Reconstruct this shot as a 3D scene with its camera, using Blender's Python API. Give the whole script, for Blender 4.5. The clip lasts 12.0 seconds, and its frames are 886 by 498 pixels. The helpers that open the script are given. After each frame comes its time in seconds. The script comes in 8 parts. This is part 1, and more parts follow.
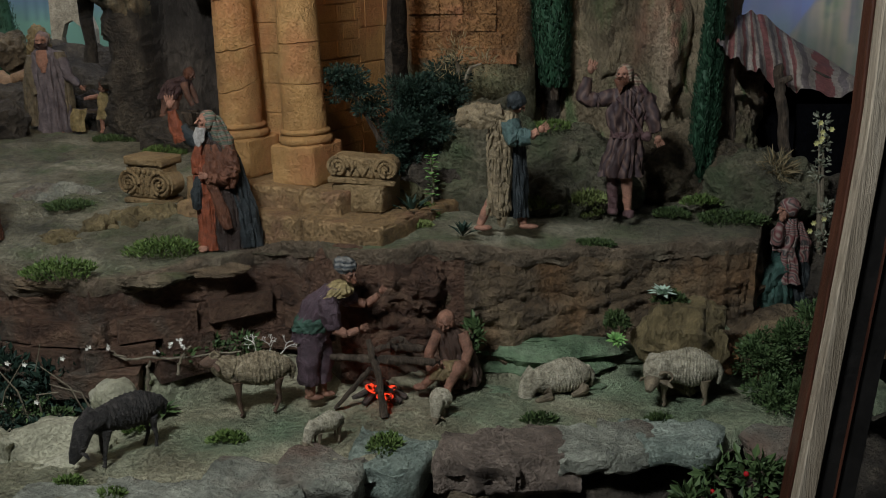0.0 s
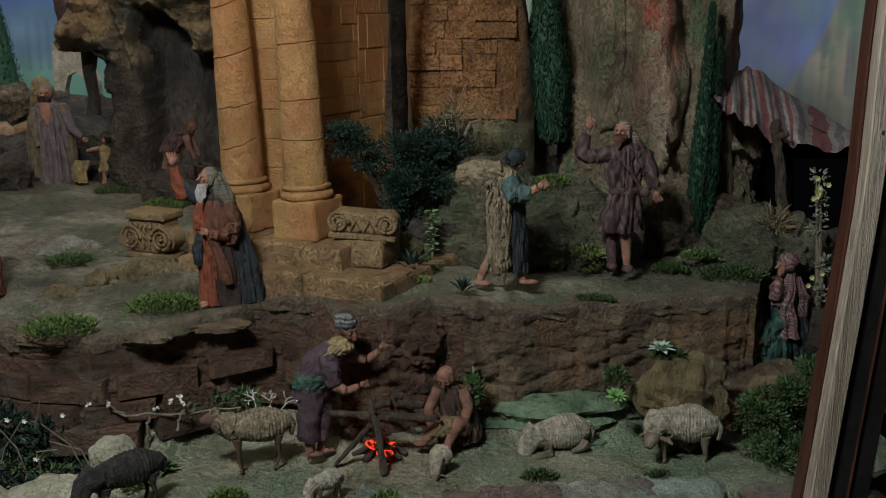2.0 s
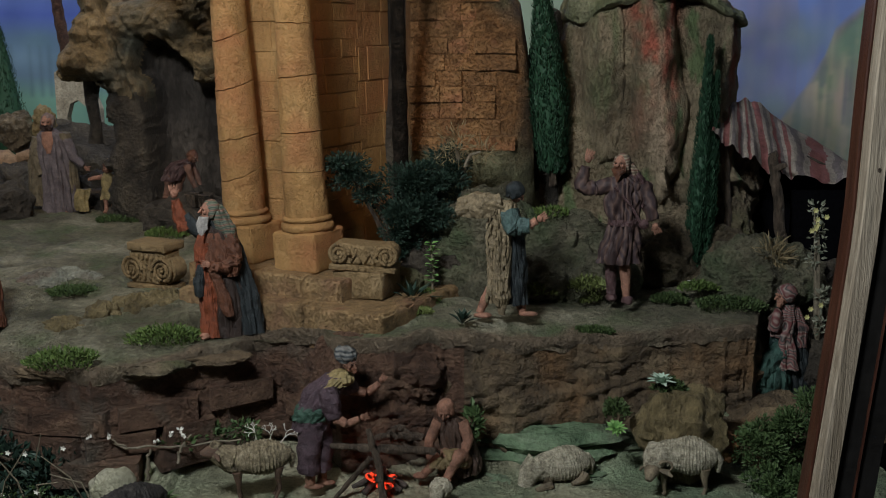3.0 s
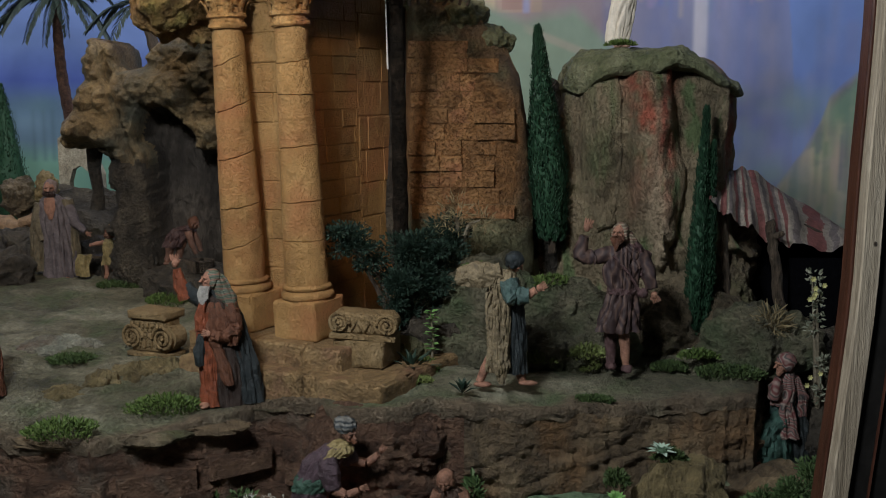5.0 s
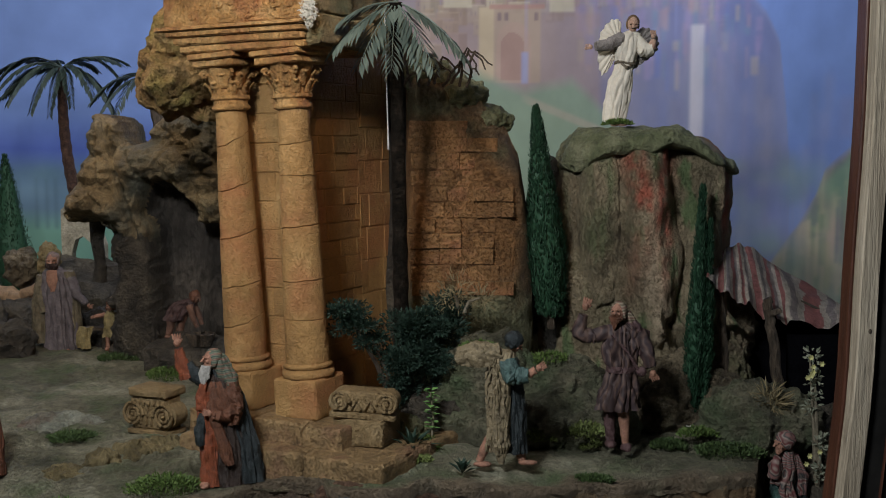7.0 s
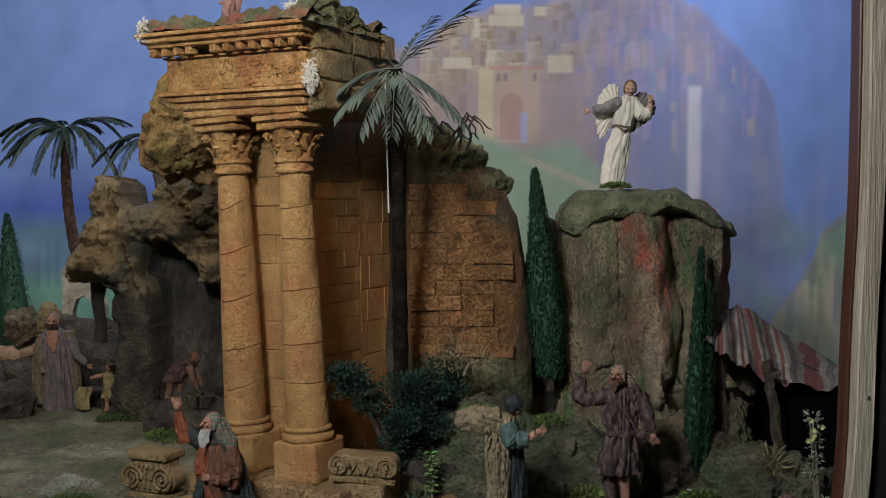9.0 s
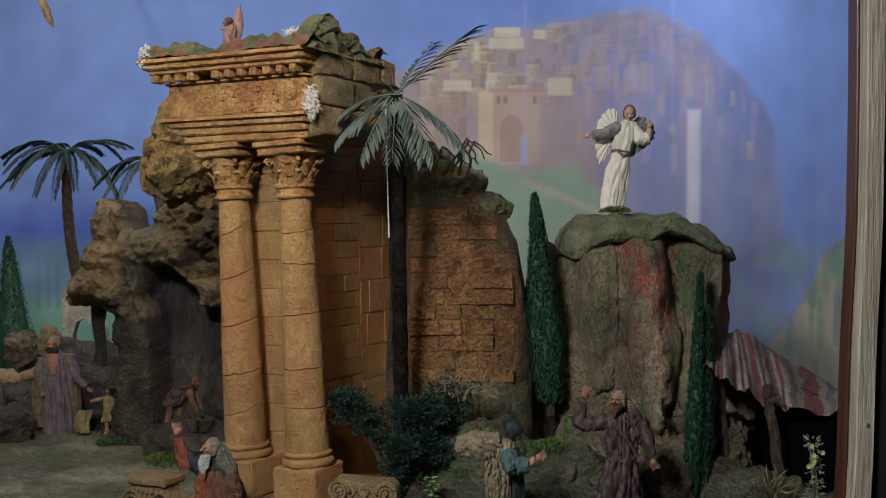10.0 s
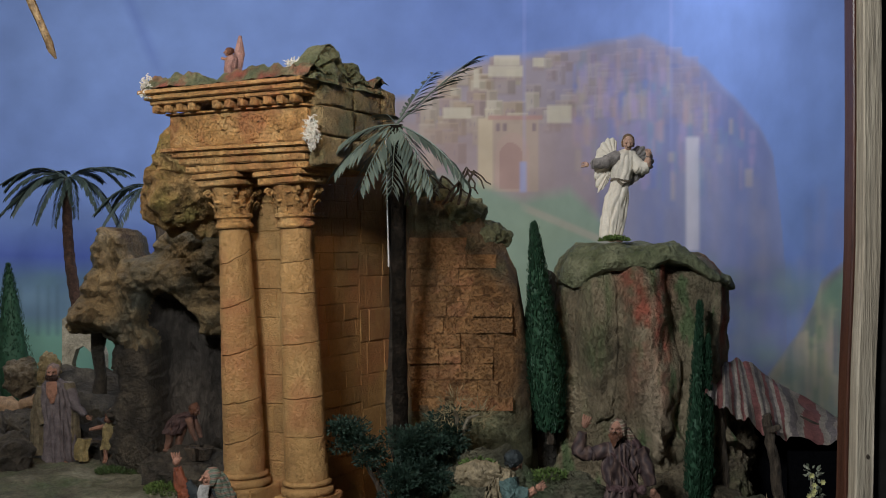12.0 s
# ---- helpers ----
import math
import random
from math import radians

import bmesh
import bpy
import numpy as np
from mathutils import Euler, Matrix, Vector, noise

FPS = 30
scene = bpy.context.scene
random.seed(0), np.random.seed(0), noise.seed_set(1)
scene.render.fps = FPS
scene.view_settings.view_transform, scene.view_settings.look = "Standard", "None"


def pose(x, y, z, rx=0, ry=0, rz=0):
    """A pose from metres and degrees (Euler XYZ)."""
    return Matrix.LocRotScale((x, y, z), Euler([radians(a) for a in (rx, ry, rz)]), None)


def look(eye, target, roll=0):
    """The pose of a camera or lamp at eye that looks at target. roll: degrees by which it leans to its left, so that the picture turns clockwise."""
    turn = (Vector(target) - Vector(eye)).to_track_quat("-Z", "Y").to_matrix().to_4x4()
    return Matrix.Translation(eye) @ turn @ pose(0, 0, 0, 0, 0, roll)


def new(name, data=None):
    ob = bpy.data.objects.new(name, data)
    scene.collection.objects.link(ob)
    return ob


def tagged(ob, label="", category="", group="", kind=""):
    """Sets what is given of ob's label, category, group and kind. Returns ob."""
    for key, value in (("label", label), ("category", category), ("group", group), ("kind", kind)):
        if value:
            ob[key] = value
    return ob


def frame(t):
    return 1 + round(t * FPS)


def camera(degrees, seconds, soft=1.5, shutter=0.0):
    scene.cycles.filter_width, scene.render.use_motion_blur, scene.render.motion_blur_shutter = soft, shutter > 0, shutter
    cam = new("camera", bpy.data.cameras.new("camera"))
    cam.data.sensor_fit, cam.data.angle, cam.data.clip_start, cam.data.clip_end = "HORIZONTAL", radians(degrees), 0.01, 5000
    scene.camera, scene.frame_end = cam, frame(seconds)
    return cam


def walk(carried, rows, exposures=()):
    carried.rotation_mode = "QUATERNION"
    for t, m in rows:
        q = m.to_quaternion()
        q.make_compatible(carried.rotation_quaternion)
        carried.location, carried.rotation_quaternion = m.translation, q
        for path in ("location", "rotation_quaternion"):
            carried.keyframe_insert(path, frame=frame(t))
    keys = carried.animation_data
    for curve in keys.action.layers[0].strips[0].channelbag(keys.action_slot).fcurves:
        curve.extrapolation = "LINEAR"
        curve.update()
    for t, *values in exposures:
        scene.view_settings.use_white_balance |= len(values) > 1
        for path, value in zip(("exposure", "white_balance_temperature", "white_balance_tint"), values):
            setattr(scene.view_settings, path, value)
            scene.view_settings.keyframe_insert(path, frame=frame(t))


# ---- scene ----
cam = camera(44.44, 12.0, soft=0.98)
PATH = [  # seconds, x, y, z, pitch, yaw
    (0.0, 0.0014, -0.0662, 1.6427, -14.706, 0.024),
    (0.5, 0.0014, -0.0667, 1.6490, -14.407, 0.020),
    (1.0, 0.0011, -0.0673, 1.6566, -13.821, 0.015),
    (1.5, 0.0008, -0.0688, 1.6649, -13.141, 0.008),
    (2.0, 0.0008, -0.0700, 1.6724, -12.462, 0.006),
    (2.5, 0.0010, -0.0728, 1.6819, -11.840, 0.012),
    (3.0, 0.0010, -0.0757, 1.6970, -11.329, 0.012),
    (5.0, 0.0000, -0.0838, 1.7214, -8.231, -0.024),
    (5.5, -0.0003, -0.0881, 1.7364, -7.532, -0.031),
    (6.0, -0.0003, -0.0911, 1.7459, -6.731, -0.029),
    (6.5, -0.0007, -0.0954, 1.7557, -5.899, -0.034),
    (7.0, -0.0014, -0.1024, 1.7689, -5.115, -0.060),
    (9.0, -0.0014, -0.1150, 1.7889, -2.224, -0.070),
    (9.5, -0.0013, -0.1184, 1.7978, -1.748, -0.060),
    (10.0, -0.0010, -0.1216, 1.8021, -1.197, -0.057),
    (10.5, -0.0006, -0.1238, 1.8059, -0.660, -0.057),
    (11.0, -0.0006, -0.1254, 1.8095, -0.318, -0.059),
    (11.5, -0.0005, -0.1270, 1.8111, -0.089, -0.063),
    (12.0, -0.0006, -0.1279, 1.8115, 0.129, -0.068),
]
walk(cam, [(t, pose(x, y, z, 90 + p, 0, yaw)) for t, x, y, z, p, yaw in PATH],
     exposures=[(0.0, 0.0), (12.0, 0.0)])

# ---- light: a dim museum case, one warm lamp at its top front, unseen fills added over sky and cave ----
world = bpy.data.worlds.new("dark_room")
scene.world = world
world.use_nodes = True
world.node_tree.nodes["Background"].inputs[0].default_value = (0.75, 0.85, 1.0, 1)
world.node_tree.nodes["Background"].inputs[1].default_value = 0.03


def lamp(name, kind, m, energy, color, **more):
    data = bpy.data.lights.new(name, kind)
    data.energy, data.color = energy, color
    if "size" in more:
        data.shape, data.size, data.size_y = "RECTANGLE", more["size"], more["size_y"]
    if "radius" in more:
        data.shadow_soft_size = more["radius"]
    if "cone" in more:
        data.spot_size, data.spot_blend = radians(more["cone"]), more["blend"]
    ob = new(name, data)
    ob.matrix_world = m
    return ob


lamp("warm_spot", "SPOT", look((-0.14, 1.16, 2.72), (-0.35, 2.42, 2.10)), 24.5, (1.0, 0.60, 0.33), radius=0.06, cone=70, blend=1.0)
# unseen cool fills, added to brighten the painted sky
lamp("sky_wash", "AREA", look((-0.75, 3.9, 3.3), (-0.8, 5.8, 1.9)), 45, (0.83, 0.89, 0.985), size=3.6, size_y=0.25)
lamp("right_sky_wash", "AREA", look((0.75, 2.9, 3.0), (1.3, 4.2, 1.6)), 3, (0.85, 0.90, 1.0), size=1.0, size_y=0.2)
# unseen neutral lamp, placed by the cast shadows of the sheep
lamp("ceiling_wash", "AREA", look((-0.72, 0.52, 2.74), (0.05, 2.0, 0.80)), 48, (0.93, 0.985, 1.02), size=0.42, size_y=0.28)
# unseen fill, added to brighten the cave and far terrace
lamp("rear_wash", "AREA", look((-1.10, 2.35, 2.95), (-1.0, 3.5, 2.00)), 10, (1.0, 0.88, 0.72), size=0.5, size_y=0.2)
lamp("ember_glow", "POINT", pose(-0.13, 1.99, 0.825), 0.022, (1.0, 0.12, 0.03), radius=0.02)


# ---- materials ----
def surf(name, dark, mid, light, scale=12.0, rough=0.74, bump=0.5, grain=120.0, depth=0.004, crack=0.0, spec=0.35,
         patch=None, patch_scale=5.0, patch_at=0.55, stretch=(1, 1, 1), piece=0.0, contrast=0.44, pits=0.0, zones=()):
    """Painted surface: three tones by noise, a second colour in patches, fine grain and relief."""
    m = bpy.data.materials.new(name)
    m.use_nodes = True
    t = m.node_tree
    b = t.nodes["Principled BSDF"]
    b.inputs["Specular IOR Level"].default_value = spec

    def node(kind, **kw):
        n = t.nodes.new(kind)
        for k, v in kw.items():
            n.inputs[k].default_value = v
        return n

    def tie(a, ao, c, ci):
        t.links.new(a.outputs[ao], c.inputs[ci])

    geo = node("ShaderNodeNewGeometry")
    mp = node("ShaderNodeMapping", Scale=stretch)
    tie(geo, "Position", mp, "Vector")
    n1 = node("ShaderNodeTexNoise", Scale=scale, Detail=8.0, Roughness=0.62, Distortion=0.4)
    n2 = node("ShaderNodeTexNoise", Scale=grain, Detail=5.0, Roughness=0.6)
    for n in (n1, n2):
        tie(mp, "Vector", n, "Vector")
    ramp = t.nodes.new("ShaderNodeValToRGB")
    e = ramp.color_ramp.elements
    e[0].position, e[0].color = 0.30, (*dark, 1)
    e[1].position, e[1].color = 0.70, (*light, 1)
    k = e.new(0.5)
    k.color = (*mid, 1)
    tie(n1, "Fac", ramp, "Fac")
    col, out = ramp, "Color"
    if patch:
        n3 = node("ShaderNodeTexNoise", Scale=patch_scale, Detail=4.0, Roughness=0.55)
        tie(geo, "Position", n3, "Vector")
        r3 = node("ShaderNodeMapRange")
        r3.inputs["From Min"].default_value, r3.inputs["From Max"].default_value = patch_at - 0.09, patch_at + 0.13
        tie(n3, "Fac", r3, "Value")
        mx = t.nodes.new("ShaderNodeMix")
        mx.data_type = "RGBA"
        mx.inputs["B"].default_value = (0, 0, 0, 1)
        mx.inputs[7].default_value = (*patch, 1)
        tie(r3, "Result", mx, 0)
        t.links.new(col.outputs[out], mx.inputs[6])
        col, out = mx, 2
    for attr, tone in zones:  # brushed-on colours that the mesh marks out
        za = t.nodes.new("ShaderNodeAttribute")
        za.attribute_name = attr
        zm = t.nodes.new("ShaderNodeMix")
        zm.data_type = "RGBA"
        zv = t.nodes.new("ShaderNodeMix")
        zv.data_type, zv.blend_type = "RGBA", "MULTIPLY"
        zv.inputs[0].default_value = 1.0
        zv.inputs[6].default_value = (*tone, 1)
        zr = node("ShaderNodeMapRange")
        zr.inputs["From Min"].default_value, zr.inputs["From Max"].default_value = 0.3, 0.7
        zr.inputs["To Min"].default_value, zr.inputs["To Max"].default_value = 0.6, 1.4
        tie(n1, "Fac", zr, "Value")
        tie(zr, "Result", zv, 7)
        tie(za, "Fac", zm, 0)
        t.links.new(col.outputs[out], zm.inputs[6])
        t.links.new(zv.outputs[2], zm.inputs[7])
        col, out = zm, 2
    if crack:
        wob = node("ShaderNodeTexNoise", Scale=7.0, Detail=4.0)
        tie(geo, "Position", wob, "Vector")
        vm = t.nodes.new("ShaderNodeVectorMath")
        vm.operation = "MULTIPLY_ADD"
        vm.inputs[1].default_value = (0.16, 0.16, 0.16)
        tie(wob, "Color", vm, 0)
        tie(mp, "Vector", vm, 2)
        vo = node("ShaderNodeTexVoronoi", Scale=crack)
        vo.feature = "DISTANCE_TO_EDGE"
        tie(vm, 0, vo, "Vector")
        thin = node("ShaderNodeMapRange")
        thin.inputs["From Max"].default_value = 0.011
        thin.inputs["To Min"].default_value, thin.inputs["To Max"].default_value = 0.6, 0.0
        tie(vo, "Distance", thin, "Value")
        some = node("ShaderNodeMapRange")
        some.inputs["From Min"].default_value, some.inputs["From Max"].default_value = 0.54, 0.66
        tie(wob, "Fac", some, "Value")
        both = t.nodes.new("ShaderNodeMath")
        both.operation = "MULTIPLY"
        tie(thin, "Result", both, 0)
        tie(some, "Result", both, 1)
        ck = t.nodes.new("ShaderNodeMix")
        ck.data_type = "RGBA"
        ck.inputs[7].default_value = (dark[0] * 0.4, dark[1] * 0.4, dark[2] * 0.4, 1)
        tie(both, 0, ck, 0)
        t.links.new(col.outputs[out], ck.inputs[6])
        col, out = ck, 2
    gr = node("ShaderNodeMapRange")
    gr.inputs["From Min"].default_value, gr.inputs["From Max"].default_value = 0.36, 0.66
    gr.inputs["To Min"].default_value, gr.inputs["To Max"].default_value = 1 - contrast * 1.14, 1 + contrast * 0.86
    n4 = node("ShaderNodeTexNoise", Scale=grain * 0.36, Detail=9.0, Roughness=0.74)
    tie(mp, "Vector", n4, "Vector")
    av = t.nodes.new("ShaderNodeMath")
    av.operation = "MULTIPLY_ADD"
    av.inputs[1].default_value = 0.45
    tie(n2, "Fac", av, 0)
    hv = t.nodes.new("ShaderNodeMath")
    hv.operation = "MULTIPLY"
    hv.inputs[1].default_value = 0.55
    tie(n4, "Fac", hv, 0)
    tie(hv, 0, av, 2)
    tie(av, 0, gr, "Value")
    mul = t.nodes.new("ShaderNodeMix")
    mul.data_type, mul.blend_type = "RGBA", "MULTIPLY"
    mul.inputs[0].default_value = 1.0
    t.links.new(col.outputs[out], mul.inputs[6])
    tie(gr, "Result", mul, 7)
    col, out = mul, 2
    if piece:
        info = t.nodes.new("ShaderNodeObjectInfo")
        pr = node("ShaderNodeMapRange")
        pr.inputs["To Min"].default_value, pr.inputs["To Max"].default_value = 1 - piece, 1 + piece
        tie(info, "Random", pr, "Value")
        hs = t.nodes.new("ShaderNodeHueSaturation")
        t.links.new(col.outputs[out], hs.inputs["Color"])
        tie(pr, "Result", hs, "Value")
        col, out = hs, "Color"
    t.links.new(col.outputs[out], b.inputs["Base Color"])
    rr = node("ShaderNodeMapRange")
    rr.inputs["To Min"].default_value, rr.inputs["To Max"].default_value = rough - 0.30, min(1.0, rough + 0.02)
    tie(n1, "Fac", rr, "Value")
    tie(rr, "Result", b, "Roughness")
    if bump:
        add = t.nodes.new("ShaderNodeMath")
        add.operation = "ADD"
        tie(n1, "Fac", add, 0)
        sc = t.nodes.new("ShaderNodeMath")
        sc.operation = "MULTIPLY"
        sc.inputs[1].default_value = 1.5
        tie(av, 0, sc, 0)
        tie(sc, 0, add, 1)
        last = add
        if crack:
            cr = t.nodes.new("ShaderNodeMath")
            cr.operation = "MULTIPLY_ADD"
            cr.inputs[1].default_value = -0.9
            tie(both, 0, cr, 0)
            tie(add, 0, cr, 2)
            last = cr
        if pits:  # small knocks and pocks in the plaster
            pn = node("ShaderNodeTexNoise", Scale=grain * 1.9, Detail=6.0, Roughness=0.7)
            tie(geo, "Position", pn, "Vector")
            pm = node("ShaderNodeMapRange")
            pm.inputs["From Min"].default_value, pm.inputs["From Max"].default_value = 0.38, 0.47
            pm.inputs["To Min"].default_value, pm.inputs["To Max"].default_value = -pits, 0.0
            tie(pn, "Fac", pm, "Value")
            pa = t.nodes.new("ShaderNodeMath")
            pa.operation = "ADD"
            tie(last, 0, pa, 0)
            tie(pm, "Result", pa, 1)
            last = pa
        bp = node("ShaderNodeBump", Strength=bump, Distance=depth * 2.6)
        tie(last, 0, bp, "Height")
        tie(bp, "Normal", b, "Normal")
    return m


def plain(name, color, rough=0.7, spec=0.3, var=0.25, scale=60.0, bump=0.3, depth=0.002, contrast=0.36):
    d = tuple(c * (1 - var) for c in color)
    l = tuple(min(1, c * (1 + var)) for c in color)
    return surf(name, d, color, l, scale=scale, rough=rough, bump=bump, grain=scale * 6, depth=depth, spec=spec, contrast=contrast)


def leafy(name, a, b, rough=0.6):
    """Leaves: every leaf its own tone between a and b."""
    m = bpy.data.materials.new(name)
    m.use_nodes = True
    t = m.node_tree
    p = t.nodes["Principled BSDF"]
    geo = t.nodes.new("ShaderNodeNewGeometry")
    mx = t.nodes.new("ShaderNodeMix")
    mx.data_type = "RGBA"
    mx.inputs[6].default_value, mx.inputs[7].default_value = (*a, 1), (*b, 1)
    t.links.new(geo.outputs["Random Per Island"], mx.inputs[0])
    t.links.new(mx.outputs[2], p.inputs["Base Color"])
    p.inputs["Roughness"].default_value = rough
    p.inputs["Specular IOR Level"].default_value = 0.3
    return m


GROUND = surf("painted_earth", (0.085, 0.080, 0.050), (0.225, 0.208, 0.140), (0.43, 0.40, 0.29), scale=6, bump=1.0, grain=95, depth=0.008, contrast=0.42, pits=0.4,
              patch=(0.13, 0.17, 0.08), patch_scale=7, patch_at=0.58, zones=(("brown", (0.20, 0.15, 0.10)),))
FORE = surf("painted_foreground_earth", (0.17, 0.155, 0.098), (0.385, 0.355, 0.235), (0.58, 0.54, 0.38), scale=6, bump=1.0, grain=95, depth=0.008, contrast=0.36, pits=0.4,
            patch=(0.20, 0.27, 0.165), patch_scale=4, patch_at=0.60, zones=(("green", (0.25, 0.32, 0.20)),))
LEDGE = surf("dark_red_ledge_stone", (0.06, 0.034, 0.023), (0.125, 0.068, 0.043), (0.21, 0.125, 0.078), scale=12, bump=0.9, grain=90, depth=0.008,
             stretch=(1, 1, 1.4), patch=(0.12, 0.105, 0.08), patch_scale=9, patch_at=0.6, piece=0.10, contrast=0.34, pits=0.5)
LEDGE_R = surf("brown_ledge_rock", (0.065, 0.047, 0.031), (0.155, 0.110, 0.066), (0.26, 0.19, 0.11), scale=12, bump=0.9, grain=110, depth=0.008,
               patch=(0.20, 0.11, 0.05), patch_scale=7, patch_at=0.57)
GREENROCK = surf("green_washed_rock", (0.080, 0.130, 0.070), (0.155, 0.230, 0.130), (0.25, 0.32, 0.205), scale=12, bump=0.8, grain=110, depth=0.006,
                 patch=(0.18, 0.18, 0.13), patch_scale=8, patch_at=0.58)
PALEGREEN = surf("pale_green_rim_stone", (0.13, 0.17, 0.14), (0.25, 0.30, 0.25), (0.37, 0.42, 0.35), scale=12, bump=0.9, grain=100, depth=0.006, contrast=0.3, pits=0.4)
ROSEROCK = surf("rosy_brown_rim_stone", (0.11, 0.085, 0.068), (0.20, 0.155, 0.122), (0.31, 0.245, 0.195), scale=12, bump=0.9, grain=100, depth=0.007, contrast=0.36, pits=0.5)
GREYROCK = surf("grey_rim_stone", (0.12, 0.125, 0.10), (0.245, 0.25, 0.20), (0.38, 0.385, 0.31), scale=14, bump=0.9, grain=120, depth=0.007,
                patch=(0.17, 0.12, 0.09), patch_scale=6, patch_at=0.56)
PALEROCK = surf("pale_boulder", (0.27, 0.26, 0.18), (0.44, 0.42, 0.30), (0.56, 0.53, 0.40), scale=12, bump=0.8, grain=100, depth=0.005, contrast=0.28, pits=0.3,
                patch=(0.28, 0.30, 0.16), patch_scale=7, patch_at=0.62)
# dark rock, also used to colour shade into gaps, cave and rim
DARK_AND_SHADE_ROCK = surf("dark_and_shade_rock", (0.030, 0.026, 0.022), (0.075, 0.062, 0.048), (0.15, 0.125, 0.09), scale=10, bump=1.0, grain=90, depth=0.012)
CAVEROCK = surf("brown_cave_rock", (0.07, 0.055, 0.036), (0.18, 0.14, 0.09), (0.32, 0.25, 0.16), scale=10, crack=7.0, bump=1.0, grain=90, depth=0.012,
                patch=(0.12, 0.14, 0.06), patch_scale=6, patch_at=0.6)
OVERHANG = surf("ochre_brown_overhang_rock", (0.12, 0.08, 0.04), (0.29, 0.20, 0.10), (0.46, 0.33, 0.17), scale=9, bump=1.0, grain=90, depth=0.010,
                patch=(0.15, 0.14, 0.10), patch_scale=6.0, patch_at=0.54)
# hollow rock darkened to stand for the shade inside the cave
HOLLOWSHADE = surf("shaded_hollow_rock", (0.036, 0.030, 0.025), (0.075, 0.061, 0.050), (0.135, 0.112, 0.093), scale=8, bump=0.9, grain=80, depth=0.010, stretch=(1, 1, 0.4))
YELLOWROCK = surf("ochre_mossy_rock", (0.24, 0.13, 0.05), (0.44, 0.26, 0.10), (0.58, 0.38, 0.17), scale=12, bump=1.0, grain=80, depth=0.009,
                  patch=(0.30, 0.27, 0.07), patch_scale=7, patch_at=0.60, contrast=0.34, pits=0.5)
MOSSYSTONE = surf("mossy_ochre_stone", (0.20, 0.14, 0.066), (0.36, 0.265, 0.125), (0.47, 0.36, 0.19), scale=10, bump=1.0, grain=95, depth=0.008,
                  patch=(0.19, 0.20, 0.10), patch_scale=9, patch_at=0.56, contrast=0.34, pits=0.5)
STREAKED = surf("streaked_cliff", (0.12, 0.095, 0.060), (0.27, 0.215, 0.135), (0.42, 0.34, 0.22), scale=7, bump=0.9, grain=80, depth=0.009,
                stretch=(1.1, 1.1, 0.7), patch=(0.15, 0.16, 0.085), patch_scale=6, patch_at=0.62, contrast=0.28, pits=0.45,
                zones=(("pale", (0.46, 0.355, 0.24)), ("green", (0.15, 0.20, 0.09)), ("red", (0.46, 0.135, 0.085))))
BANK = surf("dark_green_bank_rock", (0.060, 0.058, 0.038), (0.135, 0.125, 0.080), (0.23, 0.205, 0.135), scale=9, bump=0.9, grain=80, depth=0.009,
            stretch=(0.8, 0.8, 1.6), patch=(0.09, 0.12, 0.06), patch_scale=7, patch_at=0.55, contrast=0.36, pits=0.4)
GREENCAP = surf("mossy_cap_rock", (0.09, 0.11, 0.05), (0.19, 0.20, 0.11), (0.31, 0.31, 0.19), scale=12, bump=0.9, grain=100, depth=0.008)
SANDSTONE = surf("ochre_sandstone", (0.24, 0.128, 0.046), (0.38, 0.216, 0.078), (0.47, 0.285, 0.115), scale=5, bump=0.7, grain=110, depth=0.0042,
                 patch=(0.38, 0.165, 0.065), patch_scale=7, patch_at=0.56, piece=0.10, contrast=0.15, pits=0.30)
# step stone, browner and darker than the column sandstone
STEPSTONE = surf("brown_step_stone", (0.18, 0.115, 0.055), (0.30, 0.19, 0.088), (0.39, 0.265, 0.13), scale=9, bump=0.9, grain=80, depth=0.006,
                 patch=(0.24, 0.12, 0.07), patch_scale=9, patch_at=0.6, piece=0.10, contrast=0.36, pits=0.5)
# darker copy of the sandstone for the fallen pieces
DARKOCHRE = surf("dark_ochre_stone", (0.15, 0.10, 0.05), (0.265, 0.18, 0.085), (0.35, 0.25, 0.13), scale=8, bump=0.9, grain=100, depth=0.004, contrast=0.26, pits=0.3)
ORANGESTONE = surf("orange_carved_stone", (0.31, 0.15, 0.052), (0.53, 0.295, 0.105), (0.68, 0.43, 0.185), scale=14, bump=0.9, grain=100, depth=0.005, contrast=0.36, pits=0.4,
                   patch=(0.42, 0.17, 0.07), patch_scale=10, patch_at=0.6, piece=0.08)
BRICKWALL = surf("weathered_wall_plaster", (0.075, 0.050, 0.03), (0.165, 0.108, 0.058), (0.26, 0.175, 0.095), scale=9, bump=0.9, grain=80, depth=0.007,
                 patch=(0.13, 0.13, 0.07), patch_scale=7, patch_at=0.58, contrast=0.38, pits=0.5, zones=(("moss", (0.135, 0.135, 0.075)), ("orange", (0.27, 0.135, 0.052))))
ORANGEBRICK = surf("orange_brick", (0.17, 0.085, 0.036), (0.28, 0.143, 0.055), (0.37, 0.205, 0.085), scale=7, bump=0.9, grain=80, depth=0.005,
                   patch=(0.30, 0.11, 0.06), patch_scale=7, patch_at=0.62, piece=0.09, contrast=0.34, pits=0.5)
TIMBER = surf("pale_weathered_timber", (0.20, 0.16, 0.11), (0.34, 0.28, 0.205), (0.44, 0.375, 0.285), scale=22, bump=0.6, grain=160, depth=0.002,
              stretch=(3, 3, 0.12))
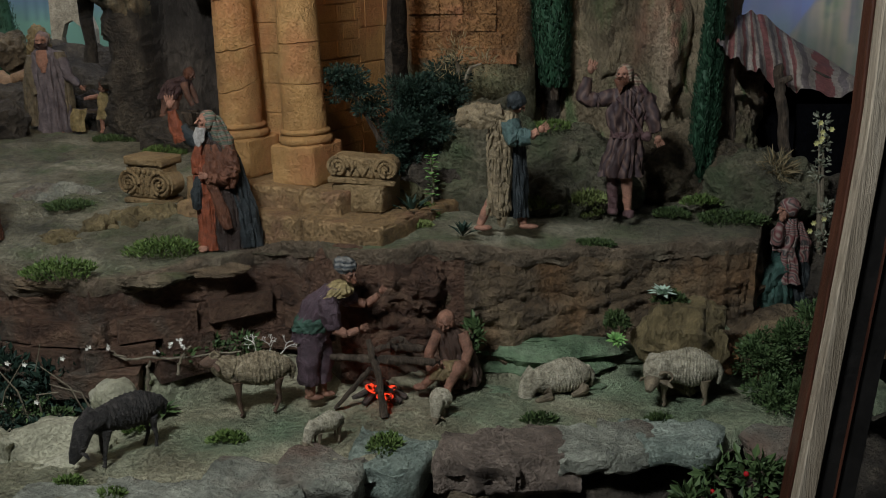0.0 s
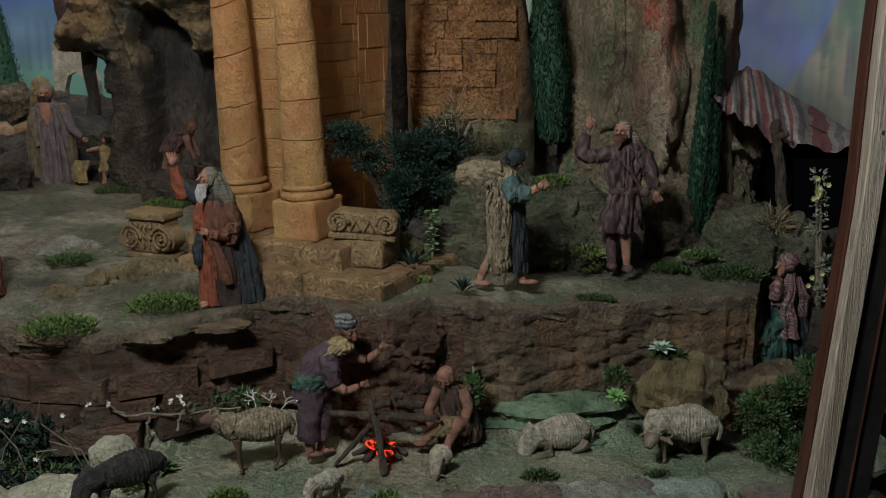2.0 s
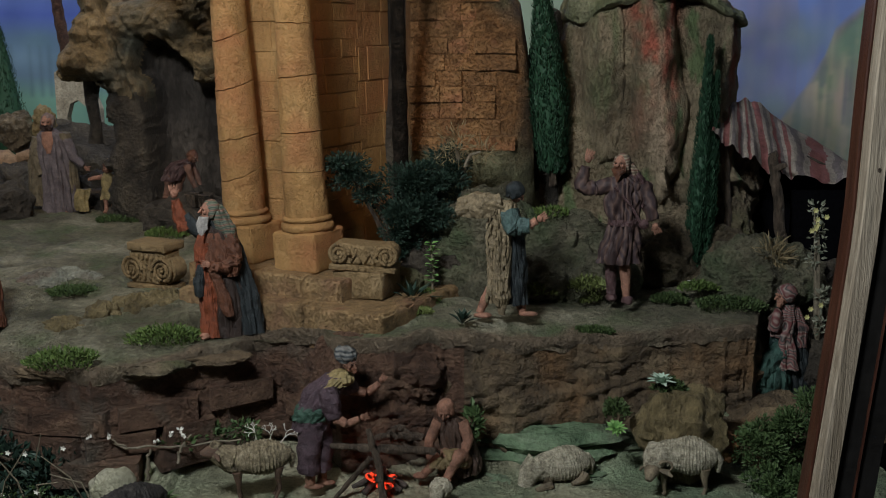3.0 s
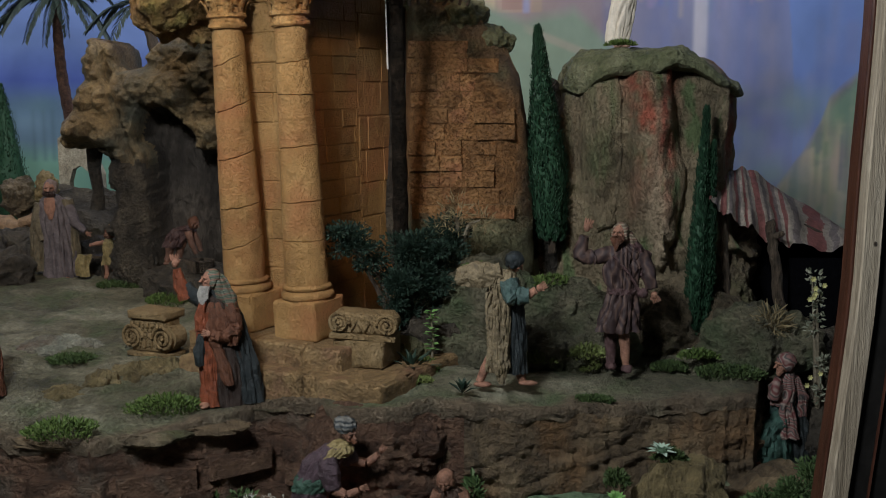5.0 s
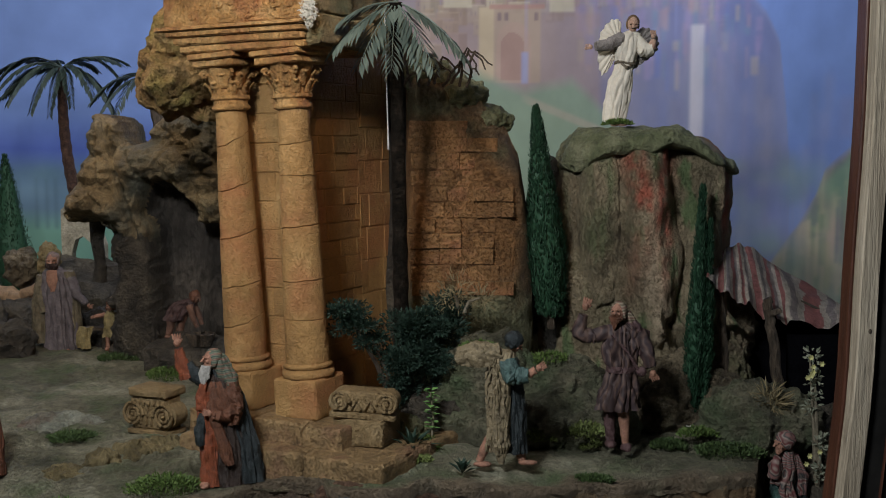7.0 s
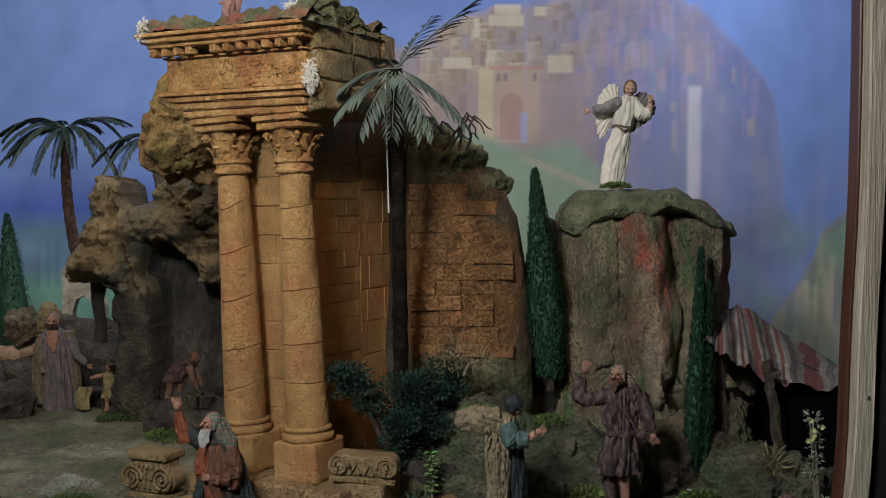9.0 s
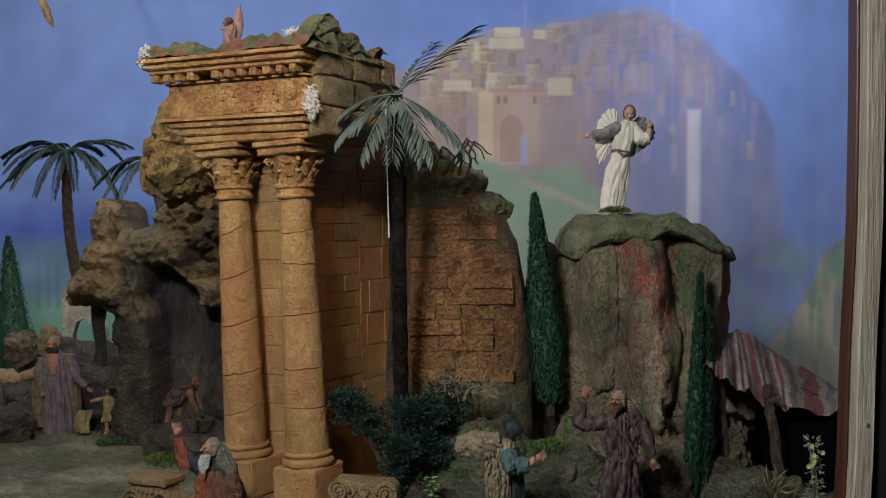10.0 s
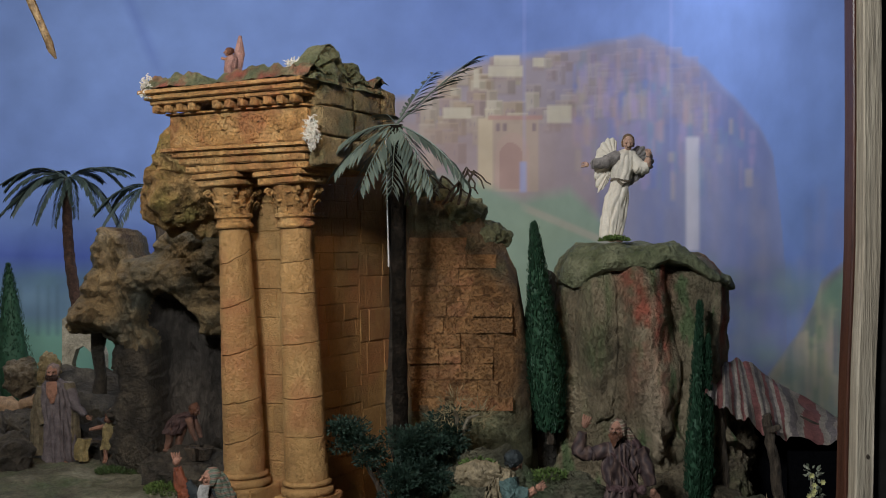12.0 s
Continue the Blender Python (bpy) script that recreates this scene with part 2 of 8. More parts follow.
REDWOOD = surf("dark_red_varnished_wood", (0.03, 0.011, 0.007), (0.06, 0.021, 0.012), (0.09, 0.032, 0.017), scale=22, rough=0.5, bump=0.3,
               grain=160, depth=0.001, stretch=(3, 3, 0.15), spec=0.5)
BARK = surf("bark", (0.035, 0.027, 0.02), (0.09, 0.065, 0.045), (0.16, 0.12, 0.085), scale=40, bump=1.0, grain=160, depth=0.004, stretch=(2, 2, 0.5))
REDBARK = surf("reddish_palm_bark", (0.035, 0.018, 0.012), (0.09, 0.045, 0.03), (0.16, 0.085, 0.055), scale=40, bump=1.0, grain=120, depth=0.006)
BLACKENED = surf("blackened_stick", (0.02, 0.017, 0.014), (0.06, 0.048, 0.04), (0.12, 0.095, 0.08), scale=40, bump=1.0, grain=160, depth=0.003)
CASEWALL = plain("dark_case_board", (0.012, 0.011, 0.010), scale=10)
# unseen room surfaces, kept light so that they bounce fill light
BOUNCEWALL = plain("bounce_grey_wall", (0.40, 0.40, 0.40), scale=4)
MOSS = leafy("green_moss", (0.05, 0.085, 0.02), (0.13, 0.19, 0.05))
DARKLEAF = leafy("dark_bluish_leaves", (0.008, 0.020, 0.015), (0.028, 0.055, 0.036))
BUSHLEAF = leafy("green_leaves", (0.03, 0.06, 0.02), (0.09, 0.14, 0.05))
BRIGHTLEAF = leafy("bright_green_leaves", (0.10, 0.24, 0.06), (0.22, 0.40, 0.12))
PALELEAF = leafy("pale_grey_green_leaves", (0.30, 0.42, 0.32), (0.45, 0.55, 0.45))
CYPRESS = leafy("cypress_green", (0.008, 0.028, 0.014), (0.026, 0.074, 0.038))
PALM = leafy("grey_green_palm", (0.05, 0.07, 0.06), (0.14, 0.18, 0.15), rough=0.45)
DARKPALM = leafy("dark_green_palm", (0.012, 0.020, 0.016), (0.045, 0.060, 0.045), rough=0.5)
DRYGRASS = leafy("dry_grass", (0.16, 0.12, 0.06), (0.30, 0.24, 0.13))
WHITEBLOOM = leafy("white_dried_lichen", (0.55, 0.52, 0.45), (0.75, 0.73, 0.66))
REDBERRY = plain("red_berry", (0.45, 0.015, 0.02), rough=0.35, var=0.15)
TWIG = plain("pale_twig", (0.20, 0.17, 0.12))


def glow(name, color, strength):
    m = bpy.data.materials.new(name)
    m.use_nodes = True
    b = m.node_tree.nodes["Principled BSDF"]
    b.inputs["Base Color"].default_value = (0.05, 0.01, 0.005, 1)
    b.inputs["Emission Color"].default_value = (*color, 1)
    b.inputs["Emission Strength"].default_value = strength
    return m


EMBER = glow("glowing_ember", (1.0, 0.06, 0.02), 1.1)
_t = EMBER.node_tree
_n = _t.nodes.new("ShaderNodeTexNoise")
_n.inputs["Scale"].default_value, _n.inputs["Detail"].default_value = 110.0, 4.0
_g = _t.nodes.new("ShaderNodeNewGeometry")
_t.links.new(_g.outputs["Position"], _n.inputs["Vector"])
_r = _t.nodes.new("ShaderNodeMapRange")
_r.inputs["From Min"].default_value, _r.inputs["From Max"].default_value = 0.42, 0.62
_r.inputs["To Max"].default_value = 1.5
_t.links.new(_n.outputs["Fac"], _r.inputs["Value"])
_t.links.new(_r.outputs["Result"], _t.nodes["Principled BSDF"].inputs["Emission Strength"])


# ---- building helpers ----
def mesh_of(name, bm, mats, smooth=True):
    me = bpy.data.meshes.new(name)
    bm.normal_update()
    bm.to_mesh(me)
    bm.free()
    for m in mats if isinstance(mats, (list, tuple)) else [mats]:
        me.materials.append(m)
    if smooth:
        me.polygons.foreach_set("use_smooth", [True] * len(me.polygons))
        me.set_sharp_from_angle(angle=radians(42))
    return me


def part(name, bm, mats, parent, label="", smooth=True, m=None):
    ob = new(name, mesh_of(name, bm, mats, smooth))
    ob.parent = parent
    if m is not None:
        ob.matrix_basis = m
    if label:
        ob["label"] = label
    return ob


def thing(name, m, label, category, group="", kind="", bm=None, mats=None, smooth=True):
    ob = new(name, mesh_of(name, bm, mats, smooth) if bm else None)
    ob.matrix_basis = m
    return tagged(ob, label, category, group, kind)


def fbm(p, scale, octaves=4):
    p = Vector(p) * scale
    return noise.fractal(p, 0.9, 2.1, octaves)


def zone(me, name, f):
    """Marks how strongly a brushed-on colour covers each vertex of a mesh."""
    at = me.attributes.new(name, "FLOAT", "POINT")
    at.data.foreach_set("value", [min(1.0, max(0.0, f(v.co))) for v in me.vertices])


def interp(x, table):
    return float(np.interp(x, [a for a, _ in table], [b for _, b in table]))


def box(bm, lo, hi, mat=0, bevel=0.0, wobble=0.0, seed=0):
    r = random.Random(seed)
    before = set(bm.faces)
    g = bmesh.ops.create_cube(bm, size=1)
    for v in g["verts"]:
        v.co = Vector([lo[i] + (v.co[i] + 0.5) * (hi[i] - lo[i]) for i in range(3)])
        if wobble:
            v.co += Vector([r.uniform(-1, 1) * wobble for _ in range(3)])
    if bevel:
        es = list({e for v in g["verts"] for e in v.link_edges})
        bmesh.ops.bevel(bm, geom=es, offset=bevel, segments=2, affect="EDGES", profile=0.6)
    for f in set(bm.faces) - before:
        f.material_index = mat


def tube(bm, pts, radii, seg=10, mat=0, fold=0.0, folds=7, flat=1.0, seed=0, cap=True, side=None):
    """A tapered tube through points; radii are numbers or (across, deep); fold adds drapery ridges along it."""
    pts = [Vector(p) for p in pts]
    r = random.Random(seed)
    ph = [r.uniform(0, 6.28) for _ in range(3)]
    rings = []
    ref = Vector(side) if side else Vector((1, 0, 0))
    for i, p in enumerate(pts):
        d = (pts[min(i + 1, len(pts) - 1)] - pts[max(i - 1, 0)]).normalized()
        u = ref - d * ref.dot(d)
        if u.length < 0.1:
            u = Vector((0, 1, 0)) - d * d.y
        u.normalize()
        w = d.cross(u)
        rad = radii[i] if isinstance(radii[i], tuple) else (radii[i], radii[i] * flat)
        ring = []
        for k in range(seg):
            a = 2 * math.pi * k / seg
            q = 1.0
            if fold:
                q += fold * (0.6 * math.sin(folds * a + ph[0] + 1.3 * i) + 0.4 * math.sin((folds * 2 + 1) * a + ph[1] - 0.9 * i))
            ring.append(bm.verts.new(p + (u * math.cos(a) * rad[0] + w * math.sin(a) * rad[1]) * q))
        rings.append(ring)
    faces = []
    for a, b in zip(rings, rings[1:]):
        for k in range(seg):
            faces.append(bm.faces.new((a[k], a[(k + 1) % seg], b[(k + 1) % seg], b[k])))
    if cap:
        faces.append(bm.faces.new(rings[0][::-1]))
        faces.append(bm.faces.new(rings[-1]))
    for f in faces:
        f.material_index = mat
    return rings


def blob(bm, c, r, mat=0, sub=2, rough=0.0, scale=30.0, m=None):
    """A rounded lump, its skin uneven by noise."""
    g = bmesh.ops.create_icosphere(bm, subdivisions=sub, radius=1)
    r = r if isinstance(r, tuple) else (r, r, r)
    for v in g["verts"]:
        n = v.co.copy()
        p = Vector((n.x * r[0], n.y * r[1], n.z * r[2]))
        if m is not None:
            p = m @ p
        p += Vector(c)
        if rough:
            p += n * rough * max(r) * fbm(p, scale, 3)
        v.co = p
    for f in {f for v in g["verts"] for f in v.link_faces}:
        f.material_index = mat


def rock_mesh(bm, c, r, seed, sub=4, rough=0.35, scale=1.6, strata=0.0, facet=0.3, mat=0, turn=0.0, flat_top=0.0):
    """A boulder: a ball pushed in and out by broad noise, cut by flat planes, with optional level ledges."""
    g = bmesh.ops.create_icosphere(bm, subdivisions=sub, radius=1)
    rr = random.Random(seed)
    planes = [(Vector((rr.uniform(-1, 1), rr.uniform(-1, 1), rr.uniform(-0.6, 1))).normalized(), rr.uniform(0.62, 0.92)) for _ in range(14)]
    off = Vector((seed * 3.17, seed * 1.31, seed * 0.77))
    rot = Matrix.Rotation(turn, 3, "Z")
    for v in g["verts"]:
        n = v.co.normalized()
        k = 1.0
        for pn, pd in planes:
            d = n.dot(pn)
            if d > 0.05:
                k = min(k, (pd / d) * facet + k * (1 - facet) if pd / d < k else k)
        k += rough * noise.fractal((n + off) * scale, 0.9, 2.0, 5) * 0.6
        k += rough * 0.25 * (1 - abs(noise.noise((n + off) * scale * 3.1)) * 2)
        p = rot @ Vector((n.x * r[0] * k, n.y * r[1] * k, n.z * r[2] * k))
        if flat_top and p.z > r[2] * flat_top:
            p.z = r[2] * flat_top + (p.z - r[2] * flat_top) * 0.15
        if strata:
            z = p.z / strata
            p.xy *= 1 + 0.10 * math.sin(z * 6.28 + 2 * noise.noise((n + off) * 2))
        v.co = p + Vector(c)
    for f in {f for v in g["verts"] for f in v.link_faces}:
        f.material_index = mat


def crag_mesh(bm, c, r, seed, sub=5, amp=0.28, mat=0):
    """Rugged plaster rock: lumps, ridges and pits at three sizes."""
    g = bmesh.ops.create_icosphere(bm, subdivisions=sub, radius=1)
    off = Vector((seed * 2.3, seed * 1.7, seed * 0.9))
    for v in g["verts"]:
        n = v.co.normalized()
        p = Vector((n.x * r[0], n.y * r[1], n.z * r[2]))
        q = p + off
        k = min(min(r) * 1.25, max(r))
        d = amp * noise.fractal(q * (1.1 / k), 0.8, 2.0, 3) * k + 0.12 * k * (0.45 - abs(noise.noise(q * (2.6 / k))))
        d += 0.30 * k * (0.30 - abs(noise.noise(q * (1.9 / k) + Vector((7, 3, 1))))) if amp > 0.24 else 0
        d += 0.010 * (0.4 - abs(noise.noise(q * 38))) + 0.005 * noise.noise(q * 85)
        v.co = Vector(c) + p + n * d
    for f in {f for v in g["verts"] for f in v.link_faces}:
        f.material_index = mat


def leaf(bm, p, d, up, length, width, mat=0, bend=0.25):
    """One folded leaf of four faces."""
    d = d.normalized()
    s = d.cross(up)
    if s.length < 1e-3:
        s = d.cross(Vector((0.3, 0.9, 0.2)))
    s.normalize()
    n = s.cross(d)
    a = bm.verts.new(p)
    l = bm.verts.new(p + d * length * 0.5 + s * width * 0.5 + n * width * bend)
    r = bm.verts.new(p + d * length * 0.5 - s * width * 0.5 + n * width * bend)
    k = bm.verts.new(p + d * length * 0.52)
    t = bm.verts.new(p + d * length - n * length * bend * 0.4)
    for f in ((a, k, l), (a, r, k), (l, k, t), (k, r, t)):
        bm.faces.new(f).material_index = mat


def rnd_dir(r):
    while True:
        v = Vector((r.uniform(-1, 1), r.uniform(-1, 1), r.uniform(-1, 1)))
        if 0.1 < v.length < 1:
            return v.normalized()


def foliage(bm, c, rad, n, length, width, seed, mat=0, clumps=9, outward=0.7):
    """Leaves in clumps through an ellipsoid: denser at the clumps, with gaps and an uneven outline."""
    r = random.Random(seed)
    c = Vector(c)
    cl = []
    for _ in range(clumps):
        d = rnd_dir(r) * (r.random() ** 0.4) * 0.8
        cl.append((Vector((d.x * rad[0], d.y * rad[1], d.z * rad[2])), r.uniform(0.25, 0.5)))
    for _ in range(n):
        o, s = r.choice(cl)
        d = rnd_dir(r)
        p = o + Vector((d.x * rad[0], d.y * rad[1], d.z * rad[2])) * s * (r.random() ** 0.4)
        way = (d * outward + rnd_dir(r) * (1 - outward) + p.normalized() * 0.3 + Vector((0, 0, 0.25)))
        k = r.uniform(0.6, 1.25)
        leaf(bm, c + p, way, rnd_dir(r), length * k, width * k, mat)


# ---- the setting: painted sky, terraces, ledges, case ----
def lin(r, g, b):
    return tuple((c / 255 / 12.92) if c < 10 else ((c / 255 + 0.055) / 1.055) ** 2.4 for c in (r, g, b))


def painted_backdrop():
    """A curved canvas: blue sky, a walled town on a hill, a green slope, sea and far trees on one side, crags on the other."""
    nu, nv = 760, 450
    us, vs = np.linspace(-160, 1760, nu), np.linspace(-110, 1010, nv)
    P, Q = np.meshgrid(us, vs, indexing="ij")

    def depth(p):
        k = np.clip((p - 820) / 800, 0, 1)
        return 5.75 - 2.3 * k * k * (3 - 2 * k)

    rg = np.random.RandomState(4)

    def cloudy(sx, sy, n=26):
        out = np.zeros_like(P)
        for _ in range(n):
            a, b, c, w = rg.uniform(-1, 1), rg.uniform(-1, 1), rg.uniform(0, 6.28), rg.uniform(0.5, 1.0)
            out += w * np.sin(P * a / sx + Q * b / sy + c)
        return out / math.sqrt(n)

    soft, fine, drip, broad = cloudy(60, 60), cloudy(14, 14), cloudy(9, 120), cloudy(150, 120)
    col = np.zeros(P.shape + (3,))

    def lay(mask, rgb):
        used_u, used_v = np.flatnonzero(mask.max(axis=1) > 0), np.flatnonzero(mask.max(axis=0) > 0)
        if len(used_u) and len(used_v):
            win = slice(used_u[0], used_u[-1] + 1), slice(used_v[0], used_v[-1] + 1)
            m = np.clip(mask[win], 0, 1)[..., None]
            col[win] = col[win] * (1 - m) + np.array(lin(*rgb)) * m

    def edge(d, w):
        return np.clip(d / w + 0.5, 0, 1)

    def rect(x0, y0, x1, y1, w=4.0):
        w = w + 1
        a, b = np.searchsorted(us, (x0 - w, x1 + w))
        c, d = np.searchsorted(vs, (y0 - w, y1 + w))
        out = np.zeros_like(P)
        out[a:b, c:d] = (edge(us[a:b] - x0, w) * edge(x1 - us[a:b], w))[:, None] * (edge(vs[c:d] - y0, w) * edge(y1 - vs[c:d], w))[None, :]
        return out

    def below(points, w):
        xs, ys = zip(*points)
        return edge(Q - np.interp(P, xs, ys) - 3 * fine, w)

    lay(np.ones_like(P), (104, 122, 168))
    lay(edge(P - 1100, 600) * edge(420 - Q, 400), (108, 130, 188))
    # darker blue patch that offsets the bright spot of the sky lamp
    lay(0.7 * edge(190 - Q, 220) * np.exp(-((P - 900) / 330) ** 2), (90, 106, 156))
    lay(edge(Q - 260, 300) * 0.7, (98, 118, 172))
    lay(0.08 * (soft > 0) * np.abs(soft), (122, 136, 190))
    # sea, shore and far trees
    sea = edge(600 - P, 60)
    lay(0.85 * sea * edge(Q - 415 - 6 * soft, 60), (72, 86, 154))
    lay(sea * edge(Q - 480 - 6 * soft, 70), (98, 120, 142))
    lay(sea * edge(Q - 570 - 6 * soft, 40), (112, 150, 138))
    for x in (38, 70, 88, 104, 140, 178):
        lay(0.45 * rect(x - 3, 500, x + 3, 590, 6), (78, 96, 108))
        lay(0.35 * np.exp(-((P - x) / 26) ** 2 - ((Q - 492) / 18) ** 2), (84, 108, 112))
    # the hill
    ridge = [(560, 175), (735, 168), (790, 130), (880, 98), (960, 92), (1040, 78), (1140, 58), (1185, 80), (1250, 120), (1300, 170),
             (1345, 220), (1370, 270), (1384, 380), (1392, 470), (1400, 900)]
    hill = below(ridge, 18) * edge(1384 - P + 9 * soft + 5 * fine + (Q - 380) * 0.03, 44) * edge(P - 560, 40)
    lay(hill * (1 - 0.4 * edge(P - 1210, 220)), (140, 128, 136))
    lay(hill * edge(P - 1120 + 12 * soft, 240) * 0.9, (104, 112, 158))
    lay(hill * np.clip(drip, 0, 1) * 0.22, (168, 150, 152))
    lay(hill * np.clip(-drip, 0, 1) * 0.20, (104, 110, 160))
    lay(hill * edge(P - 1060, 160) * edge(Q - 330, 140) * np.clip(0.5 + 0.5 * drip, 0, 1) * 0.7, (120, 126, 152))
    # houses climbing the hill, fading in the haze
    r = random.Random(11)
    lots = []
    for i in range(150):
        x = r.uniform(738, 1250)
        top = float(np.interp(x, [a for a, _ in ridge], [b for _, b in ridge]))
        lots.append((top + r.uniform(-6, 120), x))
    for y, x in sorted(lots):
        w, h = r.uniform(14, 38), r.uniform(16, 40)
        haze = min(1.0, max(0.0, (x - 900) / 230))
        tone = r.choice([(168, 152, 140), (156, 140, 138), (178, 164, 148), (152, 132, 130), (164, 144, 128)])
        tone = tuple(a * (1 - 0.7 * haze) + b * 0.7 * haze for a, b in zip(tone, (140, 132, 164)))
        tone = tuple(c * 0.95 for c in tone)
        s = 0.85 - 0.6 * haze
        lay(s * rect(x, y, x + w, y + h, 2), tone)
        lay(s * rect(x + w * 0.62, y + 1, x + w, y + h, 2), tuple(c * 0.86 for c in tone))
        lay(0.4 * s * rect(x, y - 1, x + w, y + 2, 2), tuple(min(200, c * 1.14) for c in tone))
        lay(0.25 * s * rect(x, y + h - 2, x + w, y + h + 3, 3), tuple(c * 0.78 for c in tone))
        for q in (0.2, 0.42):
            if r.random() < 0.5:
                lay(0.5 * s * rect(x + w * q, y + h * 0.35, x + w * q + 3, y + h * 0.6, 1), (112, 102, 116))
    for x, y, w, h in ((876, 94, 46, 18), (866, 112, 62, 20), (840, 118, 10, 34), (945, 98, 20, 16), (970, 182, 44, 32), (786, 186, 50, 20)):
        lay(0.8 * rect(x, y, x + w, y + h, 2), (180, 168, 152))
        lay(0.5 * rect(x, y + h, x + w, y + h + 7, 3), (140, 120, 118))
    # upright daubs of lilac, rose and blue over the far houses, long streaks below
    for i in range(230):
        x, y = r.uniform(1010, 1330), r.uniform(70, 300)
        if y < float(np.interp(x, [a for a, _ in ridge], [b for _, b in ridge])) + 4:
            continue
        w, h = r.uniform(4, 14), r.uniform(14, 60)
        lay(hill * r.uniform(0.2, 0.5) * rect(x, y, x + w, y + h, 6), r.choice([(150, 134, 172), (162, 136, 146), (104, 116, 172), (106, 130, 158), (128, 118, 158), (170, 156, 140)]))
    for i in range(150):
        x, y = r.uniform(1060, 1480), r.uniform(280, 720)
        w, h = r.uniform(4, 26), r.uniform(60, 260)
        lay(r.uniform(0.08, 0.26) * rect(x, y, x + w, y + h, 14), r.choice([(92, 104, 164), (134, 124, 142), (116, 120, 150), (100, 116, 150), (82, 96, 158), (142, 132, 138)]))
    # wall and gate tower
    lay(0.55 * hill * rect(700, 215, 1060, 420, 10) * (0.75 + 0.25 * soft), (150, 128, 124))
    lay(0.85 * rect(848, 205, 955, 335, 3), (160, 140, 128))
    lay(0.8 * rect(848, 205, 874, 330, 3), (178, 160, 138))
    lay(0.8 * rect(866, 200, 962, 208, 2), (160, 124, 118))
    for x in (880, 892, 944):
        lay(0.7 * rect(x, 214, x + 7, 228, 2), (112, 96, 104))
    arch = np.where(Q < 268, ((P - 909) / 30) ** 2 + ((Q - 268) / 38) ** 2 < 1, (np.abs(P - 909) < 30) & (Q < 336)).astype(float)
    lay(0.6 * arch, (164, 138, 130))
    arch = np.where(Q < 274, ((P - 906) / 21) ** 2 + ((Q - 274) / 26) ** 2 < 1, (np.abs(P - 906) < 21) & (Q < 330)).astype(float)
    lay(0.65 * arch, (146, 116, 112))
    lay(0.7 * rect(922, 282, 934, 336, 4), (140, 146, 186))
    # pale tower and veils on the far side
    lay(0.8 * rect(1216, 238, 1240, 440, 6) * edge(Q - 236 + (P - 1216) * 0.5, 6), (178, 172, 184))
    lay(0.5 * rect(1240, 250, 1300, 560, 20), (122, 124, 158))
    # green slope below the town
    lay(below([(700, 300), (850, 318), (930, 352), (1010, 330), (1100, 420), (1200, 470)], 24) * edge(1180 - P, 160) * edge(P - 700, 60) * 0.85,
        (124, 142, 126))
    lay(0.5 * np.clip(soft, 0, 1) * below([(700, 330), (930, 365), (1100, 430)], 30) * edge(1120 - P, 120) * edge(P - 700, 60), (146, 160, 132))
    lay(0.5 * edge(7 - np.abs(Q - 372 - (P - 950) * 0.42), 6) * rect(930, 350, 1090, 450, 20), (168, 150, 140))
    # haze and crags
    lay(edge(P - 1180, 160) * edge(Q - 520, 260) * 0.6 * (0.7 + 0.3 * np.clip(drip, -1, 1)), (88, 98, 150))
    crag = below([(1340, 700), (1400, 610), (1440, 545), (1455, 500), (1500, 458), (1600, 400), (1760, 380)], 20) * edge(P - 1345, 60)
    lay(crag * 0.9, (134, 122, 122))
    lay(crag * np.clip(soft + 0.4 * fine, 0, 1) * 0.6, (112, 128, 106))
    for i in range(160):
        x, y = r.uniform(1350, 1600), r.uniform(450, 850)
        w, h = r.uniform(8, 46), r.uniform(10, 70)
        lay(crag * r.uniform(0.15, 0.45) * edge(1.2 - np.abs(P - x - (Q - y) * r.uniform(-0.5, 0.5)) / w - np.abs(Q - y) / h, 0.5), r.choice([(150, 134, 122), (98, 116, 100), (118, 104, 106), (92, 100, 118), (132, 138, 118), (84, 88, 98)]))
    lay(crag * np.clip(-fine, 0, 1) * 0.35, (154, 138, 126))
    for i in range(150):
        x, y = r.uniform(1385, 1600), r.uniform(440, 720)
        w, h = r.uniform(4, 16), r.uniform(24, 120)
        lay(crag * r.uniform(0.2, 0.55) * rect(x, y, x + w, y + h, 5), r.choice([(160, 146, 132), (92, 106, 94), (120, 110, 114), (84, 92, 108), (138, 132, 112), (150, 134, 128)]))
    for i in range(120):
        x, y = r.uniform(1170, 1420), r.uniform(440, 760)
        w, h = r.uniform(10, 50), r.uniform(14, 70)
        lay(r.uniform(0.10, 0.30) * rect(x, y, x + w, y + h, 20), r.choice([(108, 128, 130), (84, 98, 146), (112, 132, 116), (76, 92, 128), (126, 124, 132)]))
    lay(0.6 * below([(1450, 520), (1500, 468), (1600, 410), (1760, 390)], 20) * edge(560 - Q, 60) * edge(P - 1450, 30), (102, 132, 112))
    lay(0.75 * edge(Q - 640, 60) * edge(P - 1330, 80) * np.clip(0.6 + 0.4 * broad, 0, 1), (108, 116, 108))
    # seams and brush marks of the canvas
    for x in (930, 1190):
        lay(0.22 * edge(3 - np.abs(P - x), 3) * edge(260 - Q, 60), (138, 140, 190))
    lay(0.35 * edge(9 - np.abs(P - 232 - Q * 0.42), 16) * edge(120 - Q, 60) * edge(P - 180, 20), (70, 82, 138))
